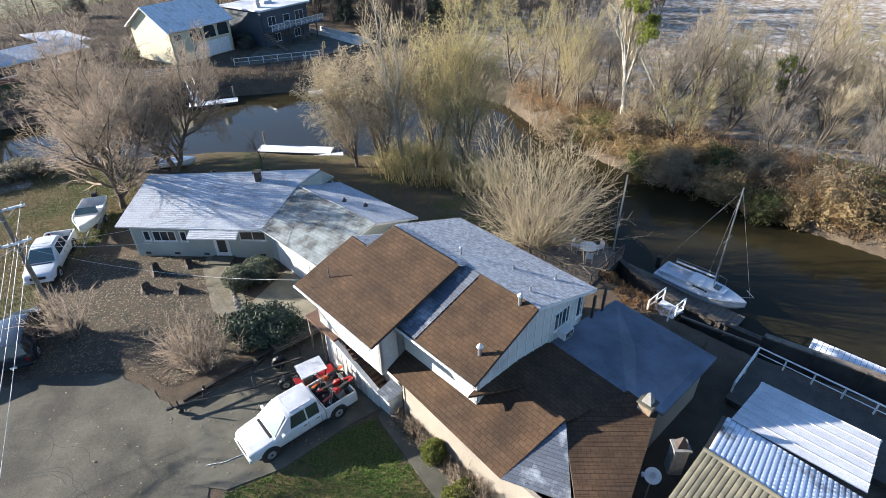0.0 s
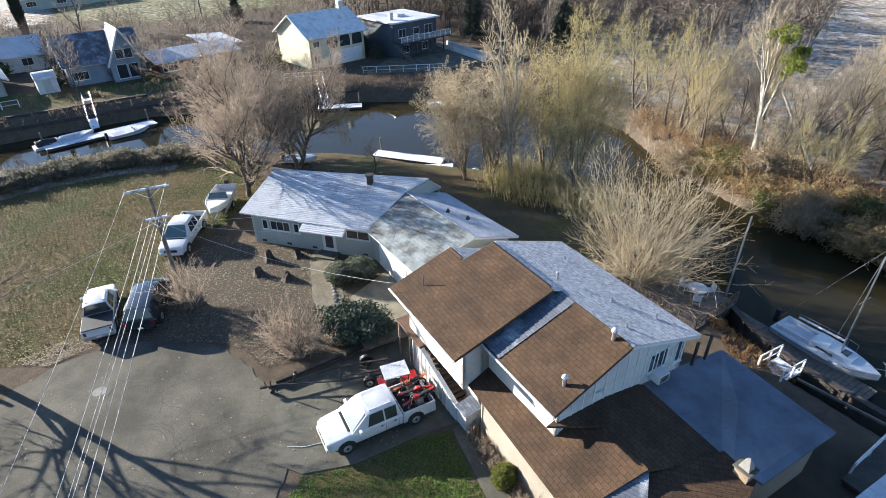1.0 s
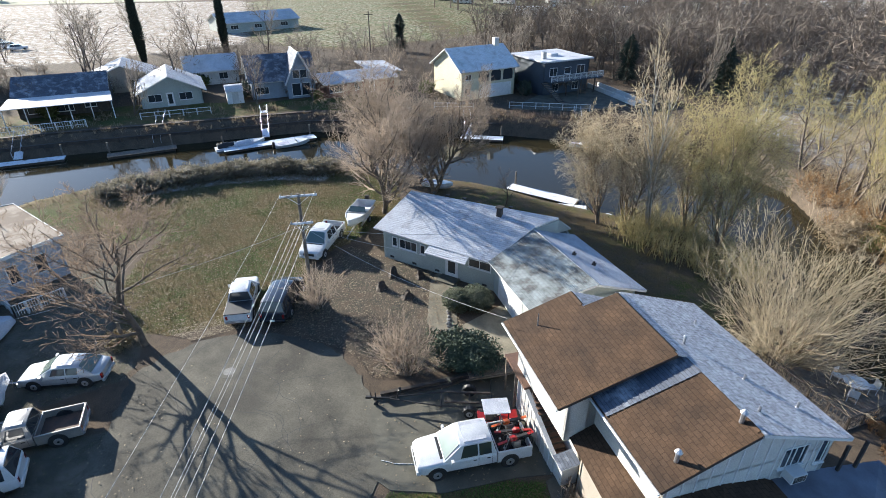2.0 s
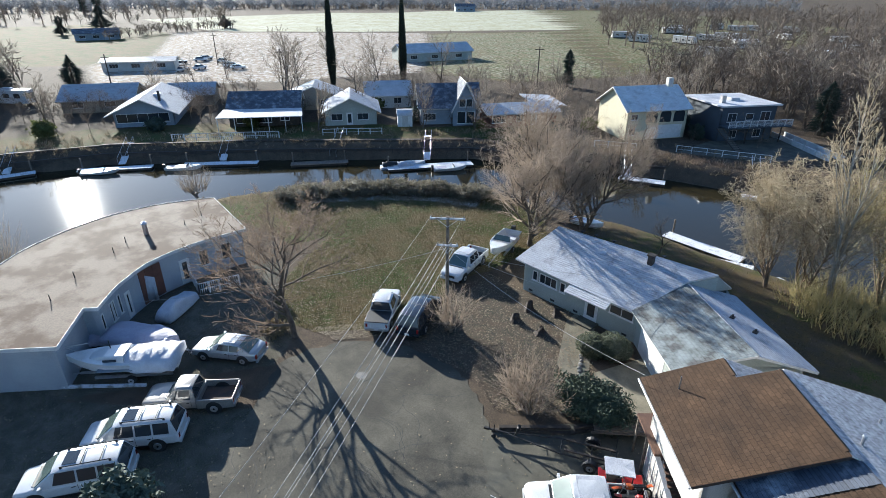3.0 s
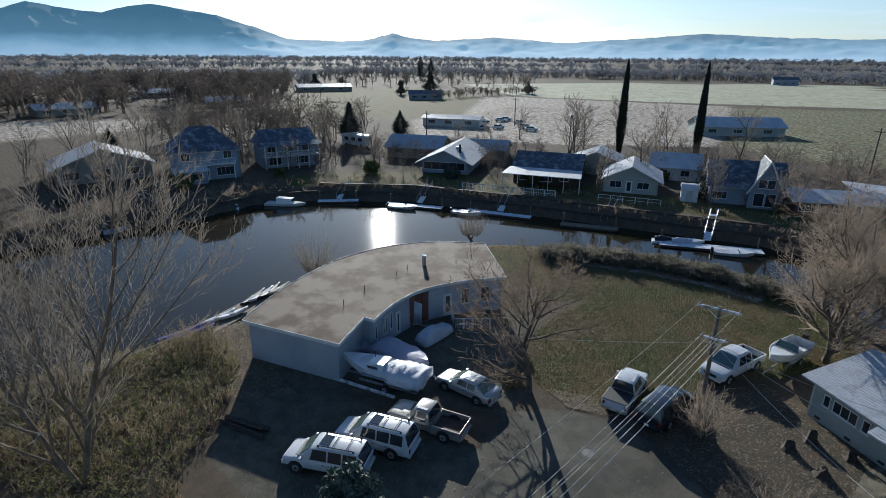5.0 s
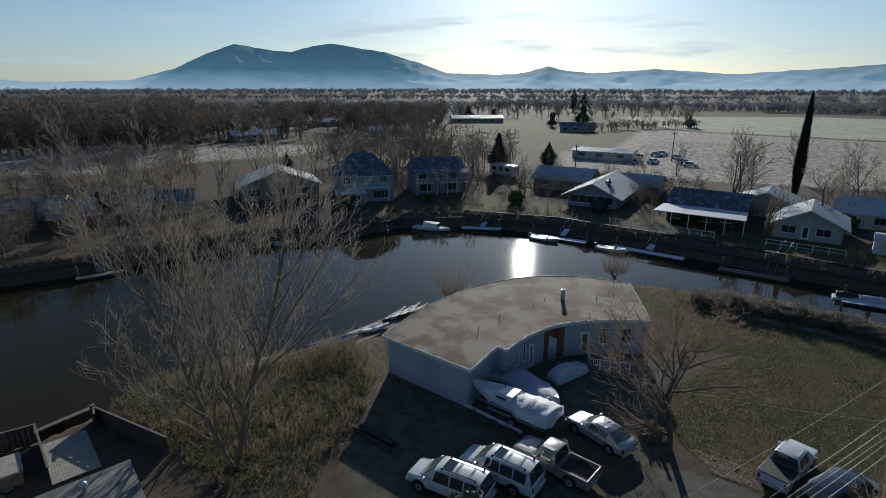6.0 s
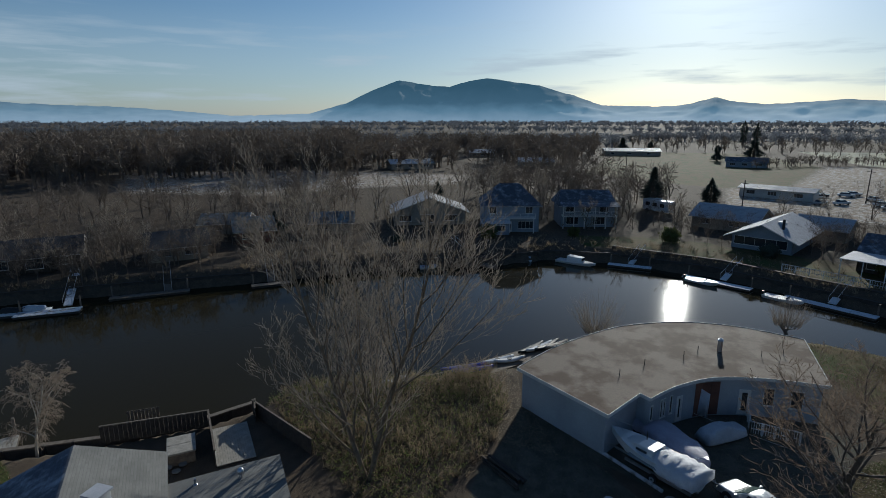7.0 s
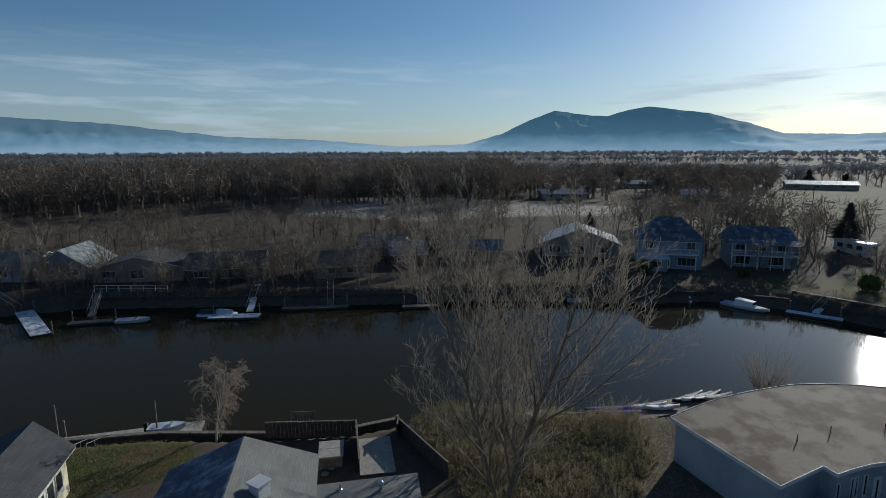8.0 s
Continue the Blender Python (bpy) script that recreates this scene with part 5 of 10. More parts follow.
# -- the curved flat-roofed house by the water --
def curve(points, steps=6):
    """A smooth line through the points."""
    out = []
    p = [Vector(points[0])] + [Vector(q) for q in points] + [Vector(points[-1])]
    for i in range(1, len(p) - 2):
        for k in range(steps):
            t = k / steps
            out.append(0.5 * ((2 * p[i]) + (p[i + 1] - p[i - 1]) * t + (2 * p[i - 1] - 5 * p[i] + 4 * p[i + 1] - p[i + 2]) * t * t + (3 * p[i] - p[i - 1] - 3 * p[i + 1] + p[i + 2]) * t ** 3))
    out.append(p[-2])
    return [(v.x, v.y) for v in out]


house_d = thing("house", "curved single-storey blue-grey house with a brown weathered flat roof", "house", (-48, 6, 0))


def Dm(pts):
    return [(x + 48, y - 6) for x, y in pts]


inner = curve([(-40.75, 3.05), (-42.3, 4.2), (-43.75, 5.55), (-45.6, 8.1), (-46.5, 11.9), (-46.45, 16.2)], 5)
outer = curve([(-56.1, 17.3), (-57.9, 12.1), (-57.6, 6.9), (-55.2, 1.9), (-52.3, -1.1), (-48.0, -4.35), (-43.1, -6.9)], 5)
roof_d = Dm([(-37.55, 0.1), (-41.35, 2.35)] + inner + outer)
bm = prism(roof_d, 3.18, 3.42)
part("roof", bm, "flat_roof", house_d, "brown and pale weathered flat roof coating")
bm = bmesh.new()
n_d = len(roof_d)
for i in range(n_d):
    p, q = roof_d[i], roof_d[(i + 1) % n_d]
    d = Vector((q[0] - p[0], q[1] - p[1], 0)).normalized() * 0.02
    o = Vector((d.y, -d.x, 0)) * 1.6
    a_, b_ = Vector((*p, 0)) + o, Vector((*q, 0)) + o
    loft([[(*p, 3.2), (a_.x, a_.y, 3.2), (a_.x, a_.y, 3.47), (*p, 3.47)], [(*q, 3.2), (b_.x, b_.y, 3.2), (b_.x, b_.y, 3.47), (*q, 3.47)]], True, bm)
bmesh.ops.remove_doubles(bm, verts=bm.verts[:], dist=0.002)
part("edge_flashing", bm, "trim", house_d, "thin pale roof edging")


def inset(pts, by):
    out = []
    n = len(pts)
    for i in range(n):
        a, b, c = Vector(pts[i - 1]), Vector(pts[i]), Vector(pts[(i + 1) % n])
        n1 = Vector((-(b - a).y, (b - a).x)).normalized()
        n2 = Vector((-(c - b).y, (c - b).x)).normalized()
        nn = (n1 + n2)
        nn = nn / max(0.5, nn.length_squared / 2) if nn.length > 0.1 else n1
        out.append(tuple(b + nn * by))
    return out


plan_d = inset(roof_d, 0.35)
wall_box(house_d, plan_d, 0, 3.2, "stucco", 0.2)
# windows, doors and panels along the curved front
front_d = plan_d[2:28]
for i in range(1, 25):
    p, q = front_d[i], front_d[i + 1]
    length = math.hypot(q[0] - p[0], q[1] - p[1])
    fm = wall_frame(p, q)
    if i in (2, ):
        window(house_d, fm, 0.04, 1.2, length - 0.08, 1.2, 1)
    elif i in (5, 6, 8, 20, 22):
        window(house_d, fm, 0.05, 1.0, length - 0.1, 1.5, 1)
    elif i in (13, 14, 15):
        g = box(0.02, length - 0.02, -0.05, 0.0, 0.1, 2.9)
        g.transform(fm)
        part("panel", g, "redwood", house_d, "red-brown timber panel")
    elif i in (10, 18):
        door(house_d, fm, 0.02, length - 0.1, 2.05, 0.1, "trim", True)
for p, h in (((-51.2, 9.4), 1.0), ):
    x, y = Dm([p])[0]
    bm = rod((x, y, 3.4), (x, y, 3.4 + h), 0.2, 14)
    rod((x, y, 3.4 + h), (x, y, 3.5 + h), 0.27, 14, 0.2, bm)
    rod((x, y, 3.55 + h), (x, y, 3.62 + h), 0.2, 14, 0.02, bm)
    part("flue", bm, "alu", house_d)
for p in ((-44.0, 1.0), (-49.2, 6.3), (-50.6, 7.6), (-51.0, 12.6), (-46.6, 3.0), (-52.0, 14.5)):
    x, y = Dm([p])[0]
    vent_pipe(house_d, (x, y, 3.42), 0.5, 0.03, material="black")
# -- roofs to the south, over the lagoon gardens --
house_f = thing("house", "grey-roofed house with a white flue and a low flat-roofed wing", "house", (-21, -26, 0))


def Fm(x, y, z=0.0):
    return (x + 21, y + 26, z)


f_rn, f_rs = Fm(-23.0, -29.05, 5.0), Fm(-15.0, -21.8, 5.0)
# one roof in two colours: paler grey paints the sunlit side, blue the shaded
roof([f_rn, f_rs, Fm(-18.1, -18.4, 3.2), Fm(-26.1, -25.7, 3.2)], "shingle_grey", house_f, label="grey shingle slope")
roof([f_rn, f_rs, Fm(-11.9, -25.2, 3.2), Fm(-19.9, -32.45, 3.2)], "shingle_slate", house_f, label="shingle slope with blue shade in its colour")
wall_box(house_f, [Fm(-25.6, -25.7)[:2], Fm(-20.0, -31.9)[:2], Fm(-12.4, -25.2)[:2], Fm(-18.1, -18.9)[:2]], 0, 3.15, "white")
gm = wall_frame(Fm(-25.6, -25.7)[:2], Fm(-20.0, -31.9)[:2])
gable(house_f, gm, [(0, 3.1), (8.35, 3.1), (4.2, 4.9)], "white")
bm = box(Fm(-20.6, 0)[0], Fm(-19.8, 0)[0], Fm(0, -24.7)[1], Fm(0, -23.9)[1], 3.5, 5.0, 0.03)
part("chimney", bm, "trim", house_f, "white boxed chimney")
part("chimney_cap", box(Fm(-20.7, 0)[0], Fm(-19.7, 0)[0], Fm(0, -24.8)[1], Fm(0, -23.8)[1], 5.0, 5.1), "roof_white", house_f)
wing = [Fm(-23.5, -23.9)[:2], Fm(-19.5, -20.0)[:2], Fm(-23.8, -15.6)[:2], Fm(-28.0, -19.15)[:2]]
part("flat_roof", prism(wing, 2.85, 3.05), "shingle_grey", house_f, "frosted grey flat roof")
wall_box(house_f, inset(wing, 0.25), 0, 2.86, "stucco")
x, y, _ = Fm(-25.4, -20.0)
bm = rod((x, y, 3.0), (x, y, 3.35), 0.12, 10)
bmesh.ops.create_uvsphere(bm, u_segments=12, v_segments=8, radius=0.2, matrix=Matrix.Translation((x, y, 3.5)))
part("turbine_vent", bm, "alu", house_f)
vent_pipe(house_f, (Fm(-24.2, -22.1)[0], Fm(-24.2, -22.1)[1], 3.05), 0.35, 0.07)
house_g = thing("house", "brown-roofed cream bungalow above a lawn on the shore", "house", (-14, -42, 0))


def Gm(x, y, z=0.0):
    return (x + 14, y + 42, z)


g_r0, g_r1 = Gm(-17.2, -44.0, 4.5), Gm(-10.0, -36.2, 4.5)
roof([g_r0, g_r1, Gm(-11.6, -33.7, 3.0), Gm(-18.4, -40.9, 3.0)], "shingle_dark", house_g, label="dark brown shingle slope", fascia="trim")
roof([g_r0, g_r1, Gm(-7.2, -38.4, 3.0), Gm(-14.6, -46.4, 3.0)], "shingle_dark", house_g, label="dark brown shingle slope", fascia="trim")
plan_g = [Gm(-17.6, -40.8)[:2], Gm(-14.4, -45.5)[:2], Gm(-8.0, -38.4)[:2], Gm(-11.6, -34.4)[:2]]
wall_box(house_g, plan_g, 0, 2.95, "yellow")
gm = wall_frame(plan_g[3], plan_g[0])
for x in (4.3, 5.6, 6.9):
    window(house_g, gm, x, 1.0, 1.0, 1.3, 1)
gm = wall_frame(plan_g[0], plan_g[1])
gable(house_g, gm, [(0, 2.9), (5.7, 2.9), (2.8, 4.4)], "yellow")

# ---- the houses across the water ----
def far_house(label, left, right, depth, eave, top, wall, cover, ridge="x", over=0.5, wins=(), hip=0.0, base=0.0, doors=(), group="houses along the far shore", floor2=None, rear=True):
    """A house whose water front runs from left to right; ridge 'x' runs along it, 'y' away from it, 'flat' is a flat roof."""
    left, right = Vector(left), Vector(right)
    mid = (left + right) / 2
    d = right - left
    w = d.length
    turn = math.degrees(math.atan2(d.y, d.x))
    h = thing("house", label, "house", (mid.x, mid.y, 0), turn, group)
    hw = w / 2
    plan = [(-hw, 0), (hw, 0), (hw, depth), (-hw, depth)]
    wall_box(h, plan, base, eave, wall)
    o = over
    if ridge == "x":
        s = (top - eave) / (depth / 2)
        f, b = (-o, eave - s * o), (depth + o, eave - s * o)
        k = hip
        roof([(-hw - o, f[0], f[1]), (hw + o, f[0], f[1]), (hw + o - k, depth / 2, top), (-hw - o + k, depth / 2, top)], cover, h, course=0.3)
        roof([(hw + o, b[0], b[1]), (-hw - o, b[0], b[1]), (-hw - o + k, depth / 2, top), (hw + o - k, depth / 2, top)], cover, h, course=0.3)
        if k:
            roof([(hw + o, f[0], f[1]), (hw + o, b[0], b[1]), (hw + o - k, depth / 2, top)], cover, h, course=0.3)
            roof([(-hw - o, b[0], b[1]), (-hw - o, f[0], f[1]), (-hw - o + k, depth / 2, top)], cover, h, course=0.3)
        else:
            for p, q in ((plan[1], plan[2]), (plan[3], plan[0])):
                gable(h, wall_frame(p, q), [(0, eave - 0.05), (depth, eave - 0.05), (depth / 2, top - 0.1)], wall)
    elif ridge == "y":
        s = (top - eave) / hw
        for sg in (-1, 1):
            pts = [(0, -o, top), (sg * (hw + o), -o, eave - s * o), (sg * (hw + o), depth + o, eave - s * o), (0, depth + o, top)]
            roof(pts, cover, h, course=0.3)
        for p, q in ((plan[0], plan[1]), (plan[2], plan[3])):
            gable(h, wall_frame(p, q), [(0, eave - 0.05), (w, eave - 0.05), (hw, top - 0.12)], wall)
    else:
        part("roof", box(-hw - o, hw + o, -o, depth + o, eave, top, 0.03), cover, h)
    fm = wall_frame(plan[0], plan[1])
    for x, z, ww, hh, panes in wins:
        window(h, fm, x * w, z, ww, hh, panes)
    for x in doors:
        door(h, fm, x * w, 0.95, 2.05, 0.1)
    return h, fm, w


def railing(parent, p, q, z, h=0.95, step=1.6, material="trim", pales=0.0, name="railing"):
    """Posts and two rails, with pales where they are close enough to see."""
    p, q = Vector((*p, z)), Vector((*q, z))
    n = max(1, round((q - p).length / step))
    top = part(name, rod(p + Vector((0, 0, h)), q + Vector((0, 0, h)), 0.045, 6), material, parent)
    part("rail", rod(p + Vector((0, 0, h * 0.45)), q + Vector((0, 0, h * 0.45)), 0.03, 6), material, top)
    for k in range(n + 1):
        c = p.lerp(q, k / n)
        part("post", box(c.x - 0.045, c.x + 0.045, c.y - 0.045, c.y + 0.045, z, z + h), material, top)
    if pales:
        bm = bmesh.new()
        m = round((q - p).length / pales)
        for k in range(m):
            c = p.lerp(q, (k + 0.5) / m)
            box(c.x - 0.015, c.x + 0.015, c.y - 0.015, c.y + 0.015, z + 0.1, z + h, 0, bm)
        tagged(part("pale", bm, material, top), kind="stuff")
    return top


h0, m0, w0 = far_house("brown bungalow with a broad frosted gable", (-113.1, -44.7), (-119.1, -29.9), 11, 3.2, 6.2, "tan", "shingle_frost", "y", 0.8,
                       [(0.08, 0.9, 2.6, 1.4, 3), (0.36, 0.5, 3.2, 1.9, 4), (0.7, 0.9, 2.8, 1.4, 3)])
h1, m1, w1 = far_house("two-storey grey-blue house with white trim and dark hipped roof", (-111.7, -24.2), (-115.0, -13.2), 10, 5.9, 9.6, "grey_blue", "shingle_slate", "x", 0.6,
                       [(0.10, 3.9, 1.5, 1.4, 2), (0.75, 3.9, 1.5, 1.4, 2), (0.62, 0.7, 3.2, 1.6, 4)], hip=4.2, doors=(0.42, ))
part("sunroom", box(-w1 / 2 - 0.4, -0.8, -3.0, 0.0, 0, 2.5), "grey_blue", h1)
part("sunroom_roof", slab([(-w1 / 2 - 0.7, -3.4, 2.45), (-0.5, -3.4, 2.45), (-0.5, 0, 3.1), (-w1 / 2 - 0.7, 0, 3.1)], 0.12), "roof_white", h1)
mm = wall_frame((-w1 / 2 - 0.4, -3.0), (-0.8, -3.0))
for k in range(2):
    window(h1, mm, 0.3 + k * 2.3, 0.8, 2.0, 1.2, 1)
part("balcony", box(-w1 / 2 + 1.2, w1 / 2 - 1.0, -1.4, 0, 2.95, 3.1), "trim", h1)
railing(h1, (-w1 / 2 + 1.2, -1.35), (w1 / 2 - 1.0, -1.35), 3.1, 0.95, 1.5)
for x in (-w1 / 2 + 0.6 + 0.9, -0.5, w1 / 2 - 1.3):
    part("post", box(x - 0.07, x + 0.07, -1.35, -1.2, 0, 2.95), "trim", h1)
h2, m2, w2 = far_house("grey two-storey house with white balcony columns and a shingle roof", (-122.0, -9.2), (-124.9, 1.9), 9, 5.0, 7.6, "grey_blue", "shingle_slate", "x", 0.7,
                       [(0.08, 3.2, 1.8, 1.3, 2), (0.4, 3.2, 1.8, 1.3, 2), (0.72, 3.2, 1.8, 1.3, 2), (0.1, 0.6, 2.6, 1.6, 3), (0.6, 0.6, 2.6, 1.6, 3)], hip=1.0)
part("balcony", box(-w2 / 2, w2 / 2, -2.2, 0, 2.55, 2.75), "trim", h2)
railing(h2, (-w2 / 2, -2.1), (w2 / 2, -2.1), 2.75, 0.95, 1.3)
for k in range(6):
    x = -w2 / 2 + 0.1 + k * (w2 - 0.2) / 5
    part("column", rod((x, -2.05, 0), (x, -2.05, 5.0), 0.1, 10), "trim", h2)
part("balcony_roof", slab([(-w2 / 2 - 0.4, -2.6, 4.85), (w2 / 2 + 0.4, -2.6, 4.85), (w2 / 2 + 0.4, 0, 5.5), (-w2 / 2 - 0.4, 0, 5.5)], 0.12), "shingle_slate", h2)
h3, m3, w3 = far_house("low tan house set back with a pale frosted roof", (-130.8, 18.4), (-124.5, 29.4), 10, 2.7, 4.8, "tan", "shingle_pale", "x", 0.7, [(0.15, 1.0, 2.0, 1.1, 2), (0.6, 1.0, 2.0, 1.1, 2)])
h4, m4, w4 = far_house("grey-green house, row of white windows under a frosted gable", (-111.5, 22.5), (-106.7, 31.0), 17, 2.7, 4.9, "grey_blue", "shingle_pale", "y", 1.2,
                       [(0.04, 0.75, 8.6, 1.55, 5)])
part("skylight", box(1.0, 2.2, 5.0, 6.2, 4.2, 4.75, 0.03), "roof_white", h4)
part("flue", rod((2.4, 3.0, 3.8), (2.4, 3.0, 5.6), 0.22, 10), "black", h4)
h5, m5, w5 = far_house("low house with a long white awning over its waterside patio", (-98.5, 37.5), (-91.5, 47.5), 9, 3.2, 5.4, "wood_dark", "shingle_slate", "x", 0.4,
                       [(0.1, 0.6, 2.4, 1.8, 2), (0.4, 0.6, 2.4, 1.8, 2), (0.72, 0.9, 1.6, 1.2, 2)])
part("awning", slab([(-w5 / 2 - 1.0, -5.4, 2.75), (w5 / 2 + 1.0, -5.4, 2.75), (w5 / 2 + 0.6, -0.4, 3.15), (-w5 / 2 - 0.6, -0.4, 3.15)], 0.1), "roof_white", h5, "white frosted awning")
for k in range(6):
    x = -w5 / 2 - 0.8 + k * (w5 + 1.6) / 5
    part("post", box(x - 0.06, x + 0.06, -5.3, -5.18, 0, 2.7), "trim", h5)
h6, m6, w6 = far_house("small pale green gabled house with a frosted roof", (-87.8, 50.4), (-82.6, 58.0), 10, 2.7, 4.9, "sage", "shingle_pale", "y", 0.8,
                       [(0.12, 0.9, 2.0, 1.2, 2), (0.62, 0.9, 2.0, 1.2, 2)], doors=(0.42, ))
h7, m7, w7 = far_house("blue-grey chalet with a tall glazed white gable and slate roof", (-76.9, 63.6), (-70.6, 72.4), 9, 3.2, 6.6, "grey_blue", "shingle_slate", "x", 0.5,
                       [(0.05, 0.8, 2.2, 1.2, 3), (0.72, 0.8, 2.2, 1.2, 3)])
ga = wall_frame((0.2, -1.6), (4.8, -1.6))
gable(h7, ga, [(0, 0), (4.6, 0), (4.6, 2.8), (2.3, 7.4), (0, 2.8)], "grey_blue")
for sg in (0, 1):
    x0, x1 = (2.5, -0.2) if sg == 0 else (2.5, 5.2)
    roof([(x0, -2.1, 7.6), (x0, 5.0, 7.6), (x1, 5.0, 2.35), (x1, -2.1, 2.35)], "shingle_slate", h7, course=0.3)
    a_, b_ = Vector((x0, -2.14, 7.62)), Vector((x1, -2.14, 2.37))
    part("bargeboard", rod(a_, b_, 0.13, 4), "trim", h7)
for x, z, ww, hh in ((0.75, 0.4, 1.5, 2.1), (2.4, 0.4, 1.5, 2.1), (1.1, 3.3, 1.15, 1.4), (2.35, 3.3, 1.15, 1.4)):
    window(h7, ga, x, z, ww, hh, 1)
h8, m8, w8 = far_house("red-brown cottage with a flat pale frosted roof", (-66.8, 70.8), (-60.5, 82.0), 8, 2.6, 3.5, "redwood", "roof_white", "x", 0.7,
                       [(0.04, 0.8, 2.6, 1.3, 3), (0.4, 0.8, 1.4, 1.3, 2)], doors=(0.62, ))
part("extension_roof", slab([(w8 / 2 - 3.5, 2, 3.2), (w8 / 2 + 2.8, 2, 2.9), (w8 / 2 + 2.8, 10, 3.4), (w8 / 2 - 3.5, 10, 3.9)], 0.14), "roof_white", h8)
part("extension", box(w8 / 2 + 0.05, w8 / 2 + 2.4, 2.3, 9.5, 0, 2.85), "tan", h8)
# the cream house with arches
h9, m9, w9 = far_house("two-storey cream house with dark arches and frosted roof", (-45.8, 80.5), (-40.3, 89.9), 9.5, 5.1, 7.9, "yellow", "bright_shingle", "x", 0.6,
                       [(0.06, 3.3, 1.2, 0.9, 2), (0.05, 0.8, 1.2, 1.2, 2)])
for k in range(3):
    x = 3.4 + k * 2.5
    arch = [(x, 2.75), (x + 2.0, 2.75)] + [(x + 1.0 + 1.0 * math.cos(q), 3.9 + 0.9 * math.sin(q)) for q in np.linspace(0, math.pi, 11)]
    bm = bmesh.new()
    f_ = [bm.verts.new((px, -0.04, pz)) for px, pz in arch]
    b_ = [bm.verts.new((px, 0.05, pz)) for px, pz in arch]
    bm.faces.new(f_)
    for i in range(len(arch)):
        j = (i + 1) % len(arch)
        bm.faces.new((f_[j], f_[i], b_[i], b_[j]))
    bm.transform(m9)
    part("arch_window", bm, "glass", h9, "dark glazed arch")
bm = box(3.6, 10.2, -0.06, 0.02, 0.1, 2.3)
bm.transform(m9)
gd = part("garage_door", bm, "trim", h9)
for k in range(4):
    b_ = box(3.7, 10.1, -0.075, -0.05, 0.14 + k * 0.54, 0.62 + k * 0.54)
    b_.transform(m9)
    part("panel", b_, "trim", gd)
part("chimney", box(w9 / 2 - 1.6, w9 / 2 - 0.7, 4.2, 5.0, 6.8, 9.0, 0.03), "white", h9)
# frosted roofs of the second row
for lbl, a_, b_, dp, ev, tp, wl_, rf, rd in (
        ("brown house of the second row under a frosted gable", (-104.0, 52.0), (-98.0, 60.5), 9, 2.7, 4.7, "tan", "shingle_pale", "y"),
        ("house of the second row with a white frosted roof", (-95.0, 65.0), (-90.0, 72.5), 9, 2.7, 4.8, "white", "roof_white", "x"),
        ("low house of the second row, grey roof dusted with frost", (-124.0, 36.0), (-119.5, 43.5), 8, 2.5, 4.2, "tan", "shingle_pale", "x")):
    far_house(lbl, a_, b_, dp, ev, tp, wl_, rf, rd, 0.5, [(0.15, 0.9, 1.6, 1.2, 2), (0.6, 0.9, 1.6, 1.2, 2)])
# the dark blue house on posts
h10, m10, w10 = far_house("dark blue two-storey house with white flat roof and balcony", (-35.2, 90.6), (-29.9, 98.9), 9.5, 5.6, 5.85, "navy", "roof_white", "flat", 0.5,
                          [(0.12, 3.2, 1.6, 1.4, 2), (0.45, 3.4, 1.4, 1.1, 1), (0.72, 3.2, 1.8, 1.5, 2), (0.2, 0.6, 1.4, 1.3, 2), (0.65, 0.6, 1.4, 1.3, 2)])
part("balcony", box(-w10 / 2, w10 / 2 + 1.5, -2.3, 0, 2.6, 2.78), "navy", h10)
railing(h10, (-w10 / 2, -2.25), (w10 / 2 + 1.5, -2.25), 2.78, 1.0, 1.2, pales=0.16)
for k in range(4):
    x = -w10 / 2 + 0.4 + k * 3.1
    part("post", box(x - 0.08, x + 0.08, -2.2, -2.04, 0, 2.6), "wood_dark", h10)
st = part("staircase", rod((-w10 / 2 - 1.6, -1.6, 2.7), (-w10 / 2 - 0.9, -6.0, 0.1), 0.08, 4), "wood_dark", h10)
part("stringer", rod((-w10 / 2 - 0.5, -1.6, 2.7), (-w10 / 2 + 0.2, -6.0, 0.1), 0.08, 4), "wood_dark", st)
for k in range(12):
    s = (k + 0.5) / 12
    x, y, z = -w10 / 2 - 1.55 + 0.7 * s, -1.6 - 4.4 * s, 2.7 - 2.6 * s
    part("tread", box(x, x + 1.1, y - 0.14, y + 0.14, z - 0.02, z + 0.03), "wood", st)
part("roof_hatch", box(-1.0, 0.6, 3.5, 5.0, 5.85, 6.3, 0.03), "roof_white", h10)
part("chimney", box(-w10 / 2 + 1.1, -w10 / 2 + 1.8, 2.0, 2.7, 5.8, 7.0, 0.02), "metal", h10)
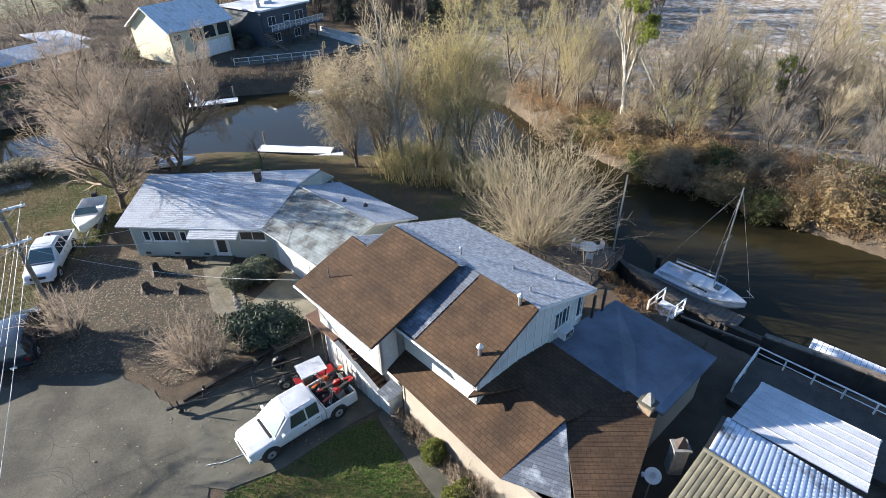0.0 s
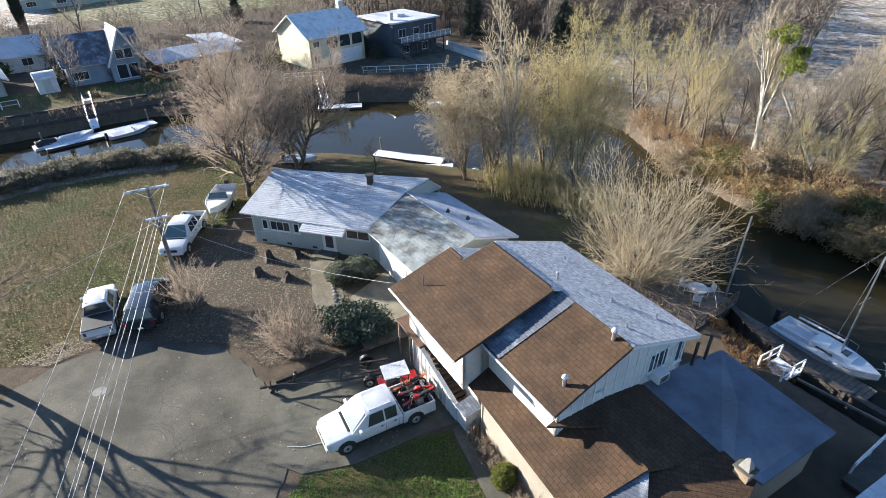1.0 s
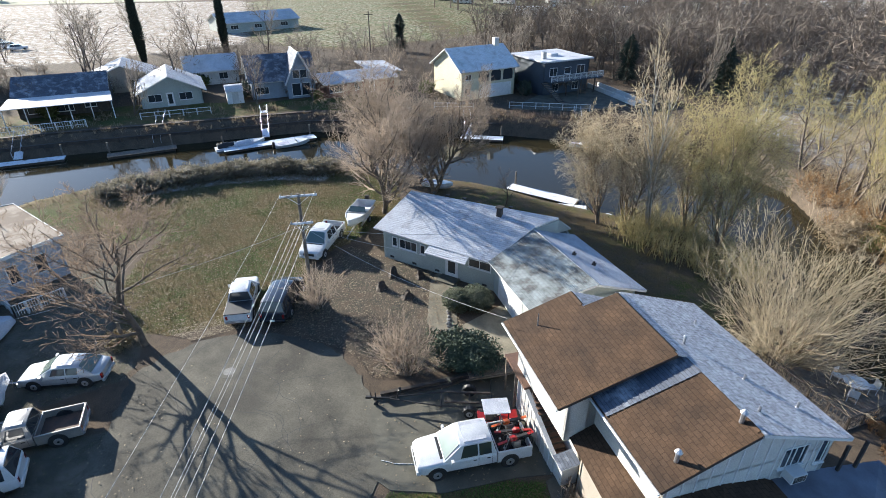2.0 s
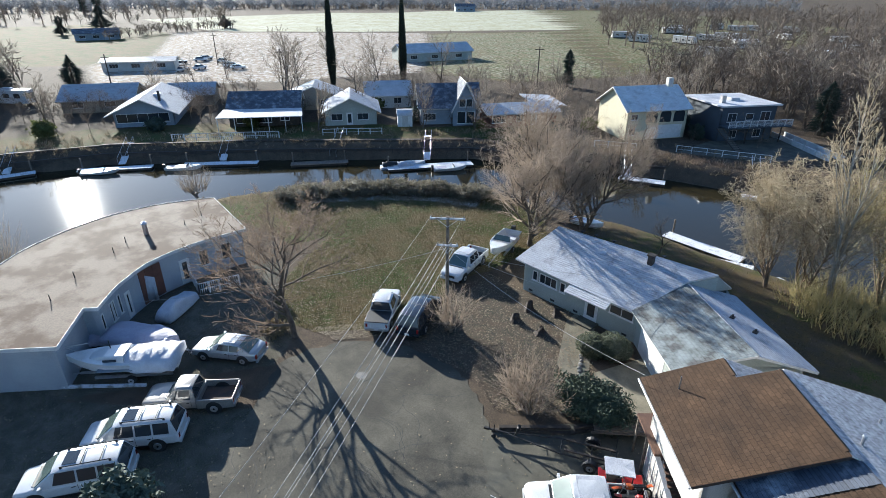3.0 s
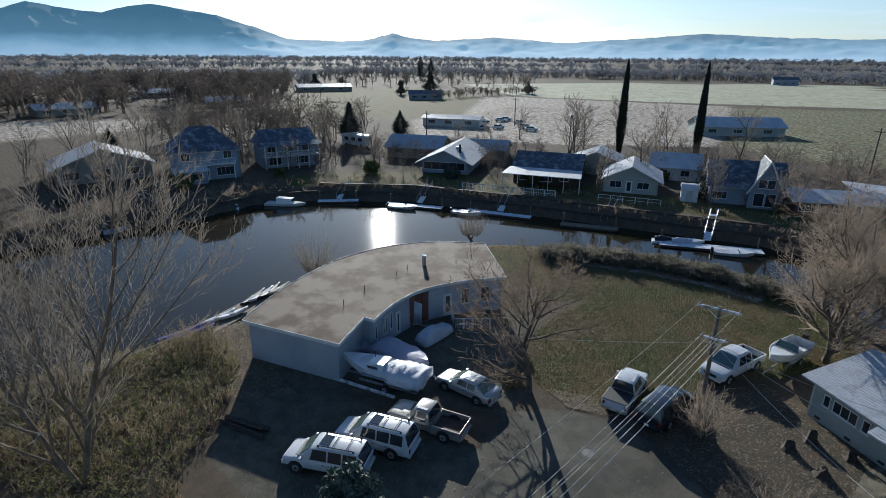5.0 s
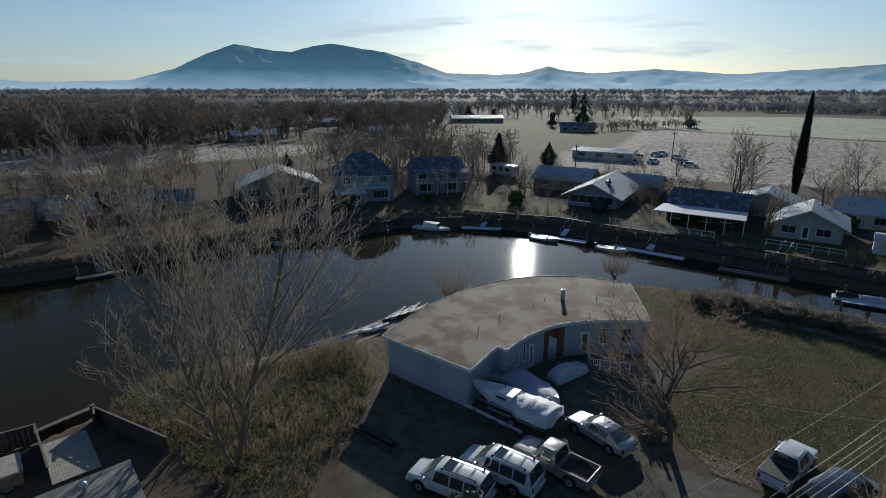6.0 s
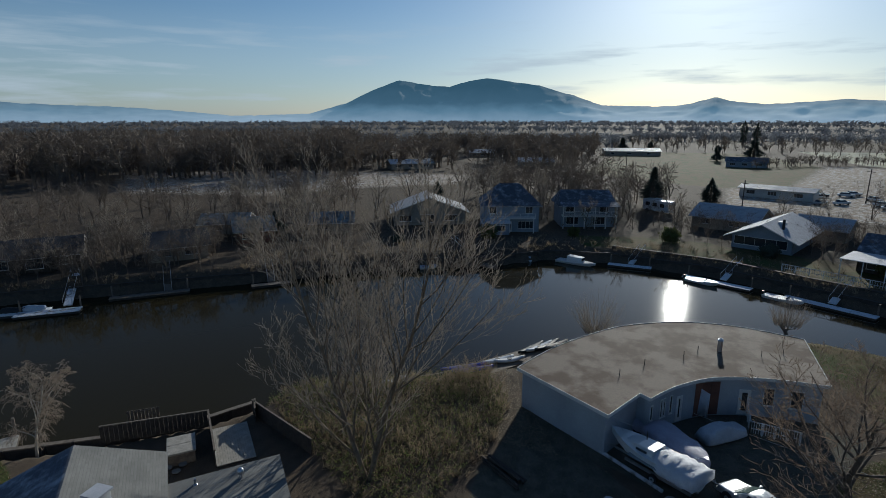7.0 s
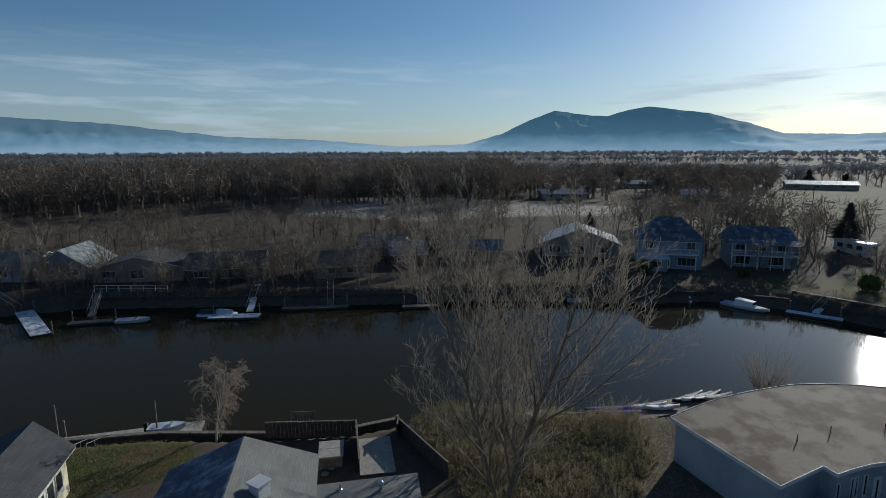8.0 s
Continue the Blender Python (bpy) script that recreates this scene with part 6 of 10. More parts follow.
for lbl, a_, b_, dp, ev, tp, wl_, rf, rd, wn_ in (
        ("low white house with a frosted roof among bare trees", (-40.0, -119.0), (-43.6, -113.0), 9, 2.9, 4.8, "stucco", "shingle_grey", "x", [(0.2, 0.9, 1.6, 1.2, 2)]),
        ("grey house with a steep frosted gable facing the water", (-44.6, -113.2), (-50.1, -106.4), 10, 2.7, 5.6, "grey_blue", "shingle_rime", "y", [(0.15, 0.9, 1.8, 1.2, 2), (0.6, 0.9, 1.8, 1.2, 2)]),
        ("tan bungalow with a low gable in the shade of trees", (-48.9, -102.6), (-58.5, -90.9), 9, 2.7, 4.7, "tan", "shingle_dark", "y", [(0.1, 0.9, 2.4, 1.2, 3), (0.42, 0.6, 2.2, 1.6, 2), (0.75, 0.9, 2.0, 1.2, 2)]),
        ("dark bungalow with pale trim behind a seawall", (-57.5, -88.5), (-66.4, -79.4), 9, 2.7, 4.6, "wood_dark", "shingle_dark", "x", [(0.1, 0.9, 2.4, 1.2, 3), (0.45, 0.6, 2.2, 1.6, 2), (0.78, 0.9, 1.8, 1.2, 2)]),
        ("brown cottage half hidden by bare trees", (-71.4, -71.1), (-77.8, -64.7), 9, 2.6, 4.4, "tan", "shingle_dark", "x", [(0.15, 0.9, 2.0, 1.2, 2), (0.6, 0.9, 2.0, 1.2, 2)]),
        ("cottage with a dull frosted roof behind bare trees", (-87.3, -66.1), (-91.7, -60.9), 9, 2.6, 4.4, "redwood", "shingle_rime", "x", [(0.15, 0.9, 2.0, 1.2, 2)]),
        ("cottage with a frost-covered shed roof", (-99.5, -57.8), (-103.0, -50.0), 8, 2.5, 4.0, "tan", "shingle_rime", "x", [(0.2, 0.9, 2.0, 1.2, 2)]),
        ("low tan house with a reddish frosted roof", (-92.8, -78.8), (-96.5, -70.7), 8, 2.4, 3.8, "tan", "shingle_rime", "x", [(0.3, 0.9, 2.0, 1.2, 2)])):
    far_house(lbl, a_, b_, dp, ev, tp, wl_, rf, rd, 0.6, wn_)
for lbl, a_, b_, dp, ev, tp, wl_, rf in (
        ("long pale green farmhouse in the fields with a frosted roof", (-146.4, 117.2), (-137.6, 140.3), 12, 3.0, 5.2, "sage", "roof_white"),
        ("white mobile home among parked junk on the frosty scrub", (-187.9, 39.7), (-178.0, 56.4), 6, 2.8, 3.6, "white", "roof_white"),
        ("blue-grey barn beyond the pale field", (-402, 394), (-391, 409), 12, 4.5, 6.8, "grey_blue", "shingle_slate"),
        ("long low white building by the golf ground", (-372, 0), (-376, 34), 14, 3.0, 4.6, "tan", "roof_white"),
        ("blue-roofed shed in the pale meadow", (-300, 57), (-296, 74), 9, 3.0, 4.8, "grey_blue", "shingle_slate"),
        ("low frosted house among far trees", (-240, -95), (-252, -78), 10, 2.8, 4.4, "tan", "roof_white"),
        ("long white-roofed house among park trees", (-334, -80), (-341, -64), 12, 2.8, 4.4, "tan", "roof_white"),
        ("white-roofed house between bare trees", (-372, -64), (-375, -50), 12, 2.8, 4.4, "tan", "roof_white"),
        ("low house with a white roof behind the park", (-381, -50), (-383, -40), 12, 2.8, 4.6, "grey_blue", "roof_white"),
        ("low frosted house in the woods", (-270, -40), (-274, -24), 10, 2.8, 4.4, "tan", "roof_white")):
    far_house(lbl, a_, b_, dp, ev, tp, wl_, rf, "x", 0.6, [(0.1, 0.9, 2.4, 1.2, 3), (0.4, 0.9, 2.4, 1.2, 3), (0.75, 0.9, 2.4, 1.2, 3)], group="houses in the fields")
# sheds, trailers and vans of the far camp to the north
rng = random.Random(12)
for k in range(34):
    x, y = rng.uniform(-150, 20), rng.uniform(205, 360)
    if y < 215 - 0.4 * x * 0.2 and x > -20:
        continue
    t_ = thing("caravan", "pale caravan parked in a far trailer park among trees", "caravan", (x, y, 0), rng.uniform(-40, 60), "trailers of the far park")
    L_, H_ = rng.uniform(6, 13), rng.uniform(2.5, 3.2)
    part("body", box(-L_ / 2, L_ / 2, -1.4, 1.4, 0.4, H_, 0.12), "white", t_)
    part("roof", box(-L_ / 2 - 0.1, L_ / 2 + 0.1, -1.5, 1.5, H_, H_ + 0.12, 0.03), "roof_white", t_)
    mw = wall_frame((-L_ / 2, -1.4), (L_ / 2, -1.4))
    for s in (0.15, 0.45, 0.75):
        window(t_, mw, L_ * s, 1.3, 1.1, 0.8, 1, sill=False)
    part("skirt", box(-L_ / 2 + 0.3, L_ / 2 - 0.3, -1.2, 1.2, 0.0, 0.4), "black", t_)
rv = thing("motorhome", "white motorhome parked beside a waterside house", "vehicle", (-148.0, 13.0, 0), 40)
part("body", box(-4.2, 4.2, -1.25, 1.25, 0.5, 3.2, 0.15), "carwhite", rv)
part("roof_box", box(-1.5, 0.5, -0.6, 0.6, 3.2, 3.5, 0.08), "roof_white", rv)
part("windscreen", box(4.17, 4.22, -1.0, 1.0, 1.5, 2.6), "windscreen", rv)
for x in (-2.6, 2.6):
    for y in (-1.15, 1.15):
        part("wheel", rod((x, y - 0.14, 0.45), (x, y + 0.14, 0.45), 0.45, 16), "tyre", rv)
for s in (-3.2, -0.8, 1.6):
    part("pane", box(s, s + 1.4, -1.27, -1.24, 1.6, 2.5), "glass", rv)
shed = thing("garden_shed", "small white garden shed with an arched roof", "shed", (-78.6, 61.2, 0), 54)
part("body", box(-1.3, 1.3, -1.2, 1.2, 0, 2.0), "trim", shed)
part("roof", loft([[(x, 1.5 * math.cos(q), 2.0 + 0.9 * math.sin(q)) for q in np.linspace(0, math.pi, 9)] for x in (-1.4, 1.4)]), "roof_white", shed)
part("door", box(-0.5, 0.5, -1.24, -1.2, 0.1, 1.9), "white", shed)

# ---- seawalls, docks and gangways ----
def seawall(name, line, z0, z1, label, plank=2.4, thick=0.25, material="seawall", cap="wood"):
    w = thing(name, label, "seawall", kind="structure")
    for (x0, y0), (x1, y1) in zip(line, line[1:]):
        d = math.hypot(x1 - x0, y1 - y0)
        n = max(1, round(d / plank))
        m = wall_frame((x0, y0), (x1, y1))
        for k in range(n):
            a, b = d * k / n, d * (k + 1) / n
            bm = box(a + 0.02, b - 0.02, 0, thick, z0, z1)
            bm.transform(m)
            part("panel", bm, material, w)
            bm = box(a - 0.09, a + 0.09, -0.14, 0.02, z0, z1 + 0.12)
            bm.transform(m)
            part("wall_post", bm, "wood_dark", w)
        bm = box(0, d, -0.08, thick + 0.1, z1, z1 + 0.1)
        bm.transform(m)
        part("cap", bm, cap, w)
    return w


def ahead(line, by):
    """The line moved to its left."""
    out = []
    for i, (x, y) in enumerate(line):
        a, b = Vector(line[max(0, i - 1)]), Vector(line[min(len(line) - 1, i + 1)])
        d = (b - a).normalized()
        out.append((x - d.y * by, y + d.x * by))
    return out


FAR_ORDER = [(-42.0, -98.0), (-57, -76), (-72, -54), (-81, -43), (-88.5, -31), (-93, -20), (-101, -9.5), (-102, 1), (-96.5, 17), (-83, 35), (-74, 45), (-61, 60), (-41, 70), (-35, 73), (-20.5, 76)]
seawall("seawall_far", ahead(FAR_ORDER, 0.9)[:14], -2.6, -0.75, "dark timber bulkhead along the far bank", cap="wood_dark")
seawall("seawall_terrace", ahead(FAR_ORDER, 3.0)[7:12], -0.9, 0.15, "upper retaining wall of the far gardens", cap="wood_dark")
seawall("seawall_east", [(15.4, 22.6), (11.6, 25.9), (9.4, 29.4), (7.9, 33.2)][::-1], -2.6, -0.35, "timber seawall under the dock", cap="wood_dark")
seawall("seawall_southeast", [(21.9, 18.4), (15.4, 22.6)][::-1], -2.6, 0.0, "timber seawall along the boat channel")
seawall("seawall_north", [(-31.5, 50.4), (-25.5, 51.0), (-17, 50.2), (-11.5, 50.4)][::-1], -2.6, -1.75, "low timber bank wall")
seawall("seawall_south", [(-20.1, -49.9), (-25.6, -43.6), (-28.3, -39.2), (-30.3, -35.9), (-34.7, -30.4), (-37.9, -28.2)], -2.6, -0.3, "dark seawall before the garden decks")


def dock(a, b, wide, label, material="dock_white", z=-1.85, gang=None, group="floating docks", boards=True, posts=True):
    a, b = Vector(a), Vector(b)
    d = b - a
    n = d.length
    t = thing("dock", label, "dock", (a.x, a.y, 0), math.degrees(math.atan2(d.y, d.x)), group)
    part("float", box(0.05, n - 0.05, -wide / 2 + 0.05, wide / 2 - 0.05, WATER_Z - 0.2, z - 0.06), "wood_dark", t)
    k, s = 0, 0.0
    step = 0.3 if n < 15 else 0.45
    me = None
    while s < n - 0.05:
        if me is None:
            bm = box(0.0, step - 0.025, -wide / 2, wide / 2, z - 0.06, z)
            ob = part("board", bm, material, t)
            me = ob.data
        else:
            ob = new("board", me)
            ob.parent = t
        ob.location.x = s
        s += step
    if posts:
        for x in (0.3, n - 0.3):
            part("dock_post", rod((x, wide / 2 + 0.14, WATER_Z - 0.9), (x, wide / 2 + 0.14, z + 1.5), 0.11, 8), "wood", t)
    if gang:
        p, q, w = Vector((*gang[0], gang[2] if len(gang) > 2 else 0.15)), Vector((*gang[1], z + 0.05)), 1.0
        g = thing("gangway", "sloping frosted gangway down to a floating dock", "gangway", tuple(p), math.degrees(math.atan2(q.y - p.y, q.x - p.x)), "gangways")
        run = math.hypot(q.x - p.x, q.y - p.y)
        drop = q.z - p.z
        part("deck", slab([(0, -w / 2, 0), (run, -w / 2, drop), (run, w / 2, drop), (0, w / 2, 0)], 0.1), material, g)
        for sg in (-1, 1):
            r_ = part("handrail", rod((0, sg * w / 2, 0.9), (run, sg * w / 2, drop + 0.9), 0.03, 6), "alu", g)
            for s in (0.0, 0.33, 0.66, 1.0):
                part("post", rod((run * s, sg * w / 2, drop * s), (run * s, sg * w / 2, drop * s + 0.9), 0.025, 6), "alu", r_)
    return t


FROSTY = "floating dock of boards white with frost"
for a_, b_, w_, g_ in (((-99.8, 0.8), (-98.8, 7.8), 1.6, ((-104.4, 6.6), (-100.4, 4.6))), ((-95.4, 12.6), (-90.2, 21.3), 1.6, ((-98.7, 21.2), (-94.2, 18.2))),
                       ((-88.0, 25.1), (-81.3, 33.9), 1.6, ((-89.6, 33.2), (-85.8, 30.3))), ((-65.3, 46.6), (-58.6, 57.8), 2.0, ((-69.9, 59.1), (-64.4, 53.8))),
                       ((-39.4, 68.4), (-33.6, 70.7), 1.8, ((-41.6, 74.2), (-38.8, 69.6)))):
    dock(a_, b_, w_, FROSTY, "dock_white", gang=g_)
dock((-77.0, 37.1), (-72.3, 44.2), 1.8, "bare weathered timber dock on piles", "wood", gang=((-81.4, 49.4), (-75.6, 43.8)))
dock((-25.7, 75.0), (-20.7, 76.5), 1.5, "dark timber dock below a terrace", "wood", gang=((-26.6, 83.2), (-24.0, 76.9)))
dock((-37.8, -101.2), (-34.0, -86.0), 2.4, "frosted dock reaching out into the lagoon", "wood_frost", gang=((-36.0, -106.0), (-37.2, -101.5)))
dock((-51.2, -73.5), (-55.6, -67.4), 2.0, "dock with jet skis, dusted with frost", "wood_frost", gang=((-63.4, -77.0), (-56.0, -70.2)))
dock((-60.1, -67.5), (-66.6, -59.3), 1.4, "long dark dock with a box on it", "wood", gang=((-70.5, -66.8), (-65.3, -62.0)))
dock((-38.4, -88.3), (-43.0, -84.0), 1.6, "small dock with a skiff", "wood", gang=((-45.7, -94.1), (-41.6, -88.4)))
dock((-70.9, -51.7), (-74.4, -47.2), 1.4, "small dark dock under the bank", "wood", gang=((-77.5, -53.0), (-73.5, -49.9)))
dock((-94.8, -22.3), (-91.7, -18.0), 1.6, "small dock with a long ramp", "wood", gang=((-100.8, -27.8), (-93.8, -21.4)))
# docks on this side
dock((9.0, 32.6), (15.7, 26.0), 1.9, "dark damp timber dock beside a moored sailing boat", "wood", posts=False)
dock((19.4, 23.95), (26.0, 18.2), 1.7, "floating dock thick with white frost", "dock_white", posts=False)
dock((-25.4, 54.3), (-17.0, 53.7), 1.8, "narrow floating dock thick with frost", "dock_white")
dock((-18.2, 49.5), (-15.2, 50.4), 1.5, "broken dock section lying on the bank, white with frost", "dock_white", z=-0.9, posts=False)
dock((-13.2, 50.6), (-11.2, 50.1), 1.1, "loose dock section white with frost", "dock_white", z=-1.2, posts=False)
dock((-21.3, -52.2), (-29.9, -44.2), 2.6, "pale concrete dock beside a lawn", "dock_plain", gang=((-20.3, -45.3), (-23.6, -48.7), -0.1))
dock((-51.5, -12.9), (-60.4, -5.4), 2.7, "weathered dock with kayaks and canoes", "wood", posts=False)
dock((-46.9, -20.2), (-48.9, -18.6), 1.3, "small frosted landing stage", "wood_frost", posts=False)

fence_far = thing("fence", "white pipe railing along a far terrace", "fence", (0, 0, 0))
railing(fence_far, (-94.6, 26.2), (-85.0, 39.8), 0.2, 1.1, 1.8, pales=0.3)
for p_, q_, lb in (((-82.0, 46.2), (-76.0, 54.0), "thin rail along the far gardens"), ((-47.0, 73.5), (-41.5, 76.4), "white fence before the cream house"), ((-36.8, 80.0), (-25.0, 84.6), "pale rail round a patio"),
                   ((-46, -96), (-52.5, -86), "pale rail over the bank")):
    f_ = thing("fence", lb, "fence")
    railing(f_, p_, q_, 0.1, 1.0, 2.0)
terrace = [(-36.6, 79.6), (-25.2, 84.2), (-20.5, 92.0), (-29.5, 100.5), (-36.0, 90.0)]
sheet("patio_far", terrace, 0.12, "concrete", "grey paved terrace before the dark blue house")
for k, (a_, b_) in enumerate((((-30.5, 101.5), (-19.5, 91.5)), ((-29.0, 103.0), (-18.0, 93.0)))):
    f_ = thing("fence", "low white wall beside a terrace", "fence")
    fm_ = wall_frame(a_, b_)
    n_ = Vector((b_[0] - a_[0], b_[1] - a_[1])).length
    for s in range(5):
        g = box(n_ * s / 5, n_ * (s + 0.94) / 5, 0, 0.2, 0, 0.8)
        g.transform(fm_)
        part("panel", g, "trim", f_)

# the terrace with white rails by the tile-roofed house
deck_b = thing("deck", "dark roofed terrace edged with a white rail above the channel", "deck", (15, 17, 0), -43)
part("platform", box(-3.3, 5.2, -2.2, 1.9, 0.25, 0.4), "seawall", deck_b)
part("skirt", box(-3.2, 5.1, -2.1, 1.8, -2.4, 0.25), "wood_dark", deck_b)
railing(deck_b, (-3.25, 1.85), (5.15, 1.85), 0.4, 0.75, 1.4)
railing(deck_b, (-3.25, -1.6), (-3.25, 1.85), 0.4, 0.75, 1.4)
# stairs and handrails to the dock behind the brown-roofed house
stair = thing("dock_steps", "white-railed steps and landing down to a dock", "stairs", (10.4, 25.2, 0), 42)
part("landing", box(-1.0, 0.9, -0.7, 0.7, -0.35, -0.2), "wood_frost", stair)
for k in range(5):
    part("tread", box(0.9 + k * 0.3, 1.2 + k * 0.3, -0.6, 0.6, -0.55 - k * 0.22, -0.5 - k * 0.22), "wood_frost", stair)
railing(stair, (-1.0, -0.7), (0.9, -0.7), -0.2, 0.95, 1.0)
railing(stair, (-1.0, 0.7), (0.9, 0.7), -0.2, 0.95, 1.0)
for x, y in ((-0.9, -0.6), (-0.9, 0.6), (0.8, -0.6), (0.8, 0.6)):
    part("leg", box(x - 0.06, x + 0.06, y - 0.06, y + 0.06, -2.4, -0.35), "wood_dark", stair)
ret = thing("garden_edging", "long frosted timber edging above the bank", "edging", (0, 0, 0))
part("beam", rod((11.04, 24.32, 0.08), (14.74, 21.76, 0.08), 0.09, 4), "wood", ret)
deck_a = thing("deck", "grey garden deck with a dark rail beside the channel", "deck", (5.2, 31.0, 0), -40)
for k in range(16):
    part("board", box(-3.0, 3.0, -2.4 + k * 0.3, -2.13 + k * 0.3, 0.02, 0.1), "wood", deck_a)
part("joist", box(-2.9, 2.9, -2.3, 2.3, -0.9, 0.02), "wood_dark", deck_a)
railing(deck_a, (3.0, -2.4), (3.0, 2.3), 0.1, 0.95, 1.2, "wood_dark", pales=0.2)
railing(deck_a, (-3.0, -2.4), (3.0, -2.4), 0.1, 0.95, 1.2, "wood_dark", pales=0.2)
tub = thing("table", "round white garden table with chairs pushed in", "table", (6.5, 31.0, 0.1))
part("tabletop", rod((0, 0, 0.68), (0, 0, 0.73), 0.65, 20), "trim", tub)
part("pedestal", rod((0, 0, 0), (0, 0, 0.68), 0.12, 10, 0.06), "trim", tub)
for k in range(3):
    q = k * 2.1 + 0.4
    ch = thing("garden_chair", "white plastic garden chair beside a round table", "chair", (6.5 + 0.95 * math.cos(q), 31.0 + 0.95 * math.sin(q), 0.1), math.degrees(q), "garden chairs")
    part("seat", box(-0.25, 0.25, -0.25, 0.25, 0.4, 0.44, 0.01), "trim", ch)
    part("backrest", box(0.22, 0.27, -0.24, 0.24, 0.44, 0.9, 0.01), "trim", ch)
    for x in (-0.22, 0.22):
        for y in (-0.22, 0.22):
            part("leg", rod((x, y, 0), (x, y, 0.4), 0.02, 6), "trim", ch)
for x, y, z0, z1, r_ in ((8.95, 32.9, -2.8, 5.5, 0.08), ):
    tagged(finish("mooring_pole", rod((x, y, z0), (x, y + 0.1, z1), r_, 8, r_ * 0.7), "alu"), "tall pale mooring pole at the end of a dock", "pole")

# garden decks and fences in the south
gd_ = thing("garden_fence", "weathered board fence round a waterside garden", "fence", (0, 0, 0))
for p_, q_, hh in (((-29.4, -35.0), (-33.5, -29.0), 1.3), ((-33.5, -29.0), (-29.2, -25.0), 1.35), ((-36.0, -26.9), (-32.4, -19.6), 1.2), ((-36.2, -26.8), (-34.9, -25.9), 1.2)):
    m_ = wall_frame(p_, q_)
    n_ = math.hypot(q_[0] - p_[0], q_[1] - p_[1])
    for s in range(int(n_ / 0.3)):
        b_ = box(s * 0.3, s * 0.3 + 0.285, 0, 0.04, 0, hh + 0.02 * (s % 3))
        b_.transform(m_)
        part("plank", b_, "wood_dark", gd_)
    b_ = box(0, n_, -0.04, 0.09, hh + 0.05, hh + 0.1)
    b_.transform(m_)
    part("rail", b_, "wood", gd_)
hut = thing("hot_tub", "square hot tub under a pale folded cover", "hot tub", (-29.85, -28.3, 0.0), 42)
part("body", box(-1.1, 1.1, -0.85, 0.85, 0, 0.82, 0.04), "wood", hut)
for x in (-1.16, 0.01):
    part("cover", box(x, x + 1.15, -0.92, 0.92, 0.82, 0.95, 0.04), "dock_plain", hut, "pale padded cover half")
rng = random.Random(6)
for k in range(7):
    st_ = thing("paving_stone", "round stepping stone in a garden", "stone", (-28.8 + rng.uniform(-1.2, 1.2), -27.9 + rng.uniform(-1.0, 1.0), 0.15), rng.uniform(0, 90), "stepping stones")
    part("slab", rod((0, 0, 0), (0, 0, 0.05), 0.28, 9), "stone", st_)
gate_ = thing("trellis", "leaning pale timber trellis at the water's edge", "trellis", (-33.6, -35.4, -0.9), 125)
for k in range(9):
    part("slat", box(-1.1 + k * 0.26, -0.90 + k * 0.26, -0.02, 0.02, -1.3, 1.3), "wood", gate_)
part("rail", box(-1.15, 1.2, -0.05, -0.02, 1.1, 1.2), "wood", gate_)
dk2 = thing("deck", "warm brown plank deck beside a board fence", "deck", (-32.0, -25.8, 0), 42.6)
for k in range(16):
    part("board", box(-2.5, 2.5, -1.25 + k * 0.16, -1.1 + k * 0.16, 0.1, 0.16), "dock_plain", dk2)
part("joist", box(-2.45, 2.45, -1.2, 1.25, -0.1, 0.1), "wood_dark", dk2)
for x, y, h_ in ((-21.9, -52.9, 2.6), (-26.9, -46.3, 2.6)):
    tagged(finish("mooring_pole", rod((x, y, -2.8), (x, y, h_ - 1.2), 0.08, 8), "wood"), "slim mooring post beside a pale dock", "pole", "mooring posts")

# ---- vehicles and boats ----
def ring_section(x, hw, z0, z1, r=0.12, tuck=0.0):
    """A rounded cross-section of a car body."""
    pts = []
    for sy, sz, a0 in ((1, -1, -90), (1, 1, 0), (-1, 1, 90), (-1, -1, 180)):
        cy, cz = sy * (hw - r - (tuck if sz > 0 else 0)), (z0 + r if sz < 0 else z1 - r)
        for k in range(4):
            q = radians(a0 + k * 30)
            pts.append((x, cy + r * math.cos(q), cz + r * math.sin(q)))
    return pts


def wheel(parent, x, y, r=0.38, w=0.25):
    sg = 1 if y > 0 else -1
    t = part("wheel", rod((x, y - w / 2, r), (x, y + w / 2, r), r, 20), "tyre", parent)
    part("rim", rod((x, y + sg * (w / 2 - 0.02), r), (x, y + sg * (w / 2 + 0.012), r), r * 0.64, 14, r * 0.56), "alu", t)
    part("hub", rod((x, y + sg * (w / 2), r), (x, y + sg * (w / 2 + 0.03), r), r * 0.16, 8), "black", t)


def quad(parent, name, pts, material, thick=0.012, out=None, label=""):
    """A thin panel set a hair proud of a body face."""
    p = [Vector(v) for v in pts]
    n = (p[1] - p[0]).cross(p[2] - p[0]).normalized()
    if out is not None and n.dot(Vector(out)) < 0:
        p.reverse()
        n = -n
    bm = bmesh.new()
    hi = [bm.verts.new(v + n * thick) for v in p]
    lo = [bm.verts.new(v - n * 0.01) for v in p]
    bm.faces.new(hi)
    for i in range(len(p)):
        j = (i + 1) % len(p)
        bm.faces.new((hi[j], hi[i], lo[i], lo[j]))
    return part(name, bm, material, parent, label)


def smooth_part(name, bm, material, parent, label="", angle=38):
    ob = part(name, bm, material, parent, label, True)
    ob.data.set_sharp_from_angle(angle=radians(angle))
    return ob


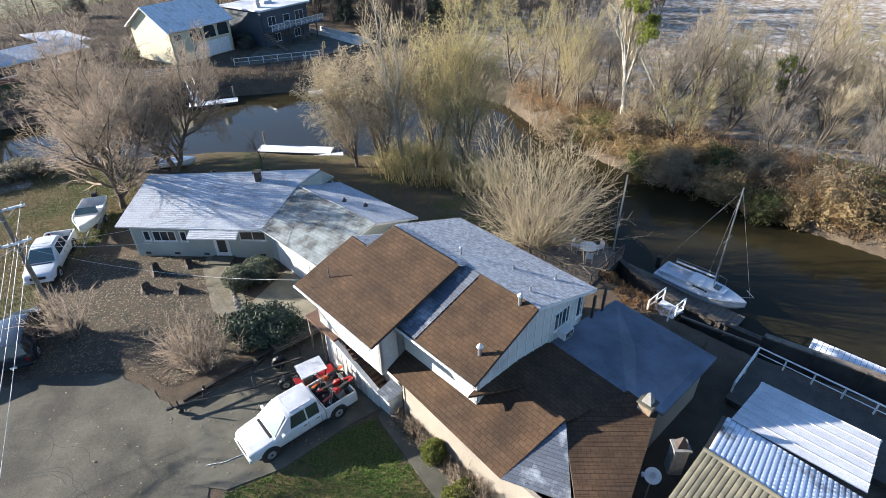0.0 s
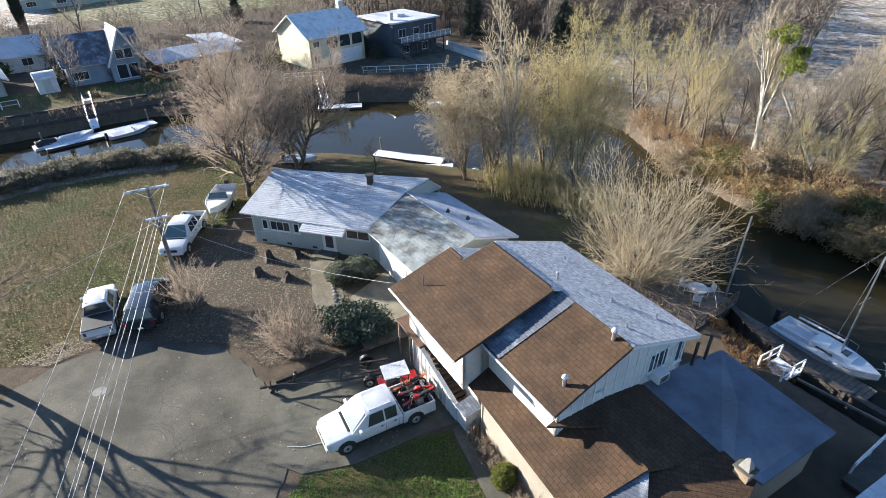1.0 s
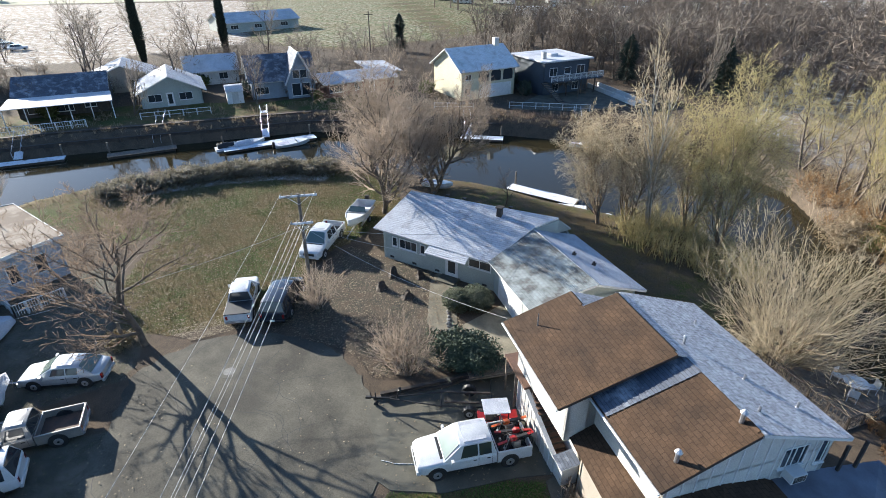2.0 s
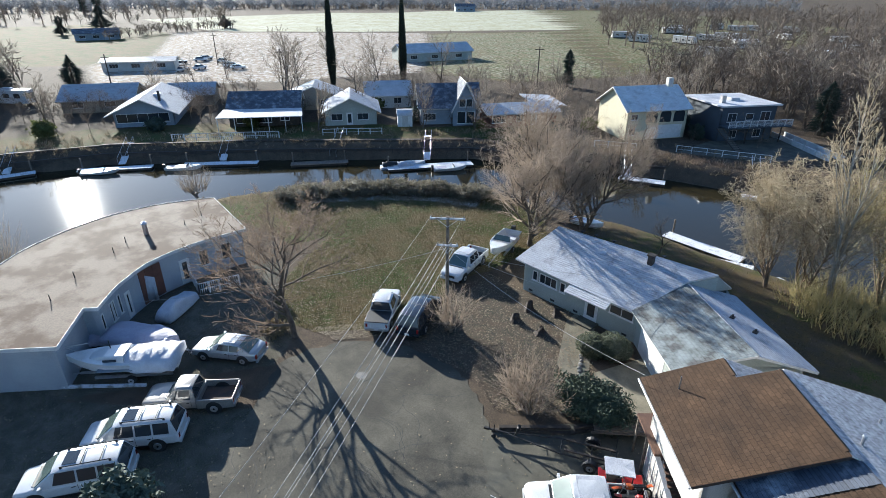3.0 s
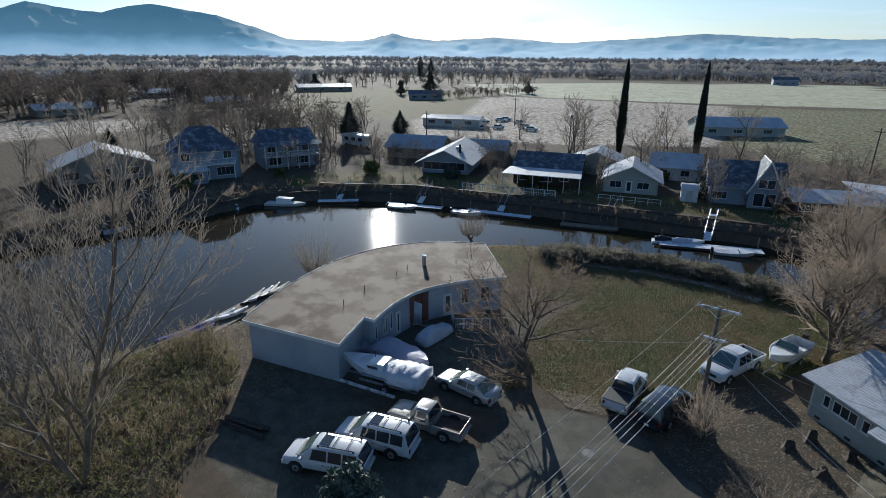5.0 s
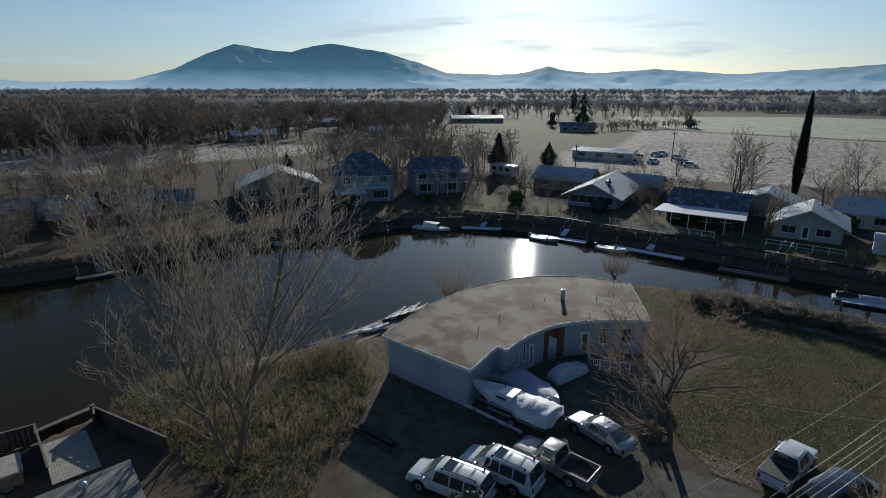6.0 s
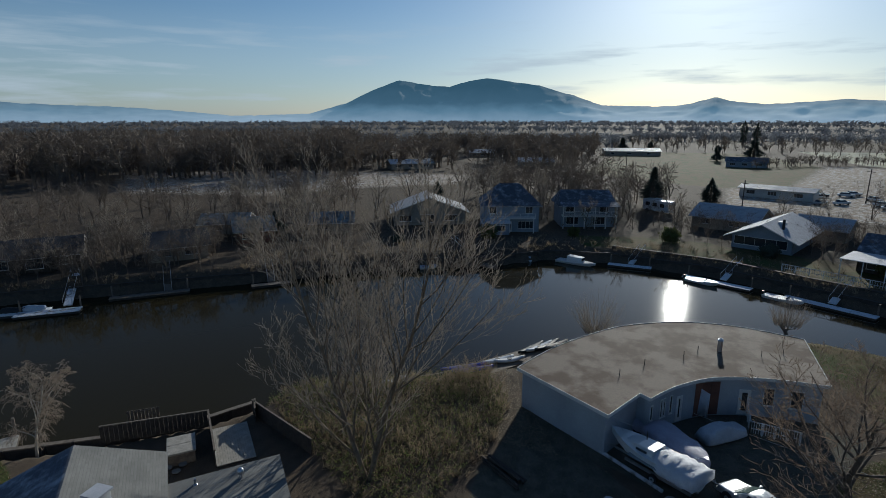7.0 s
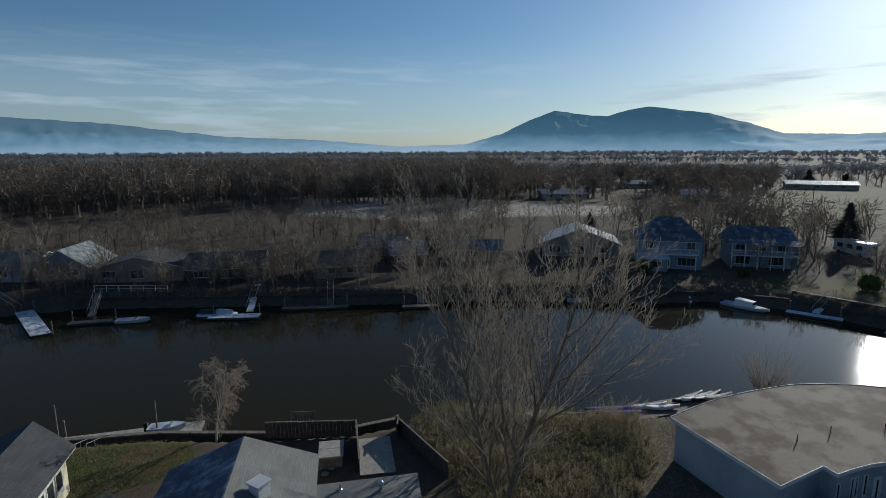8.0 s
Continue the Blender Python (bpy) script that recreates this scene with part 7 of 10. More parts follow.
# length, half width, belt height, roof height, underside, bonnet height, roof line from the windscreen's foot back to the rear window's foot
CAR_KINDS = {
    "pickup": (5.8, 1.0, 1.14, 1.88, 0.42, 1.07, ((1.65, 0.0), (0.76, 0.93), (0.45, 1.0), (-0.55, 1.0), (-0.85, 0.94), (-1.05, 0.0))),
    "oldpickup": (5.3, 0.95, 1.04, 1.72, 0.42, 1.0, ((1.2, 0.0), (0.68, 0.93), (0.42, 1.0), (-0.15, 1.0), (-0.36, 0.94), (-0.5, 0.0))),
    "suv": (5.1, 0.98, 1.10, 1.84, 0.40, 1.0, ((1.6, 0.0), (0.66, 0.92), (0.25, 1.0), (-1.75, 0.99), (-2.2, 0.92), (-2.5, 0.0))),
    "sedan": (4.75, 0.9, 0.94, 1.43, 0.28, 0.82, ((1.2, 0.0), (0.32, 0.9), (-0.1, 1.0), (-0.75, 0.98), (-1.15, 0.86), (-1.95, 0.06))),
}
SIDE_GLASS = {"pickup": ((0.60, -0.08), (-0.16, -0.78)), "oldpickup": ((0.52, -0.22), ), "suv": ((0.52, -0.32), (-0.42, -1.22), (-1.32, -2.1)), "sedan": ((0.22, -0.42), (-0.5, -1.12))}


def car(kind, label, at, turn, paint, glass="windscreen", frost_roof=False, rack=False, sunroof=False, group="parked vehicles", bed_cover=None, name=None, size=1.0):
    """kind: pickup, oldpickup, suv or sedan. x is ahead."""
    L, hw, belt, tall, z0, nose, line = CAR_KINDS[kind]
    c = thing(name or {"suv": "suv", "sedan": "car"}.get(kind, "pickup_truck"), label, "car" if kind in ("suv", "sedan") else "truck", at, turn, group)
    c.scale = (size, size, size)
    h = L / 2
    truck = "pickup" in kind
    foot, tail = line[0][0], line[-1][0]
    r_ = 0.13 if truck else 0.17
    ahead_ = [(h, hw - 0.26, z0 + 0.16, nose - 0.2, 0.12), (h - 0.07, hw - 0.13, z0 + 0.04, nose - 0.1, 0.14), (h - 0.25, hw - 0.05, z0, nose - 0.04, r_), (h - 0.7, hw - 0.01, z0, nose, r_), (foot + 0.12, hw, z0, (nose + belt) / 2 + 0.02, r_), (foot - 0.3, hw, z0, belt, r_)]
    if truck:
        rear_ = [(tail, hw, z0, belt, r_)]
    elif kind == "suv":
        rear_ = [(-h + 0.3, hw, z0, belt, r_), (-h + 0.1, hw - 0.03, z0 + 0.02, belt, r_), (-h, hw - 0.1, z0 + 0.1, belt - 0.04, r_)]
    else:
        rear_ = [(tail + 0.5, hw, z0, belt, r_), (-h + 0.35, hw - 0.03, z0, belt + 0.03, r_), (-h + 0.1, hw - 0.1, z0 + 0.04, belt, r_), (-h, hw - 0.2, z0 + 0.16, belt - 0.1, 0.12)]
    smooth_part("body", loft([ring_section(*q) for q in ahead_ + rear_]), paint, c)
    part("sill", box(-h + 0.4, h - 0.4, -hw + 0.06, hw - 0.06, z0 - 0.08, z0 + 0.1), "black", c)
    if truck:
        bx0, bx1 = -h, tail - 0.05
        bed = part("bed", box(bx0, bx1, -hw + 0.01, hw - 0.01, z0, z0 + 0.16, 0.02), paint, c)
        for y0, y1 in ((-hw, -hw + 0.09), (hw - 0.09, hw)):
            part("bed_side", box(bx0 + 0.08, bx1, y0, y1, z0 + 0.16, belt, 0.03), paint, bed)
        part("tailgate", box(bx0, bx0 + 0.08, -hw + 0.02, hw - 0.02, z0 + 0.16, belt - 0.02, 0.02), paint, bed)
        part("bed_liner", box(bx0 + 0.09, bx1 - 0.01, -hw + 0.1, hw - 0.1, z0 + 0.16, z0 + 0.21), "rusty_steel" if kind == "oldpickup" else "black", bed)
        part("bed_front", box(bx1 - 0.06, bx1, -hw + 0.09, hw - 0.09, z0 + 0.16, belt - 0.02), paint, bed)
        if bed_cover:
            part("bed_cover", box(bx0 + 0.05, bx1 - 0.02, -hw + 0.04, hw - 0.04, belt - 0.02, belt + 0.05, 0.02), bed_cover, bed, "dark bed cover")

    # the cabin: a roof that curves along and across
    zb, lean = belt - 0.06, 0.2

    def edge_at(k):
        """Half widths and height at a point of the roof line."""
        x, f = line[k]
        z = zb + 0.02 + (tall - zb) * f
        return x, z, hw - 0.05 - lean * f

    rings = []
    for k in range(len(line)):
        x, z, w = edge_at(k)
        f = line[k][1]
        crown = 0.045 * f
        rings.append([(x, hw - 0.04, zb), (x, w, z - 0.05 * f), (x, w - 0.1, z - 0.008 * f), (x, w * 0.5, z + crown * 0.75), (x, 0, z + crown), (x, -w * 0.5, z + crown * 0.75), (x, -w + 0.1, z - 0.008 * f), (x, -w, z - 0.05 * f), (x, -hw + 0.04, zb)])
    smooth_part("cabin", loft(rings), paint, c, angle=30)

    def screen(k0, k1, name_, material, way):
        xa, za, wa = edge_at(k0)
        xb, zt, wt = edge_at(k1)
        a, b = Vector((xa, 0, za)), Vector((xb, 0, zt))
        p, q = a.lerp(b, 0.1), a.lerp(b, 0.95)
        quad(c, name_, [(p.x, -(wa + (wt - wa) * 0.1) + 0.07, p.z + 0.012), (p.x, (wa + (wt - wa) * 0.1) - 0.07, p.z + 0.012), (q.x, wt - 0.11, q.z + 0.022), (q.x, -wt + 0.11, q.z + 0.022)], material, 0.02, out=(way, 0, 0.4))

    part("wiper_cowl", box(foot - 0.04, foot + 0.1, -hw + 0.3, hw - 0.3, belt - 0.12, (nose + belt) / 2 + 0.04, 0.01), "black", c)
    screen(0, 1, "windscreen", glass, 1)
    screen(5, 4, "rear_window", glass if kind == "sedan" else "glass", -1)
    top_z = tall - 0.10
    for sg in (-1, 1):
        for a, b in SIDE_GLASS[kind]:
            f = (top_z - zb) / (tall - zb)
            lo_y, hi_y = hw - 0.045 - lean * 0.12, hw - 0.05 - lean * (f + 0.02)
            quad(c, "side_window", [(a + 0.18 * (a == SIDE_GLASS[kind][0][0]), sg * lo_y, belt + 0.03), (b, sg * lo_y, belt + 0.03), (b, sg * hi_y, top_z), (a, sg * hi_y, top_z)], "glass", 0.016, out=(0, sg, 0.2))
    r0, r1 = line[2][0], line[3][0]
    rw_ = hw - 0.05 - lean - 0.12
    if frost_roof:
        quad(c, "roof_frost", [(r0 + 0.1, -rw_, tall + 0.01), (r0 + 0.1, rw_, tall + 0.01), (r1 - 0.05, rw_, tall + 0.01), (r1 - 0.05, -rw_, tall + 0.01)], "roof_white", 0.04, (0, 0, 1), "skin of frost")
    if sunroof:
        quad(c, "sunroof", [(r0 + 0.02, -0.42, tall + 0.02), (r0 + 0.02, 0.42, tall + 0.02), (r0 - 0.6, 0.42, tall + 0.02), (r0 - 0.6, -0.42, tall + 0.02)], "glass", 0.045, (0, 0, 1))
    if rack:
        for y in (-rw_, rw_):
            rk = part("roof_rail", rod((r0 + 0.05, y, tall + 0.1), (r1 - 0.2, y, tall + 0.1), 0.028, 6), "black", c)
            for x in (r0, r1 - 0.15):
                part("foot", box(x - 0.05, x + 0.05, y - 0.03, y + 0.03, tall - 0.02, tall + 0.09), "black", rk)
        for x in (r0 - 0.85, r1 + 0.3):
            part("crossbar", rod((x, -rw_, tall + 0.11), (x, rw_, tall + 0.11), 0.024, 6), "black", c)
    wr = 0.33 if kind == "sedan" else 0.39
    for x in (h - 0.95, -h + (1.15 if kind != "sedan" else 0.98)):
        for y in (-hw + 0.1, hw - 0.1):
            part("wheel_arch", rod((x, y - 0.12 if y < 0 else y - 0.1, wr + 0.03), (x, y + 0.1 if y < 0 else y + 0.12, wr + 0.03), wr + 0.08, 20), "black", c)
            wheel(c, x, y + (0.012 if y > 0 else -0.012), wr)
    part("front_bumper", box(h - 0.16, h + 0.05, -hw + 0.14, hw - 0.14, z0 - 0.02, z0 + 0.22, 0.05), paint if kind != "oldpickup" else "metal", c)
    part("rear_bumper", box(-h - 0.07, -h + 0.08, -hw + 0.1, hw - 0.1, z0 - 0.02, z0 + 0.2, 0.05), "metal" if truck else paint, c)
    part("grille", box(h - 0.1, h + 0.02, -0.48, 0.48, nose - 0.46, nose - 0.22, 0.02), "black", c)
    for y in (-1, 1):
        part("headlight", box(h - 0.22, h - 0.02, y * (hw - 0.34) - 0.15, y * (hw - 0.34) + 0.15, nose - 0.38, nose - 0.18, 0.03), "headlight", c)
        part("tail_light", box(-h - 0.012, -h + 0.12, y * (hw - 0.2) - 0.09, y * (hw - 0.2) + 0.08, belt - 0.42, belt - 0.1, 0.02), "taillight", c)
        part("mirror", box(foot - 0.5, foot - 0.36, y * (hw + 0.13) - 0.1, y * (hw + 0.13) + 0.1, belt + 0.0, belt + 0.2, 0.03), paint, c)
        for x in [SIDE_GLASS[kind][0][1]] + ([SIDE_GLASS[kind][1][1]] if len(SIDE_GLASS[kind]) > 1 else []):
            part("door_handle", box(x + 0.06, x + 0.24, y * (hw + 0.012) - 0.012, y * (hw + 0.012) + 0.012, belt - 0.2, belt - 0.16), "black", c)
            part("door_seam", box(x - 0.05, x - 0.035, y * (hw + 0.003) - 0.004, y * (hw + 0.003) + 0.004, z0 + 0.12, belt - 0.04), "black", c)
    part("number_plate", box(-h - 0.085, -h - 0.07, -0.16, 0.16, z0 + 0.05, z0 + 0.19), "trim", c)
    return c


def heading(a, b):
    return math.degrees(math.atan2(b[1] - a[1], b[0] - a[0]))


truck_a = car("pickup", "white crew-cab pickup with motorcycles and a cart in its bed", (-10.75, 15.75, 0.045), heading((-8.85, 16.57), (-11.72, 13.9)), "carwhite", "frosted_glass", frost_roof=True)
car("suv", "white SUV with roof rails and a sunroof, dusted with frost", (-29.3, -1.3, 0.0), heading((-28.0, 0.9), (-30.4, -3.5)), "carwhite", "windscreen", rack=True, sunroof=True)
car("suv", "white SUV with a roof rack beside its twin", (-30.5, 1.75, 0.0), heading((-28.9, 3.9), (-31.9, -0.4)), "carwhite", "windscreen", rack=True, sunroof=True)
car("oldpickup", "champagne old pickup with an empty bed and frosted cab", (-31.35, 5.2, 0.0), heading((-29.5, 7.4), (-33.1, 3.1)), "cargold", "frosted_glass", frost_roof=True)
car("sedan", "silver saloon car with frost on its roof", (-34.5, 8.85, 0.0), heading((-32.75, 10.2), (-36.2, 7.6)), "carsilver", "frosted_glass", frost_roof=True)
car("pickup", "white crew-cab pickup parked nose-out beside a covered boat", (-32.2, 29.4, 0.0), heading((-32.9, 32.0), (-31.2, 26.7)), "carwhite", "windscreen", frost_roof=True)
car("pickup", "white pickup with a black bed cover parked on the grass", (-31.25, 19.6, 0.0), heading((-29.7, 17.8), (-32.9, 21.6)), "carwhite", "windscreen", bed_cover="black", frost_roof=True, size=0.9)
car("suv", "dark blue-black SUV in the shade of a bush", (-28.75, 21.1, 0.0), heading((-27.7, 19.1), (-29.8, 23.2)), "cardark", "windscreen")
car("suv", "white SUV parked at the edge of the lot", (-22.3, -0.9, 0.0), heading((-20.8, 1.0), (-23.8, -2.8)), "carwhite", "windscreen", frost_roof=True)

# what the pickup carries
def bike(label, at, turn, color, tilt=0.0):
    b = thing("motorcycle", label, "motorcycle", at, turn, "motorcycles in the pickup bed")
    for x in (-0.65, 0.65):
        bm = bmesh.new()
        ring = []
        for k in range(18):
            q = 2 * math.pi * k / 18
            ring.append([(x + (0.3 + 0.045 * math.cos(s)) * math.cos(q), 0.045 * math.sin(s), 0.34 + (0.3 + 0.045 * math.cos(s)) * math.sin(q)) for s in np.linspace(0, 2 * math.pi, 7)[:-1]])
        loft(ring + [ring[0]], False, bm)
        w = part("wheel", bm, "tyre", b)
        part("hub", rod((x, -0.05, 0.34), (x, 0.05, 0.34), 0.07, 8), "metal", w)
    part("frame", rod((-0.4, 0, 0.5), (0.45, 0, 0.82), 0.05, 6), "black", b)
    part("engine", box(-0.2, 0.2, -0.13, 0.13, 0.28, 0.62, 0.04), "metal", b)
    part("tank", loft([ring_section(-0.05, 0.06, 0.72, 0.84, 0.04), ring_section(0.12, 0.13, 0.68, 0.94, 0.06), ring_section(0.34, 0.1, 0.7, 0.92, 0.05)]), color, b)
    part("seat", box(-0.62, -0.02, -0.09, 0.09, 0.76, 0.86, 0.03), "black", b)
    part("rear_mudguard", slab([(-0.95, -0.08, 0.86), (-0.5, -0.08, 0.8), (-0.5, 0.08, 0.8), (-0.95, 0.08, 0.86)], 0.03), color, b)
    part("front_mudguard", slab([(0.5, -0.07, 0.78), (1.0, -0.07, 0.72), (1.0, 0.07, 0.72), (0.5, 0.07, 0.78)], 0.03), color, b)
    part("fork", rod((0.65, 0.07, 0.34), (0.42, 0.09, 0.98), 0.025, 6), "metal", b)
    part("fork", rod((0.65, -0.07, 0.34), (0.42, -0.09, 0.98), 0.025, 6), "metal", b)
    part("handlebar", rod((0.4, -0.36, 1.06), (0.4, 0.36, 1.06), 0.018, 6), "black", b)
    b.matrix_world = pose(*at, tilt, 0, turn)
    return b


tq = heading((-8.85, 16.57), (-11.72, 13.9))


def in_bed(x, y, z):
    return tuple(truck_a.matrix_world @ Vector((x, y, z)))


bike("orange and black dirt bike standing in a pickup bed", in_bed(-2.2, -0.5, 0.63), tq + 4, "orange", 6)
bike("red dirt bike standing in a pickup bed", in_bed(-2.15, 0.12, 0.63), tq + 176, "red", -5)
bike("red and white dirt bike leaning in a pickup bed", in_bed(-2.2, 0.62, 0.63), tq + 8, "red", 8)
cart = thing("garden_tractor", "red ride-on tractor with a pale canopy beside the pickup", "tractor", (-10.45, 18.1, 0.045), 35)
part("canopy", box(-0.75, 0.65, -0.55, 0.55, 1.62, 1.67, 0.02), "tarp", cart)
for x in (-0.65, 0.55):
    for y in (-0.48, 0.48):
        part("canopy_post", rod((x, y, 0.6), (x, y, 1.62), 0.025, 6), "black", cart)
part("hood", box(0.2, 1.15, -0.35, 0.35, 0.5, 0.98, 0.08), "red", cart)
part("mudguard", box(-0.95, -0.1, -0.62, 0.62, 0.55, 0.8, 0.08), "red", cart)
part("seat", box(-0.6, -0.15, -0.25, 0.25, 0.8, 1.2, 0.05), "black", cart)
part("chassis", box(-0.9, 1.1, -0.3, 0.3, 0.3, 0.52), "black", cart)
part("steering_wheel", rod((0.12, 0, 1.1), (0.08, 0, 1.16), 0.2, 12), "black", cart)
for x, r_ in ((-0.6, 0.42), (0.8, 0.28)):
    for y in (-0.6, 0.6):
        wheel(cart, x, y, r_, 0.24)


def hull(length, beam, deep, sheer=0.25, sections=9, flare=0.8):
    """A boat's shell from bow (+x) to stern, keel at z = 0."""
    rings = []
    for i in range(sections):
        s = i / (sections - 1)
        x = -length / 2 + length * s
        w = beam / 2 * (1 - max(0.0, (s - 0.45) / 0.55) ** 2.2) * (0.88 + 0.12 * min(1, s * 3))
        w = max(w, 0.03)
        top = deep + sheer * s ** 2
        keel = 0.12 * deep + deep * 0.75 * max(0, (s - 0.7) / 0.3) ** 2
        ring = []
        for y, z in ((-1, top), (-flare, keel + (top - keel) * 0.35), (-0.35 * flare, keel + 0.02), (0, keel - 0.04), (0.35 * flare, keel + 0.02), (flare, keel + (top - keel) * 0.35), (1, top)):
            ring.append((x, y * w, z))
        rings.append(ring)
    return rings


def shell(rings, close=True):
    bm = bmesh.new()
    vs = [[bm.verts.new(p) for p in r] for r in rings]
    for a, b in zip(vs, vs[1:]):
        for k in range(len(a) - 1):
            bm.faces.new((a[k], a[k + 1], b[k + 1], b[k]))
    bm.faces.new(vs[0])
    bm.faces.new(list(reversed(vs[-1])))
    if close:
        for a, b in zip(vs, vs[1:]):
            bm.faces.new((a[0], b[0], b[-1], a[-1]))
    bmesh.ops.recalc_face_normals(bm, faces=bm.faces[:])
    return bm


def trailer(parent, length, beam, z):
    part("trailer_frame", box(-length / 2, length / 2 - 0.4, -0.06, 0.06, z - 0.2, z - 0.08), "metal", parent)
    for y in (-beam * 0.36, beam * 0.36):
        part("bunk", box(-length / 2 + 0.1, length * 0.25, y - 0.06, y + 0.06, z - 0.12, z + 0.06), "metal", parent)
        part("axle_arm", box(-0.7, -0.5, min(0, y), max(0, y), z - 0.3, z - 0.16), "metal", parent)
        wheel(parent, -0.6, y * 1.25, 0.32, 0.2)
    part("tongue", rod((length / 2 - 0.5, 0, z - 0.14), (length / 2 + 0.9, 0, z - 0.2), 0.05, 6), "metal", parent)
    part("jack", rod((length / 2 + 0.7, 0, 0), (length / 2 + 0.7, 0, z), 0.035, 6), "metal", parent)


def cover_cloth(length, beam, z, peak, seed, droop=0.35):
    """A tarpaulin sagging over ribs."""
    rg = random.Random(seed)
    rings = []
    for i in range(15):
        s = i / 14
        x = -length / 2 + length * s
        w = beam / 2 * (1 - max(0.0, (s - 0.5) / 0.5) ** 2.4) + 0.05
        up = peak * (1 - 0.25 * abs(math.sin(s * math.pi * 4))) * (0.6 + 0.4 * math.sin(math.pi * min(1, s * 1.15 + 0.05)))
        rings.append([(x, w * c + rg.uniform(-0.02, 0.02), z - droop * (abs(c) > 0.98) + up * (1 - abs(c) ** 1.6) + rg.uniform(-0.07, 0.07)) for c in (-1.0, -0.97, -0.7, -0.35, 0, 0.35, 0.7, 0.97, 1.0)])
    bm = bmesh.new()
    vs = [[bm.verts.new(p) for p in r] for r in rings]
    for a, b in zip(vs, vs[1:]):
        for k in range(len(a) - 1):
            bm.faces.new((a[k], a[k + 1], b[k + 1], b[k]))
    bm.faces.new(list(reversed(vs[0])))
    bm.faces.new(vs[-1])
    bmesh.ops.recalc_face_normals(bm, faces=bm.faces[:])
    return bm


cab_boat = thing("cabin_boat", "white cabin boat on a trailer half covered by a pale tarpaulin", "boat", (-36.9, 3.1, 0), heading((-35.0, 5.6), (-38.9, 0.5)), "boats on trailers")
bm = shell(hull(6.6, 2.3, 1.05, 0.35))
bm.transform(Matrix.Translation((0, 0, 0.55)))
part("hull", bm, "gelcoat", cab_boat)
part("cabin", loft([ring_section(-0.4, 0.85, 1.5, 2.08, 0.12, 0.1), ring_section(0.8, 0.78, 1.5, 2.04, 0.12, 0.12), ring_section(1.9, 0.5, 1.55, 1.8, 0.1, 0.1)]), "gelcoat", cab_boat)
for y in (-1, 1):
    part("porthole", box(0.0, 0.8, y * 0.83 - 0.012, y * 0.83 + 0.012, 1.75, 1.92), "glass", cab_boat)
part("stripe", box(-3.0, 1.2, -1.16, 1.16, 1.22, 1.3), "grey_blue", cab_boat)
bm = cover_cloth(3.7, 2.45, 1.68, 0.5, 3, 0.6)
bm.transform(Matrix.Translation((-1.6, 0, 0)))
part("tarpaulin", bm, "tarp", cab_boat, "crumpled pale tarpaulin", True)
part("bow_rail", rod((2.0, -0.55, 2.35), (3.2, 0, 2.5), 0.02, 5), "alu", cab_boat)
part("bow_rail", rod((2.0, 0.55, 2.35), (3.2, 0, 2.5), 0.02, 5), "alu", cab_boat)
part("light_post", rod((0.5, 0.1, 2.3), (0.5, 0.1, 2.9), 0.03, 6), "black", cab_boat)
trailer(cab_boat, 6.4, 2.0, 0.6)
lil = thing("covered_boat", "motor boat under a lilac-grey fitted cover on a trailer", "boat", (-39.0, 5.0, 0), heading((-40.9, 3.5), (-36.9, 6.45)), "boats on trailers")
bm = shell(hull(5.0, 2.1, 0.75, 0.25))
bm.transform(Matrix.Translation((0, 0, 0.5)))
part("hull", bm, "gelcoat", lil)
bm = cover_cloth(5.15, 2.3, 1.3, 0.45, 8, 0.3)
part("cover", bm, "tarp_lilac", lil, "lilac-grey fitted cover", True)
trailer(lil, 4.8, 1.8, 0.55)
pwc = thing("covered_jet_ski", "jet ski under a lilac cover beside a wall", "boat", (-41.6, 3.0, 0), 60, "boats on trailers")
bm = cover_cloth(2.9, 1.1, 0.75, 0.5, 9, 0.4)
part("cover", bm, "tarp_lilac", pwc, "", True)
part("stand", box(-1.2, 1.2, -0.35, 0.35, 0, 0.55), "black", pwc)
cov = thing("covered_car", "car under a pale silver cloth cover", "car", (-42.7, 8.35, 0), heading((-41.6, 6.8), (-43.9, 9.9)), "parked vehicles")
secs = [ring_section(x, w, 0.05, z, 0.25, t_) for x, w, z, t_ in ((1.95, 0.5, 0.6, 0.08), (1.75, 0.74, 0.76, 0.1), (0.85, 0.82, 0.88, 0.15), (0.15, 0.82, 1.2, 0.28), (-0.7, 0.82, 1.22, 0.28), (-1.45, 0.8, 0.95, 0.15), (-1.85, 0.68, 0.75, 0.1))]
part("cover", loft(secs), "tarp", cov, "", True)
wb = thing("speedboat", "white open speedboat on a trailer beside a big tree", "boat", (-32.15, 34.4, 0), heading((-33.2, 37.4), (-31.0, 31.4)), "boats on trailers")
rings = hull(5.6, 2.1, 0.85, 0.35)
bm = shell(rings, False)
bmesh.ops.solidify(bm, geom=bm.faces[:], thickness=0.06)
bm.transform(Matrix.Translation((0, 0, 0.5)))
part("hull", bm, "gelcoat", wb)
part("foredeck", slab([(0.6, -0.95, 1.42), (2.7, -0.08, 1.72), (2.7, 0.08, 1.72), (0.6, 0.95, 1.42)], 0.06), "gelcoat", wb)
quad(wb, "windscreen", [(0.3, -0.85, 1.42), (0.3, 0.85, 1.42), (0.0, 0.7, 1.85), (0.0, -0.7, 1.85)], "windscreen", out=(1, 0, 0.5))
part("bench", box(-1.6, -1.1, -0.85, 0.85, 0.75, 1.1, 0.05), "tarp", wb)
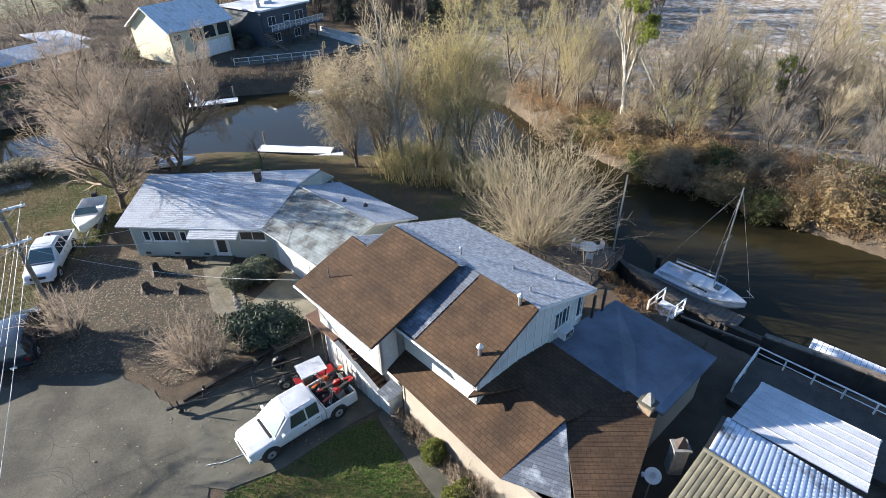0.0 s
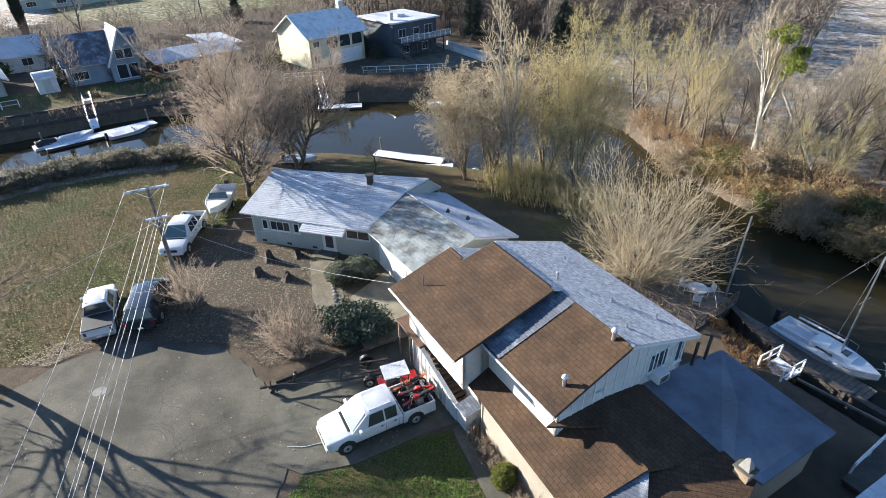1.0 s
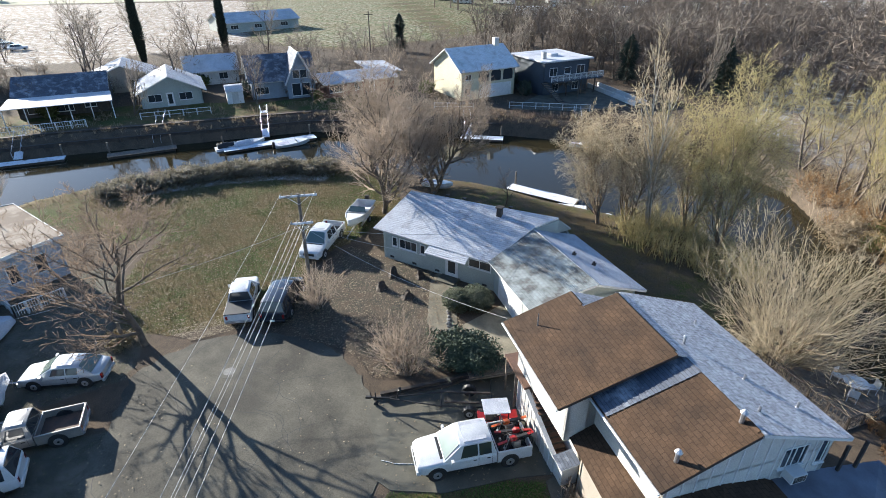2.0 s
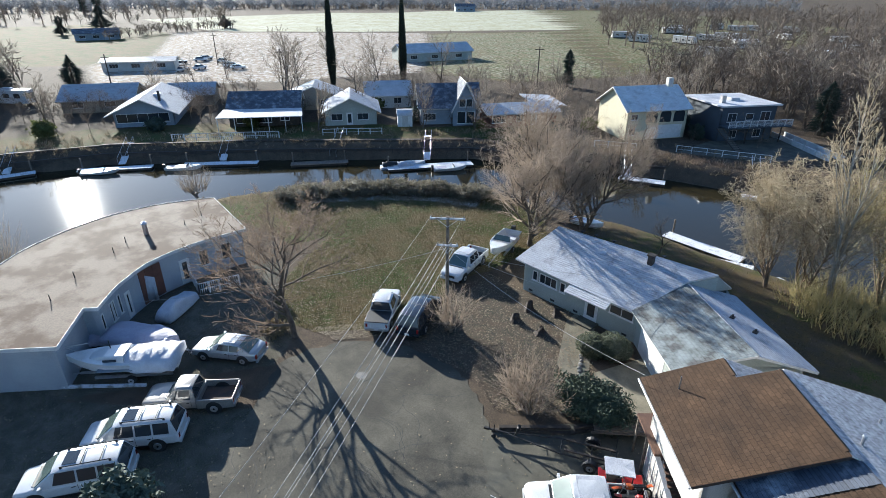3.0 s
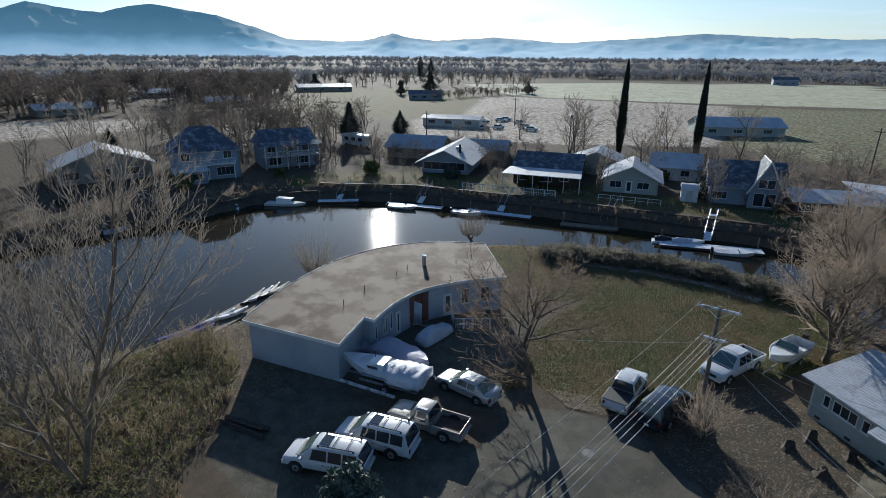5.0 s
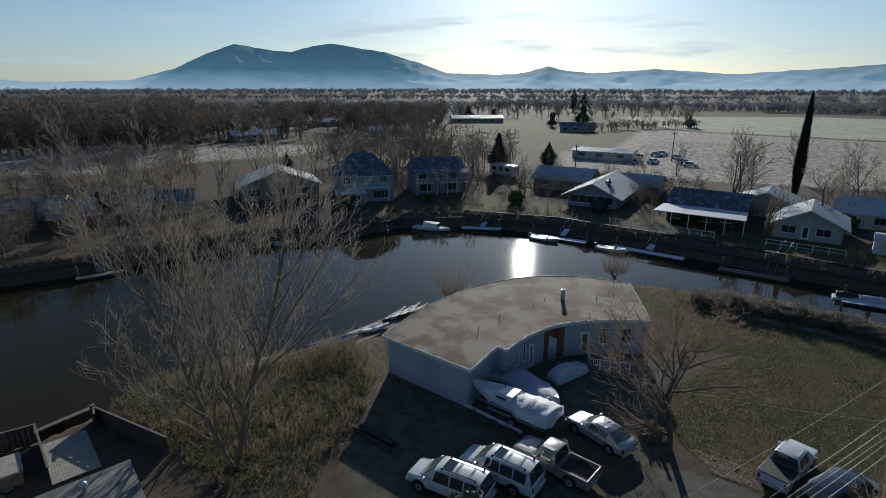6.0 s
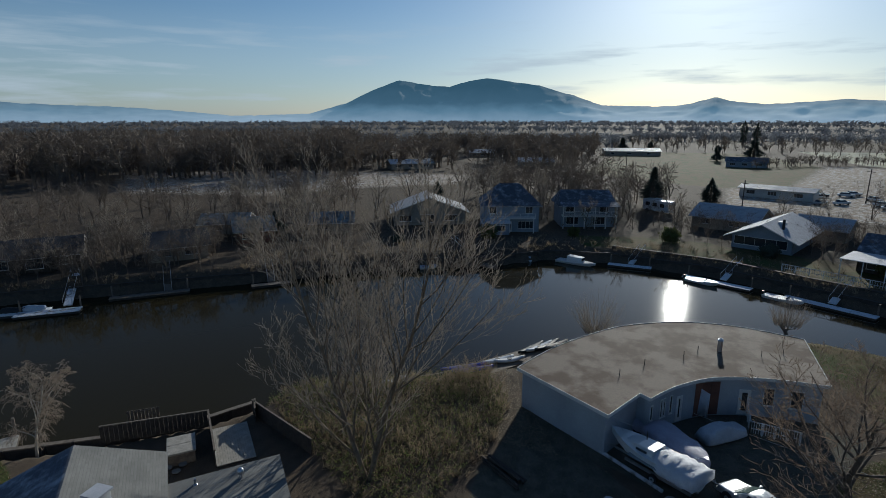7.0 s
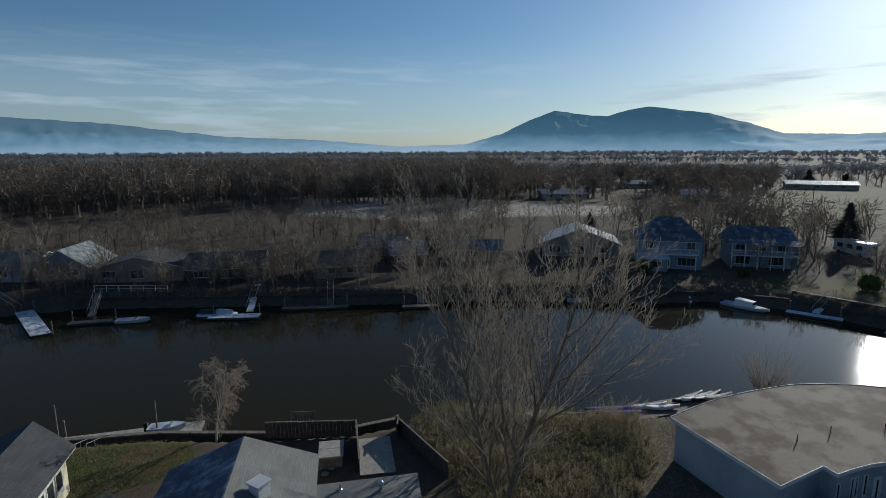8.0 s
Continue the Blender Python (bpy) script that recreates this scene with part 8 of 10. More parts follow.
part("floor", box(-2.6, 0.8, -0.85, 0.85, 0.68, 0.74), "tarp", wb)
part("outboard", box(-3.15, -2.75, -0.2, 0.2, 0.7, 1.7, 0.08), "black", wb)
trailer(wb, 5.2, 1.8, 0.55)

# the sailing boat at its dock
sail = thing("sailing_boat", "white sailing boat with a bare mast moored at a dock", "boat", (14.1, 29.75, WATER_Z - 0.35), heading((11.6, 32.2), (16.75, 27.1)))
L_ = 7.2
rings = hull(L_, 2.5, 1.15, 0.25, 11)
part("hull", shell(rings), "gelcoat", sail)
part("waterline_stripe", shell([[(x, y * 1.012, z) for x, y, z in ((r[0][0], r[0][1], r[0][2] - 0.16), (r[0][0], r[0][1], r[0][2] - 0.1), (r[6][0], r[6][1], r[6][2] - 0.1), (r[6][0], r[6][1], r[6][2] - 0.16))] for r in rings[1:-1]]), "grey_blue", sail)
part("cabin", loft([ring_section(-0.9, 0.85, 1.1, 1.62, 0.12, 0.1), ring_section(0.6, 0.85, 1.15, 1.62, 0.12, 0.12), ring_section(1.9, 0.5, 1.25, 1.5, 0.08, 0.08)]), "gelcoat", sail)
for y in (-1, 1):
    part("porthole", box(-0.4, 0.8, y * 0.8 - 0.02, y * 0.8 + 0.02, 1.3, 1.46), "glass", sail)
part("hatch", box(1.0, 1.5, -0.3, 0.3, 1.5, 1.62, 0.02), "glass", sail)
part("cockpit", box(-3.3, -1.1, -0.6, 0.6, 1.17, 1.2), "tarp", sail)
for y in (-0.72, 0.72):
    part("coaming", box(-3.4, -1.0, y - 0.1, y + 0.1, 1.15, 1.42, 0.03), "gelcoat", sail)
mast = part("mast", rod((0.9, 0, 1.55), (0.75, 0, 9.2), 0.07, 8, 0.05), "alu", sail, "bare aluminium mast")
part("boom", rod((0.8, 0, 2.3), (-2.4, 0, 2.2), 0.07, 8), "tarp", sail, "boom with furled sail")
part("spreader", rod((0.82, -0.7, 5.4), (0.82, 0.7, 5.4), 0.02, 6), "alu", mast)
for p in ((3.85, 0, 1.45), (-3.8, 0, 1.3), (0.5, 1.2, 1.2), (0.5, -1.2, 1.2)):
    part("stay", rod((0.76, 0, 9.0), p, 0.012, 4), "metal", mast)
for sg in (-1, 1):
    for k in range(7):
        r = rings[1 + k][0 if sg < 0 else 6]
        q_ = rings[2 + k][0 if sg < 0 else 6]
        if k < 6:
            part("guard_rail", rod((r[0], r[1], r[2] + 0.55), (q_[0], q_[1], q_[2] + 0.55), 0.012, 4), "metal", sail)
        part("stanchion", rod(r, (r[0], r[1], r[2] + 0.57), 0.015, 4), "metal", sail)
part("pulpit", rod((3.2, -0.55, 1.95), (3.95, 0, 1.98), 0.02, 6), "metal", sail)
part("pulpit", rod((3.2, 0.55, 1.95), (3.95, 0, 1.98), 0.02, 6), "metal", sail)
part("outboard", box(-4.25, -3.9, 0.3, 0.62, 0.7, 1.7, 0.06), "black", sail)
sail.scale = (0.86, 0.95, 1.0)
sail.location = (14.45, 29.4, WATER_Z - 0.35)
blue = thing("upturned_boat", "small upturned dinghy under a blue tarpaulin on a dock", "boat", (9.5, 31.6, -1.82), heading((8.7, 33.0), (10.25, 30.1)))
bm = cover_cloth(3.2, 1.25, 0.2, 0.4, 4, 0.15)
part("tarpaulin", bm, "tarp_blue", blue, "", True)


def kayak(label, at, turn, color, length=3.6, beam=0.95):
    k = thing("kayak", label, "kayak", at, turn, "kayaks and canoes")
    r = []
    for i in range(11):
        s = i / 10
        w = beam / 2 * max(0.04, math.sin(math.pi * (0.03 + 0.94 * s))) ** 0.75
        up = 0.16 * (2 * s - 1) ** 2
        r.append([(-length / 2 + length * s, w * math.cos(q), 0.16 + up + 0.17 * math.sin(q)) for q in np.linspace(0, 2 * math.pi, 9)[:-1]])
    part("hull", loft(r), color, k, smooth=True)
    part("cockpit", rod((0, 0, 0.28), (0, 0, 0.345), 0.26, 10), "black", k)
    return k


for x, y, t_, col, lb, ln in ((-52.3, -13.6, 124, "kayak_blue", "blue", 5.0), (-52.0, -12.6, 122, "kayak_blue", "blue", 4.4), (-54.9, -10.6, 132, "gelcoat", "white", 4.0), (-55.3, -9.4, 126, "trim", "pale", 3.6),
                              (-59.0, -7.6, 150, "black", "black", 4.4), (-59.5, -6.8, 146, "gelcoat", "white", 4.2), (-60.2, -6.0, 150, "black", "dark", 4.4), (-60.6, -5.0, 142, "tan", "tan", 3.6)):
    kayak(lb + " kayak pulled up on a weathered dock", (x, y, -1.85), t_, col, ln)


def open_boat(label, at, turn, length=4.5, beam=1.7, cabin=False, color="gelcoat"):
    b = thing("motorboat", label, "boat", at, turn, "boats at the far docks")
    rr = hull(length, beam, 0.7, 0.25)
    part("hull", shell(rr), color, b)
    if cabin:
        part("cabin", loft([ring_section(-length * 0.2, beam * 0.36, 0.65, 1.7, 0.1, 0.1), ring_section(length * 0.18, beam * 0.34, 0.65, 1.6, 0.1, 0.12)]), color, b)
        part("windscreen", box(length * 0.17, length * 0.19, -beam * 0.28, beam * 0.28, 1.05, 1.5), "glass", b)
    else:
        part("cockpit", box(-length * 0.4, length * 0.1, -beam * 0.3, beam * 0.3, 0.7, 0.74), "tarp_lilac", b)
        part("windscreen", box(length * 0.1, length * 0.12, -beam * 0.33, beam * 0.33, 0.7, 1.0), "windscreen", b)
    part("outboard", box(-length / 2 - 0.35, -length / 2 - 0.02, -0.18, 0.18, 0.3, 1.1, 0.05), "black", b)
    return b


WZ = WATER_Z - 0.22
open_boat("white cabin cruiser moored below a far house", (-99.0, -4.7, WZ), 69, 7.2, 2.4, True)
open_boat("white motorboat beside a frosted dock", (-86.3, 24.5, WZ), 52, 5.2, 1.9)
open_boat("low white boat alongside a frosted dock", (-92.5, 14.8, WZ), 58, 5.0, 1.8)
open_boat("white sport boat under frost at a far dock", (-64.9, 50.3, WZ), 60, 5.4, 2.0)
open_boat("pale runabout at a far dock", (-59.0, 53.6, WZ), 58, 5.0, 1.9)
open_boat("small white skiff near a terrace", (-22.6, 73.6, WZ), 20, 3.6, 1.4)
open_boat("white motorboat in the shaded lagoon", (-44.2, -81.6, WZ), 128, 4.8, 1.8)
open_boat("white skiff lying on a pale dock", (-27.6, -45.9, -1.83), 128, 3.2, 1.3)
open_boat("white skiff drawn up under trees", (-30.1, 45.6, 0.0), 10, 3.4, 1.4)
open_boat("small white boat under the far bank", (-88.9, -29.0, WZ), 115, 3.0, 1.4)
for k, (x, y, t_) in enumerate(((-99.6, -16.0, 80), (-99.2, -14.0, 75), (-52.2, -74.9, 120), (-53.6, -73.0, 118), (-65.9, 47.9, 60), (-64.4, 49.6, 60))):
    j = thing("jet_ski", "jet ski under a pale frosted cover on a float", "boat", (x, y, WATER_Z), t_, "jet skis")
    part("float", box(-1.7, 1.7, -0.8, 0.8, -0.1, 0.3, 0.08), "dock_white", j)
    bm = cover_cloth(2.7, 1.0, 0.65, 0.4, 20 + k, 0.35)
    part("cover", bm, "tarp" if k % 2 else "black", j, "", True)

# ---- bare trees, brush and evergreens ----
def unit(v):
    return v / (np.linalg.norm(v) + 1e-9)


def grow(seed, height, levels, start_r, parts_n=(6, 5, 4, 3, 2, 2), up=0.1, spread=0.75, kids=(9, 7, 6, 4), lengths=(0.55, 0.5, 0.5, 0.5), first=0.25, bend=0.18, droop=0.0, stems=1, lean=(0, 0), thin=0.55, tip=0.006):
    """Branch segments of a bare tree, level by level: (wood, twigs)."""
    rg = np.random.RandomState(seed)
    wood, twigs = [], []
    todo = []
    for s in range(stems):
        a = rg.uniform(0, 6.283)
        tilt = (0.12 + 0.35 * (stems > 1)) * rg.uniform(0.4, 1.0)
        d = unit(np.array([math.cos(a) * tilt + lean[0], math.sin(a) * tilt + lean[1], 1.0]))
        todo.append((np.array([0.1 * math.cos(a) * (stems > 1), 0.1 * math.sin(a) * (stems > 1), -0.15]), d, height * (0.72 if stems == 1 else rg.uniform(0.55, 0.75)), start_r / math.sqrt(stems), 0))
    while todo:
        p, d, length, r, lev = todo.pop()
        n = parts_n[lev]
        pts, dirs, rs = [p], [d], [r]
        for k in range(n):
            g = np.array([0, 0, up - droop * (lev >= levels - 2) * (k + 1) / n * 2.2])
            d = unit(d + rg.normal(0, bend, 3) + g * (0.3 if lev == 0 else 1.0))
            p = p + d * length / n
            pts.append(p)
            dirs.append(d)
            rs.append(max(tip, r * (1 - (k + 1) / n * (0.75 if lev < levels - 1 else 0.6))))
        out = wood if lev < 2 else twigs
        for k in range(n):
            out.append((*pts[k], rs[k], *pts[k + 1], rs[k + 1]))
        if lev + 1 < levels:
            m = kids[min(lev, len(kids) - 1)]
            for c in range(m):
                s = first + (1 - first) * (c + rg.uniform(0, 1)) / m if lev == 0 else 0.15 + 0.85 * (c + rg.uniform(0, 1)) / m
                i = min(n - 1, int(s * n))
                q = pts[i] + (pts[i + 1] - pts[i]) * (s * n - i)
                rr = max(tip, rs[i] * thin)
                side = unit(np.cross(dirs[i + 1], rg.normal(0, 1, 3)))
                nd = unit(dirs[i + 1] * (1 - spread * 0.6) + side * spread)
                ln = length * lengths[min(lev, len(lengths) - 1)] * rg.uniform(0.75, 1.2) * (1.15 - 0.55 * s)
                todo.append((q, nd, ln, rr, lev + 1))
    return wood, twigs


def sized(data, high, wide):
    """The same branches stretched to a true height and spread."""
    w, t = [np.array(x).reshape(-1, 8) for x in data]
    both = np.concatenate([w, t])
    top = np.percentile(both[:, 6], 97.5)
    reach = np.percentile(np.hypot(both[:, 4], both[:, 5]), 92)
    k = np.array([wide / 2 / reach, wide / 2 / reach, high / top, 1] * 2)
    return w * k, t * k


def tree(name, label, at, data, bark, twig, category="tree", group="", crown_name="crown", sides=6):
    t = thing(name, label, category, (at[0], at[1], at[2] if len(at) > 2 else float(land_height(at[0], at[1]))), 0, group)
    wood, twigs = data
    run = []
    big = max([q[3] for q in wood], default=0)
    for q in list(wood) + [None]:
        if run and (q is None or abs(q[0] - run[-1][4]) + abs(q[1] - run[-1][5]) + abs(q[2] - run[-1][6]) > 1e-4):
            nm = "trunk" if run[0][2] < 0.0 and run[0][3] > 0.5 * big else "limb"
            mesh_part(nm, limb_mesh(nm, run, sides if nm == "trunk" else 5), bark, t)
            run = []
        run.append(q)
    mesh_part(crown_name, ribbon_mesh("crown", twigs), twig, t)
    return t


def shoots(seed, n, height, r_foot, flare, r=0.02, branches=5, twig_len=0.35, z0=0.0, tip=0.005, curl=0.12):
    """Many straight young shoots from one foot, each with side twigs."""
    rg = np.random.RandomState(seed)
    segs = []
    for k in range(n):
        a = rg.uniform(0, 6.283)
        q = r_foot * math.sqrt(rg.uniform(0, 1))
        p = np.array([q * math.cos(a), q * math.sin(a), z0])
        tilt = flare * rg.uniform(0.05, 1.0)
        d = unit(np.array([math.cos(a) * tilt, math.sin(a) * tilt, 1.0]))
        h = height * rg.uniform(0.6, 1.0) * (1.15 - 0.4 * tilt / max(flare, 1e-3))
        m = 4
        for s in range(m):
            d = unit(d + rg.normal(0, curl, 3) + np.array([0, 0, 0.05]))
            e = p + d * h / m
            ra, rb = max(tip, r * (1 - s / m)), max(tip, r * (1 - (s + 1) / m))
            segs.append((*p, ra, *e, rb))
            for b in range(branches if s else branches // 2):
                f = p + (e - p) * rg.uniform(0, 1)
                bd = unit(d + rg.normal(0, 0.55, 3))
                g = f + bd * twig_len * rg.uniform(0.5, 1.3)
                segs.append((*f, max(tip, ra * 0.5), *g, tip))
            p = e
    return segs


def scatter(seed, poly, n):
    rg = np.random.RandomState(seed)
    xs, ys = [p[0] for p in poly], [p[1] for p in poly]
    out = np.empty((0, 2))
    while len(out) < n:
        c = np.stack([rg.uniform(min(xs), max(xs), n), rg.uniform(min(ys), max(ys), n)], 1)
        out = np.concatenate([out, c[inside(c[:, 0], c[:, 1], poly)]])
    return out[:n]


def brush(name, seed, poly, n, height, label, material, per=7, r=0.012, flare=0.9, twig=0.4, branches=3, tall_at=None):
    """A thicket of bare shoots over a plan outline, as one mesh."""
    rg = np.random.RandomState(seed + 7)
    base = [np.array(shoots(seed + k, per, 1.0, 0.25, flare, r, branches, twig / height[1], tip=0.006)) for k in range(10)]
    spots = scatter(seed, poly, n)
    zs = land_height(spots[:, 0], spots[:, 1])
    patch = np.array([noise.noise(Vector((x * 0.12, y * 0.12, seed))) for x, y in spots])
    rows = []
    for (x, y), z, pt in zip(spots, zs, patch):
        if z < WATER_Z + 0.1:
            continue
        b = base[rg.randint(10)].copy()
        h = rg.uniform(*height) * (0.75 + 0.7 * max(-0.4, pt))
        a = rg.uniform(0, 6.283)
        c, s = math.cos(a) * h, math.sin(a) * h
        for o in (0, 4):
            px, py = b[:, o].copy(), b[:, o + 1].copy()
            b[:, o], b[:, o + 1], b[:, o + 2] = x + c * px - s * py, y + s * px + c * py, z - 0.1 + b[:, o + 2] * h
        rows.append(b)
    ob = mesh_part(name, ribbon_mesh(name, np.concatenate(rows)), material)
    return tagged(ob, label, "brush", kind="stuff")


def leaves(points, size, seed, flat=0.0, long=1.6):
    """Small leaf blades at the points: two triangles each."""
    rg = np.random.RandomState(seed)
    n = len(points)
    a = rg.normal(0, 1, (n, 3))
    a[:, 2] *= 1 - flat
    a /= np.linalg.norm(a, axis=1, keepdims=True) + 1e-9
    b = np.cross(a, rg.normal(0, 1, (n, 3)))
    if flat > 0.9:
        b = np.cross(a, np.array([[0, 0, 1.0]]))
    b /= np.linalg.norm(b, axis=1, keepdims=True) + 1e-9
    s = (size * rg.uniform(0.6, 1.3, n))[:, None]
    v = np.stack([points - a * s * long, points + b * s * 0.6, points + a * s * long, points - b * s * 0.6], 1).reshape(-1, 3)
    f = np.arange(4 * n).reshape(-1, 4)
    return raw_mesh("leaves", v, f)


def bush(name, label, at, radii, n, size, material, seed, category="shrub", group="", z=None, ragged=0.15, core=0.8):
    """A leafy shrub: stems, a dark inner mass and a shell of leaf blades."""
    rg = np.random.RandomState(seed)
    z = float(land_height(at[0], at[1])) if z is None else z
    t = thing(name, label, category, (at[0], at[1], z), 0, group)
    d = rg.normal(0, 1, (n, 3))
    d /= np.linalg.norm(d, axis=1, keepdims=True)
    lump = np.array([1 + ragged * 2 * noise.noise(Vector((float(q[0]) * 2.2 + seed, float(q[1]) * 2.2, float(q[2]) * 2.2))) for q in d])
    rad = (1 - rg.uniform(0, 1, n) ** 2 * 0.35) * lump + rg.normal(0, ragged * 0.25, n)
    p = d * rad[:, None] * np.array(radii)
    p[:, 2] += radii[2] * 0.92
    p = p[p[:, 2] > 0.02]
    mesh_part("crown", leaves(p, size, seed), material, t)
    bm = bmesh.new()
    bmesh.ops.create_icosphere(bm, subdivisions=3, radius=1.0)
    for v in bm.verts:
        k = core * (1 + ragged * 2 * noise.noise(Vector((v.co.x * 2.2 + seed, v.co.y * 2.2, v.co.z * 2.2))))
        v.co = Vector((v.co.x * radii[0] * k, v.co.y * radii[1] * k, max(0.01, v.co.z * radii[2] * k + radii[2] * 0.92)))
    part("inner_growth", bm, material, t)
    segs = [(rg.uniform(-0.1, 0.1), rg.uniform(-0.1, 0.1), -0.1, 0.05, rg.uniform(-0.5, 0.5) * radii[0], rg.uniform(-0.5, 0.5) * radii[1], radii[2], 0.02) for _ in range(6)]
    mesh_part("stem", tube_mesh("stem", segs, 5), "bark", t)
    return t


# trees near the camera
tree("cottonwood", "tall bare cottonwood with fine pale twigs above brambles", (-31.2, -14.8), sized(grow(11, 18.6, 5, 0.28, up=0.20, spread=0.50, kids=(18, 9, 6, 3), lengths=(0.55, 0.45, 0.45, 0.5), first=0.04, bend=0.08, thin=0.45, stems=2, tip=0.010), 20.5, 16.0), "bark_tan", "twig_grey", "tree")
tree("cottonwood", "bare young cottonwood among brambles by the water", (-35.5, -18.5), sized(grow(12, 11.5, 5, 0.13, up=0.24, spread=0.45, kids=(14, 7, 5, 3), lengths=(0.5, 0.42, 0.5, 0.5), first=0.08, bend=0.08, thin=0.45, tip=0.009), 11.0, 8.0), "bark", "twig_grey", "tree")
tree("ash_tree", "bare spreading tree at the edge of the turning circle", (-33.5, 13.2), sized(grow(21, 11.8, 5, 0.25, up=0.12, spread=0.62, kids=(15, 9, 6, 4), lengths=(0.66, 0.5, 0.48, 0.5), first=0.14, bend=0.13, thin=0.5, tip=0.010), 11.4, 11.6), "bark", "twig_brown", "tree")
for x, y, h, w, sd, lb in ((-31.7, 37.7, 13.5, 14.0, 31, "large bare brown-twigged tree beside a boat"), (-30.0, 44.5, 11.5, 12.5, 32, "bare brown-twigged tree near the bank"), (-37.0, 44.5, 10.0, 10.5, 33, "bare brown tree at the water's edge")):
    tree("willow", lb, (x, y), sized(grow(sd, 12.0, 5, 0.34, up=0.20, spread=0.55, kids=(15, 9, 7, 5), lengths=(0.72, 0.5, 0.5, 0.62), first=0.14, bend=0.12, droop=0.10, thin=0.6, stems=2, lean=(0.02, -0.14), tip=0.0075), h, w), "bark", "twig_umber", "tree")
tree("pollarded_tree", "dense dome of tan shoots on a pollarded tree behind the house", (2.6, 32.2), (grow(41, 5.0, 2, 0.32, spread=0.7, kids=(9, ), first=0.2, stems=2)[0], shoots(42, 230, 9.4, 1.3, 1.35, 0.020, 7, 1.0, 0.4, tip=0.007, curl=0.2)), "bark_tan", "twig_tan", "tree")
tree("birch", "tall pale-barked birch with two white stems", (-8.1, 46.4), sized(grow(51, 16.5, 5, 0.24, up=0.2, spread=0.42, kids=(14, 6, 4, 2), lengths=(0.34, 0.5, 0.5, 0.5), first=0.2, bend=0.06, stems=2, tip=0.011), 16.5, 8.0), "bark_pale", "twig_tan", "tree")
for k, (x, y, h, w) in enumerate(((-10.4, 47.2, 11.0, 9.0), (-5.2, 48.6, 13.5, 9.5), (-2.2, 46.4, 11.5, 8.5), (-12.6, 45.6, 10.0, 8.0))):
    tree("willow", ("golden weeping willow with fine hanging twigs", "olive-gold bare willow above the channel", "tan bare willow thicket tree", "tan willow behind the birch")[k], (x, y),
         sized(grow(61 + k, h, 5, 0.26, up=0.16, spread=0.58, kids=(11, 6, 5, 3), lengths=(0.62, 0.5, 0.6, 0.9), first=0.08, bend=0.10, droop=0.26, stems=4, thin=0.48, tip=0.0095), h, w), "bark_tan", ("twig_tan", "twig_gold", "twig_gold", "twig_tan")[k], "tree")
tree("broken_tree", "old half-dead tree hung with green mistletoe", (14.8, 55.9), sized(grow(71, 15.0, 5, 0.4, up=0.1, spread=0.55, kids=(9, 7, 6, 3), lengths=(0.5, 0.5, 0.5, 0.5), first=0.3, bend=0.12, stems=2, tip=0.010), 15.0, 10.0), "bark_pale", "twig_tan", "tree")
tagged(finish("fallen_trunk", rod((21.0, 57.0, -0.6), (16.2, 60.5, 7.5), 0.2, 8, 0.1), "bark_pale"), "pale dead trunk leaning in the thicket", "trunk")
wild = [sized(grow(81 + k, 12, 5, 0.26, up=0.11, spread=0.58, kids=(12, 7, 5, 3), lengths=(0.62, 0.5, 0.5, 0.5), first=0.06, bend=0.11, thin=0.45, stems=2, tip=0.011), 12, 10) for k in range(4)]
wild_first = [tree("bare_tree", "bare tan tree in the thicket across the channel", p, wild[k], "bark", ("twig_tan", "twig_grey", "twig_gold", "twig_tan")[k], "tree", "trees of the thicket") for k, p in enumerate(((24.0, 60.0), (31.0, 55.5), (8.5, 63.0), (38.5, 50.5)))]
for k, (x, y, s) in enumerate(((36.0, 62.0, 1.1), (11.0, 66.0, 0.95), (-2.0, 84.0, 0.9), (45.0, 58.0, 1.0), (18.0, 68.0, 0.9), (28.0, 49.5, 0.6), (20.0, 52.5, 0.6), (47.0, 45.0, 0.95), (54.0, 50.0, 1.1), (12.0, 72.0, 0.85), (4.0, 72.0, 0.9), (28.0, 68.0, 0.95), (43.0, 68.0, 1.0), (35.0, 44.0, 0.55), (60.0, 38.0, 0.9), (10.5, 58.5, 0.7), (17, 56, 0.75), (21, 62, 0.9), (27, 57, 0.8), (34, 52, 0.8), (37, 57, 0.95), (42, 54, 0.8), (46, 51, 0.75), (49, 56, 0.95), (30, 62, 0.85), (24, 66, 0.9), (40, 63, 0.95), (52, 44, 0.75), (7.5, 66, 0.7), (14, 63, 0.75))):
    c_ = copy_thing(wild_first[k % 4], pose(x, y, float(land_height(x, y)), 0, 0, 40 * k))
    c_.scale = (s, s, s)
rg = np.random.RandomState(5)
ball = rg.normal(0, 1, (2600, 3))
ball *= (rg.uniform(0.3, 1, (2600, 1)) ** 0.5) / np.linalg.norm(ball, axis=1, keepdims=True)
clumps = [(15.5, 55.6, 9.8, 1.2), (14.6, 56.3, 12.3, 1.0), (16.4, 57.0, 11.0, 0.8), (31.0, 55.8, 6.5, 0.9), (30.6, 56.2, 4.5, 0.8)]
for x, y, z, s in clumps:
    t = thing("mistletoe", "yellow-green ball of mistletoe in a bare tree", "mistletoe", (x, y, z), 0, "mistletoe clumps")
    offs = np.random.RandomState(int(x * 7)).normal(0, 0.48, (8, 3))
    mesh_part("leaves", leaves((ball[:900] * 0.45 + np.repeat(offs, 113, axis=0)[:900]) * s, 0.085, int(x * 10)), "ivy", t)
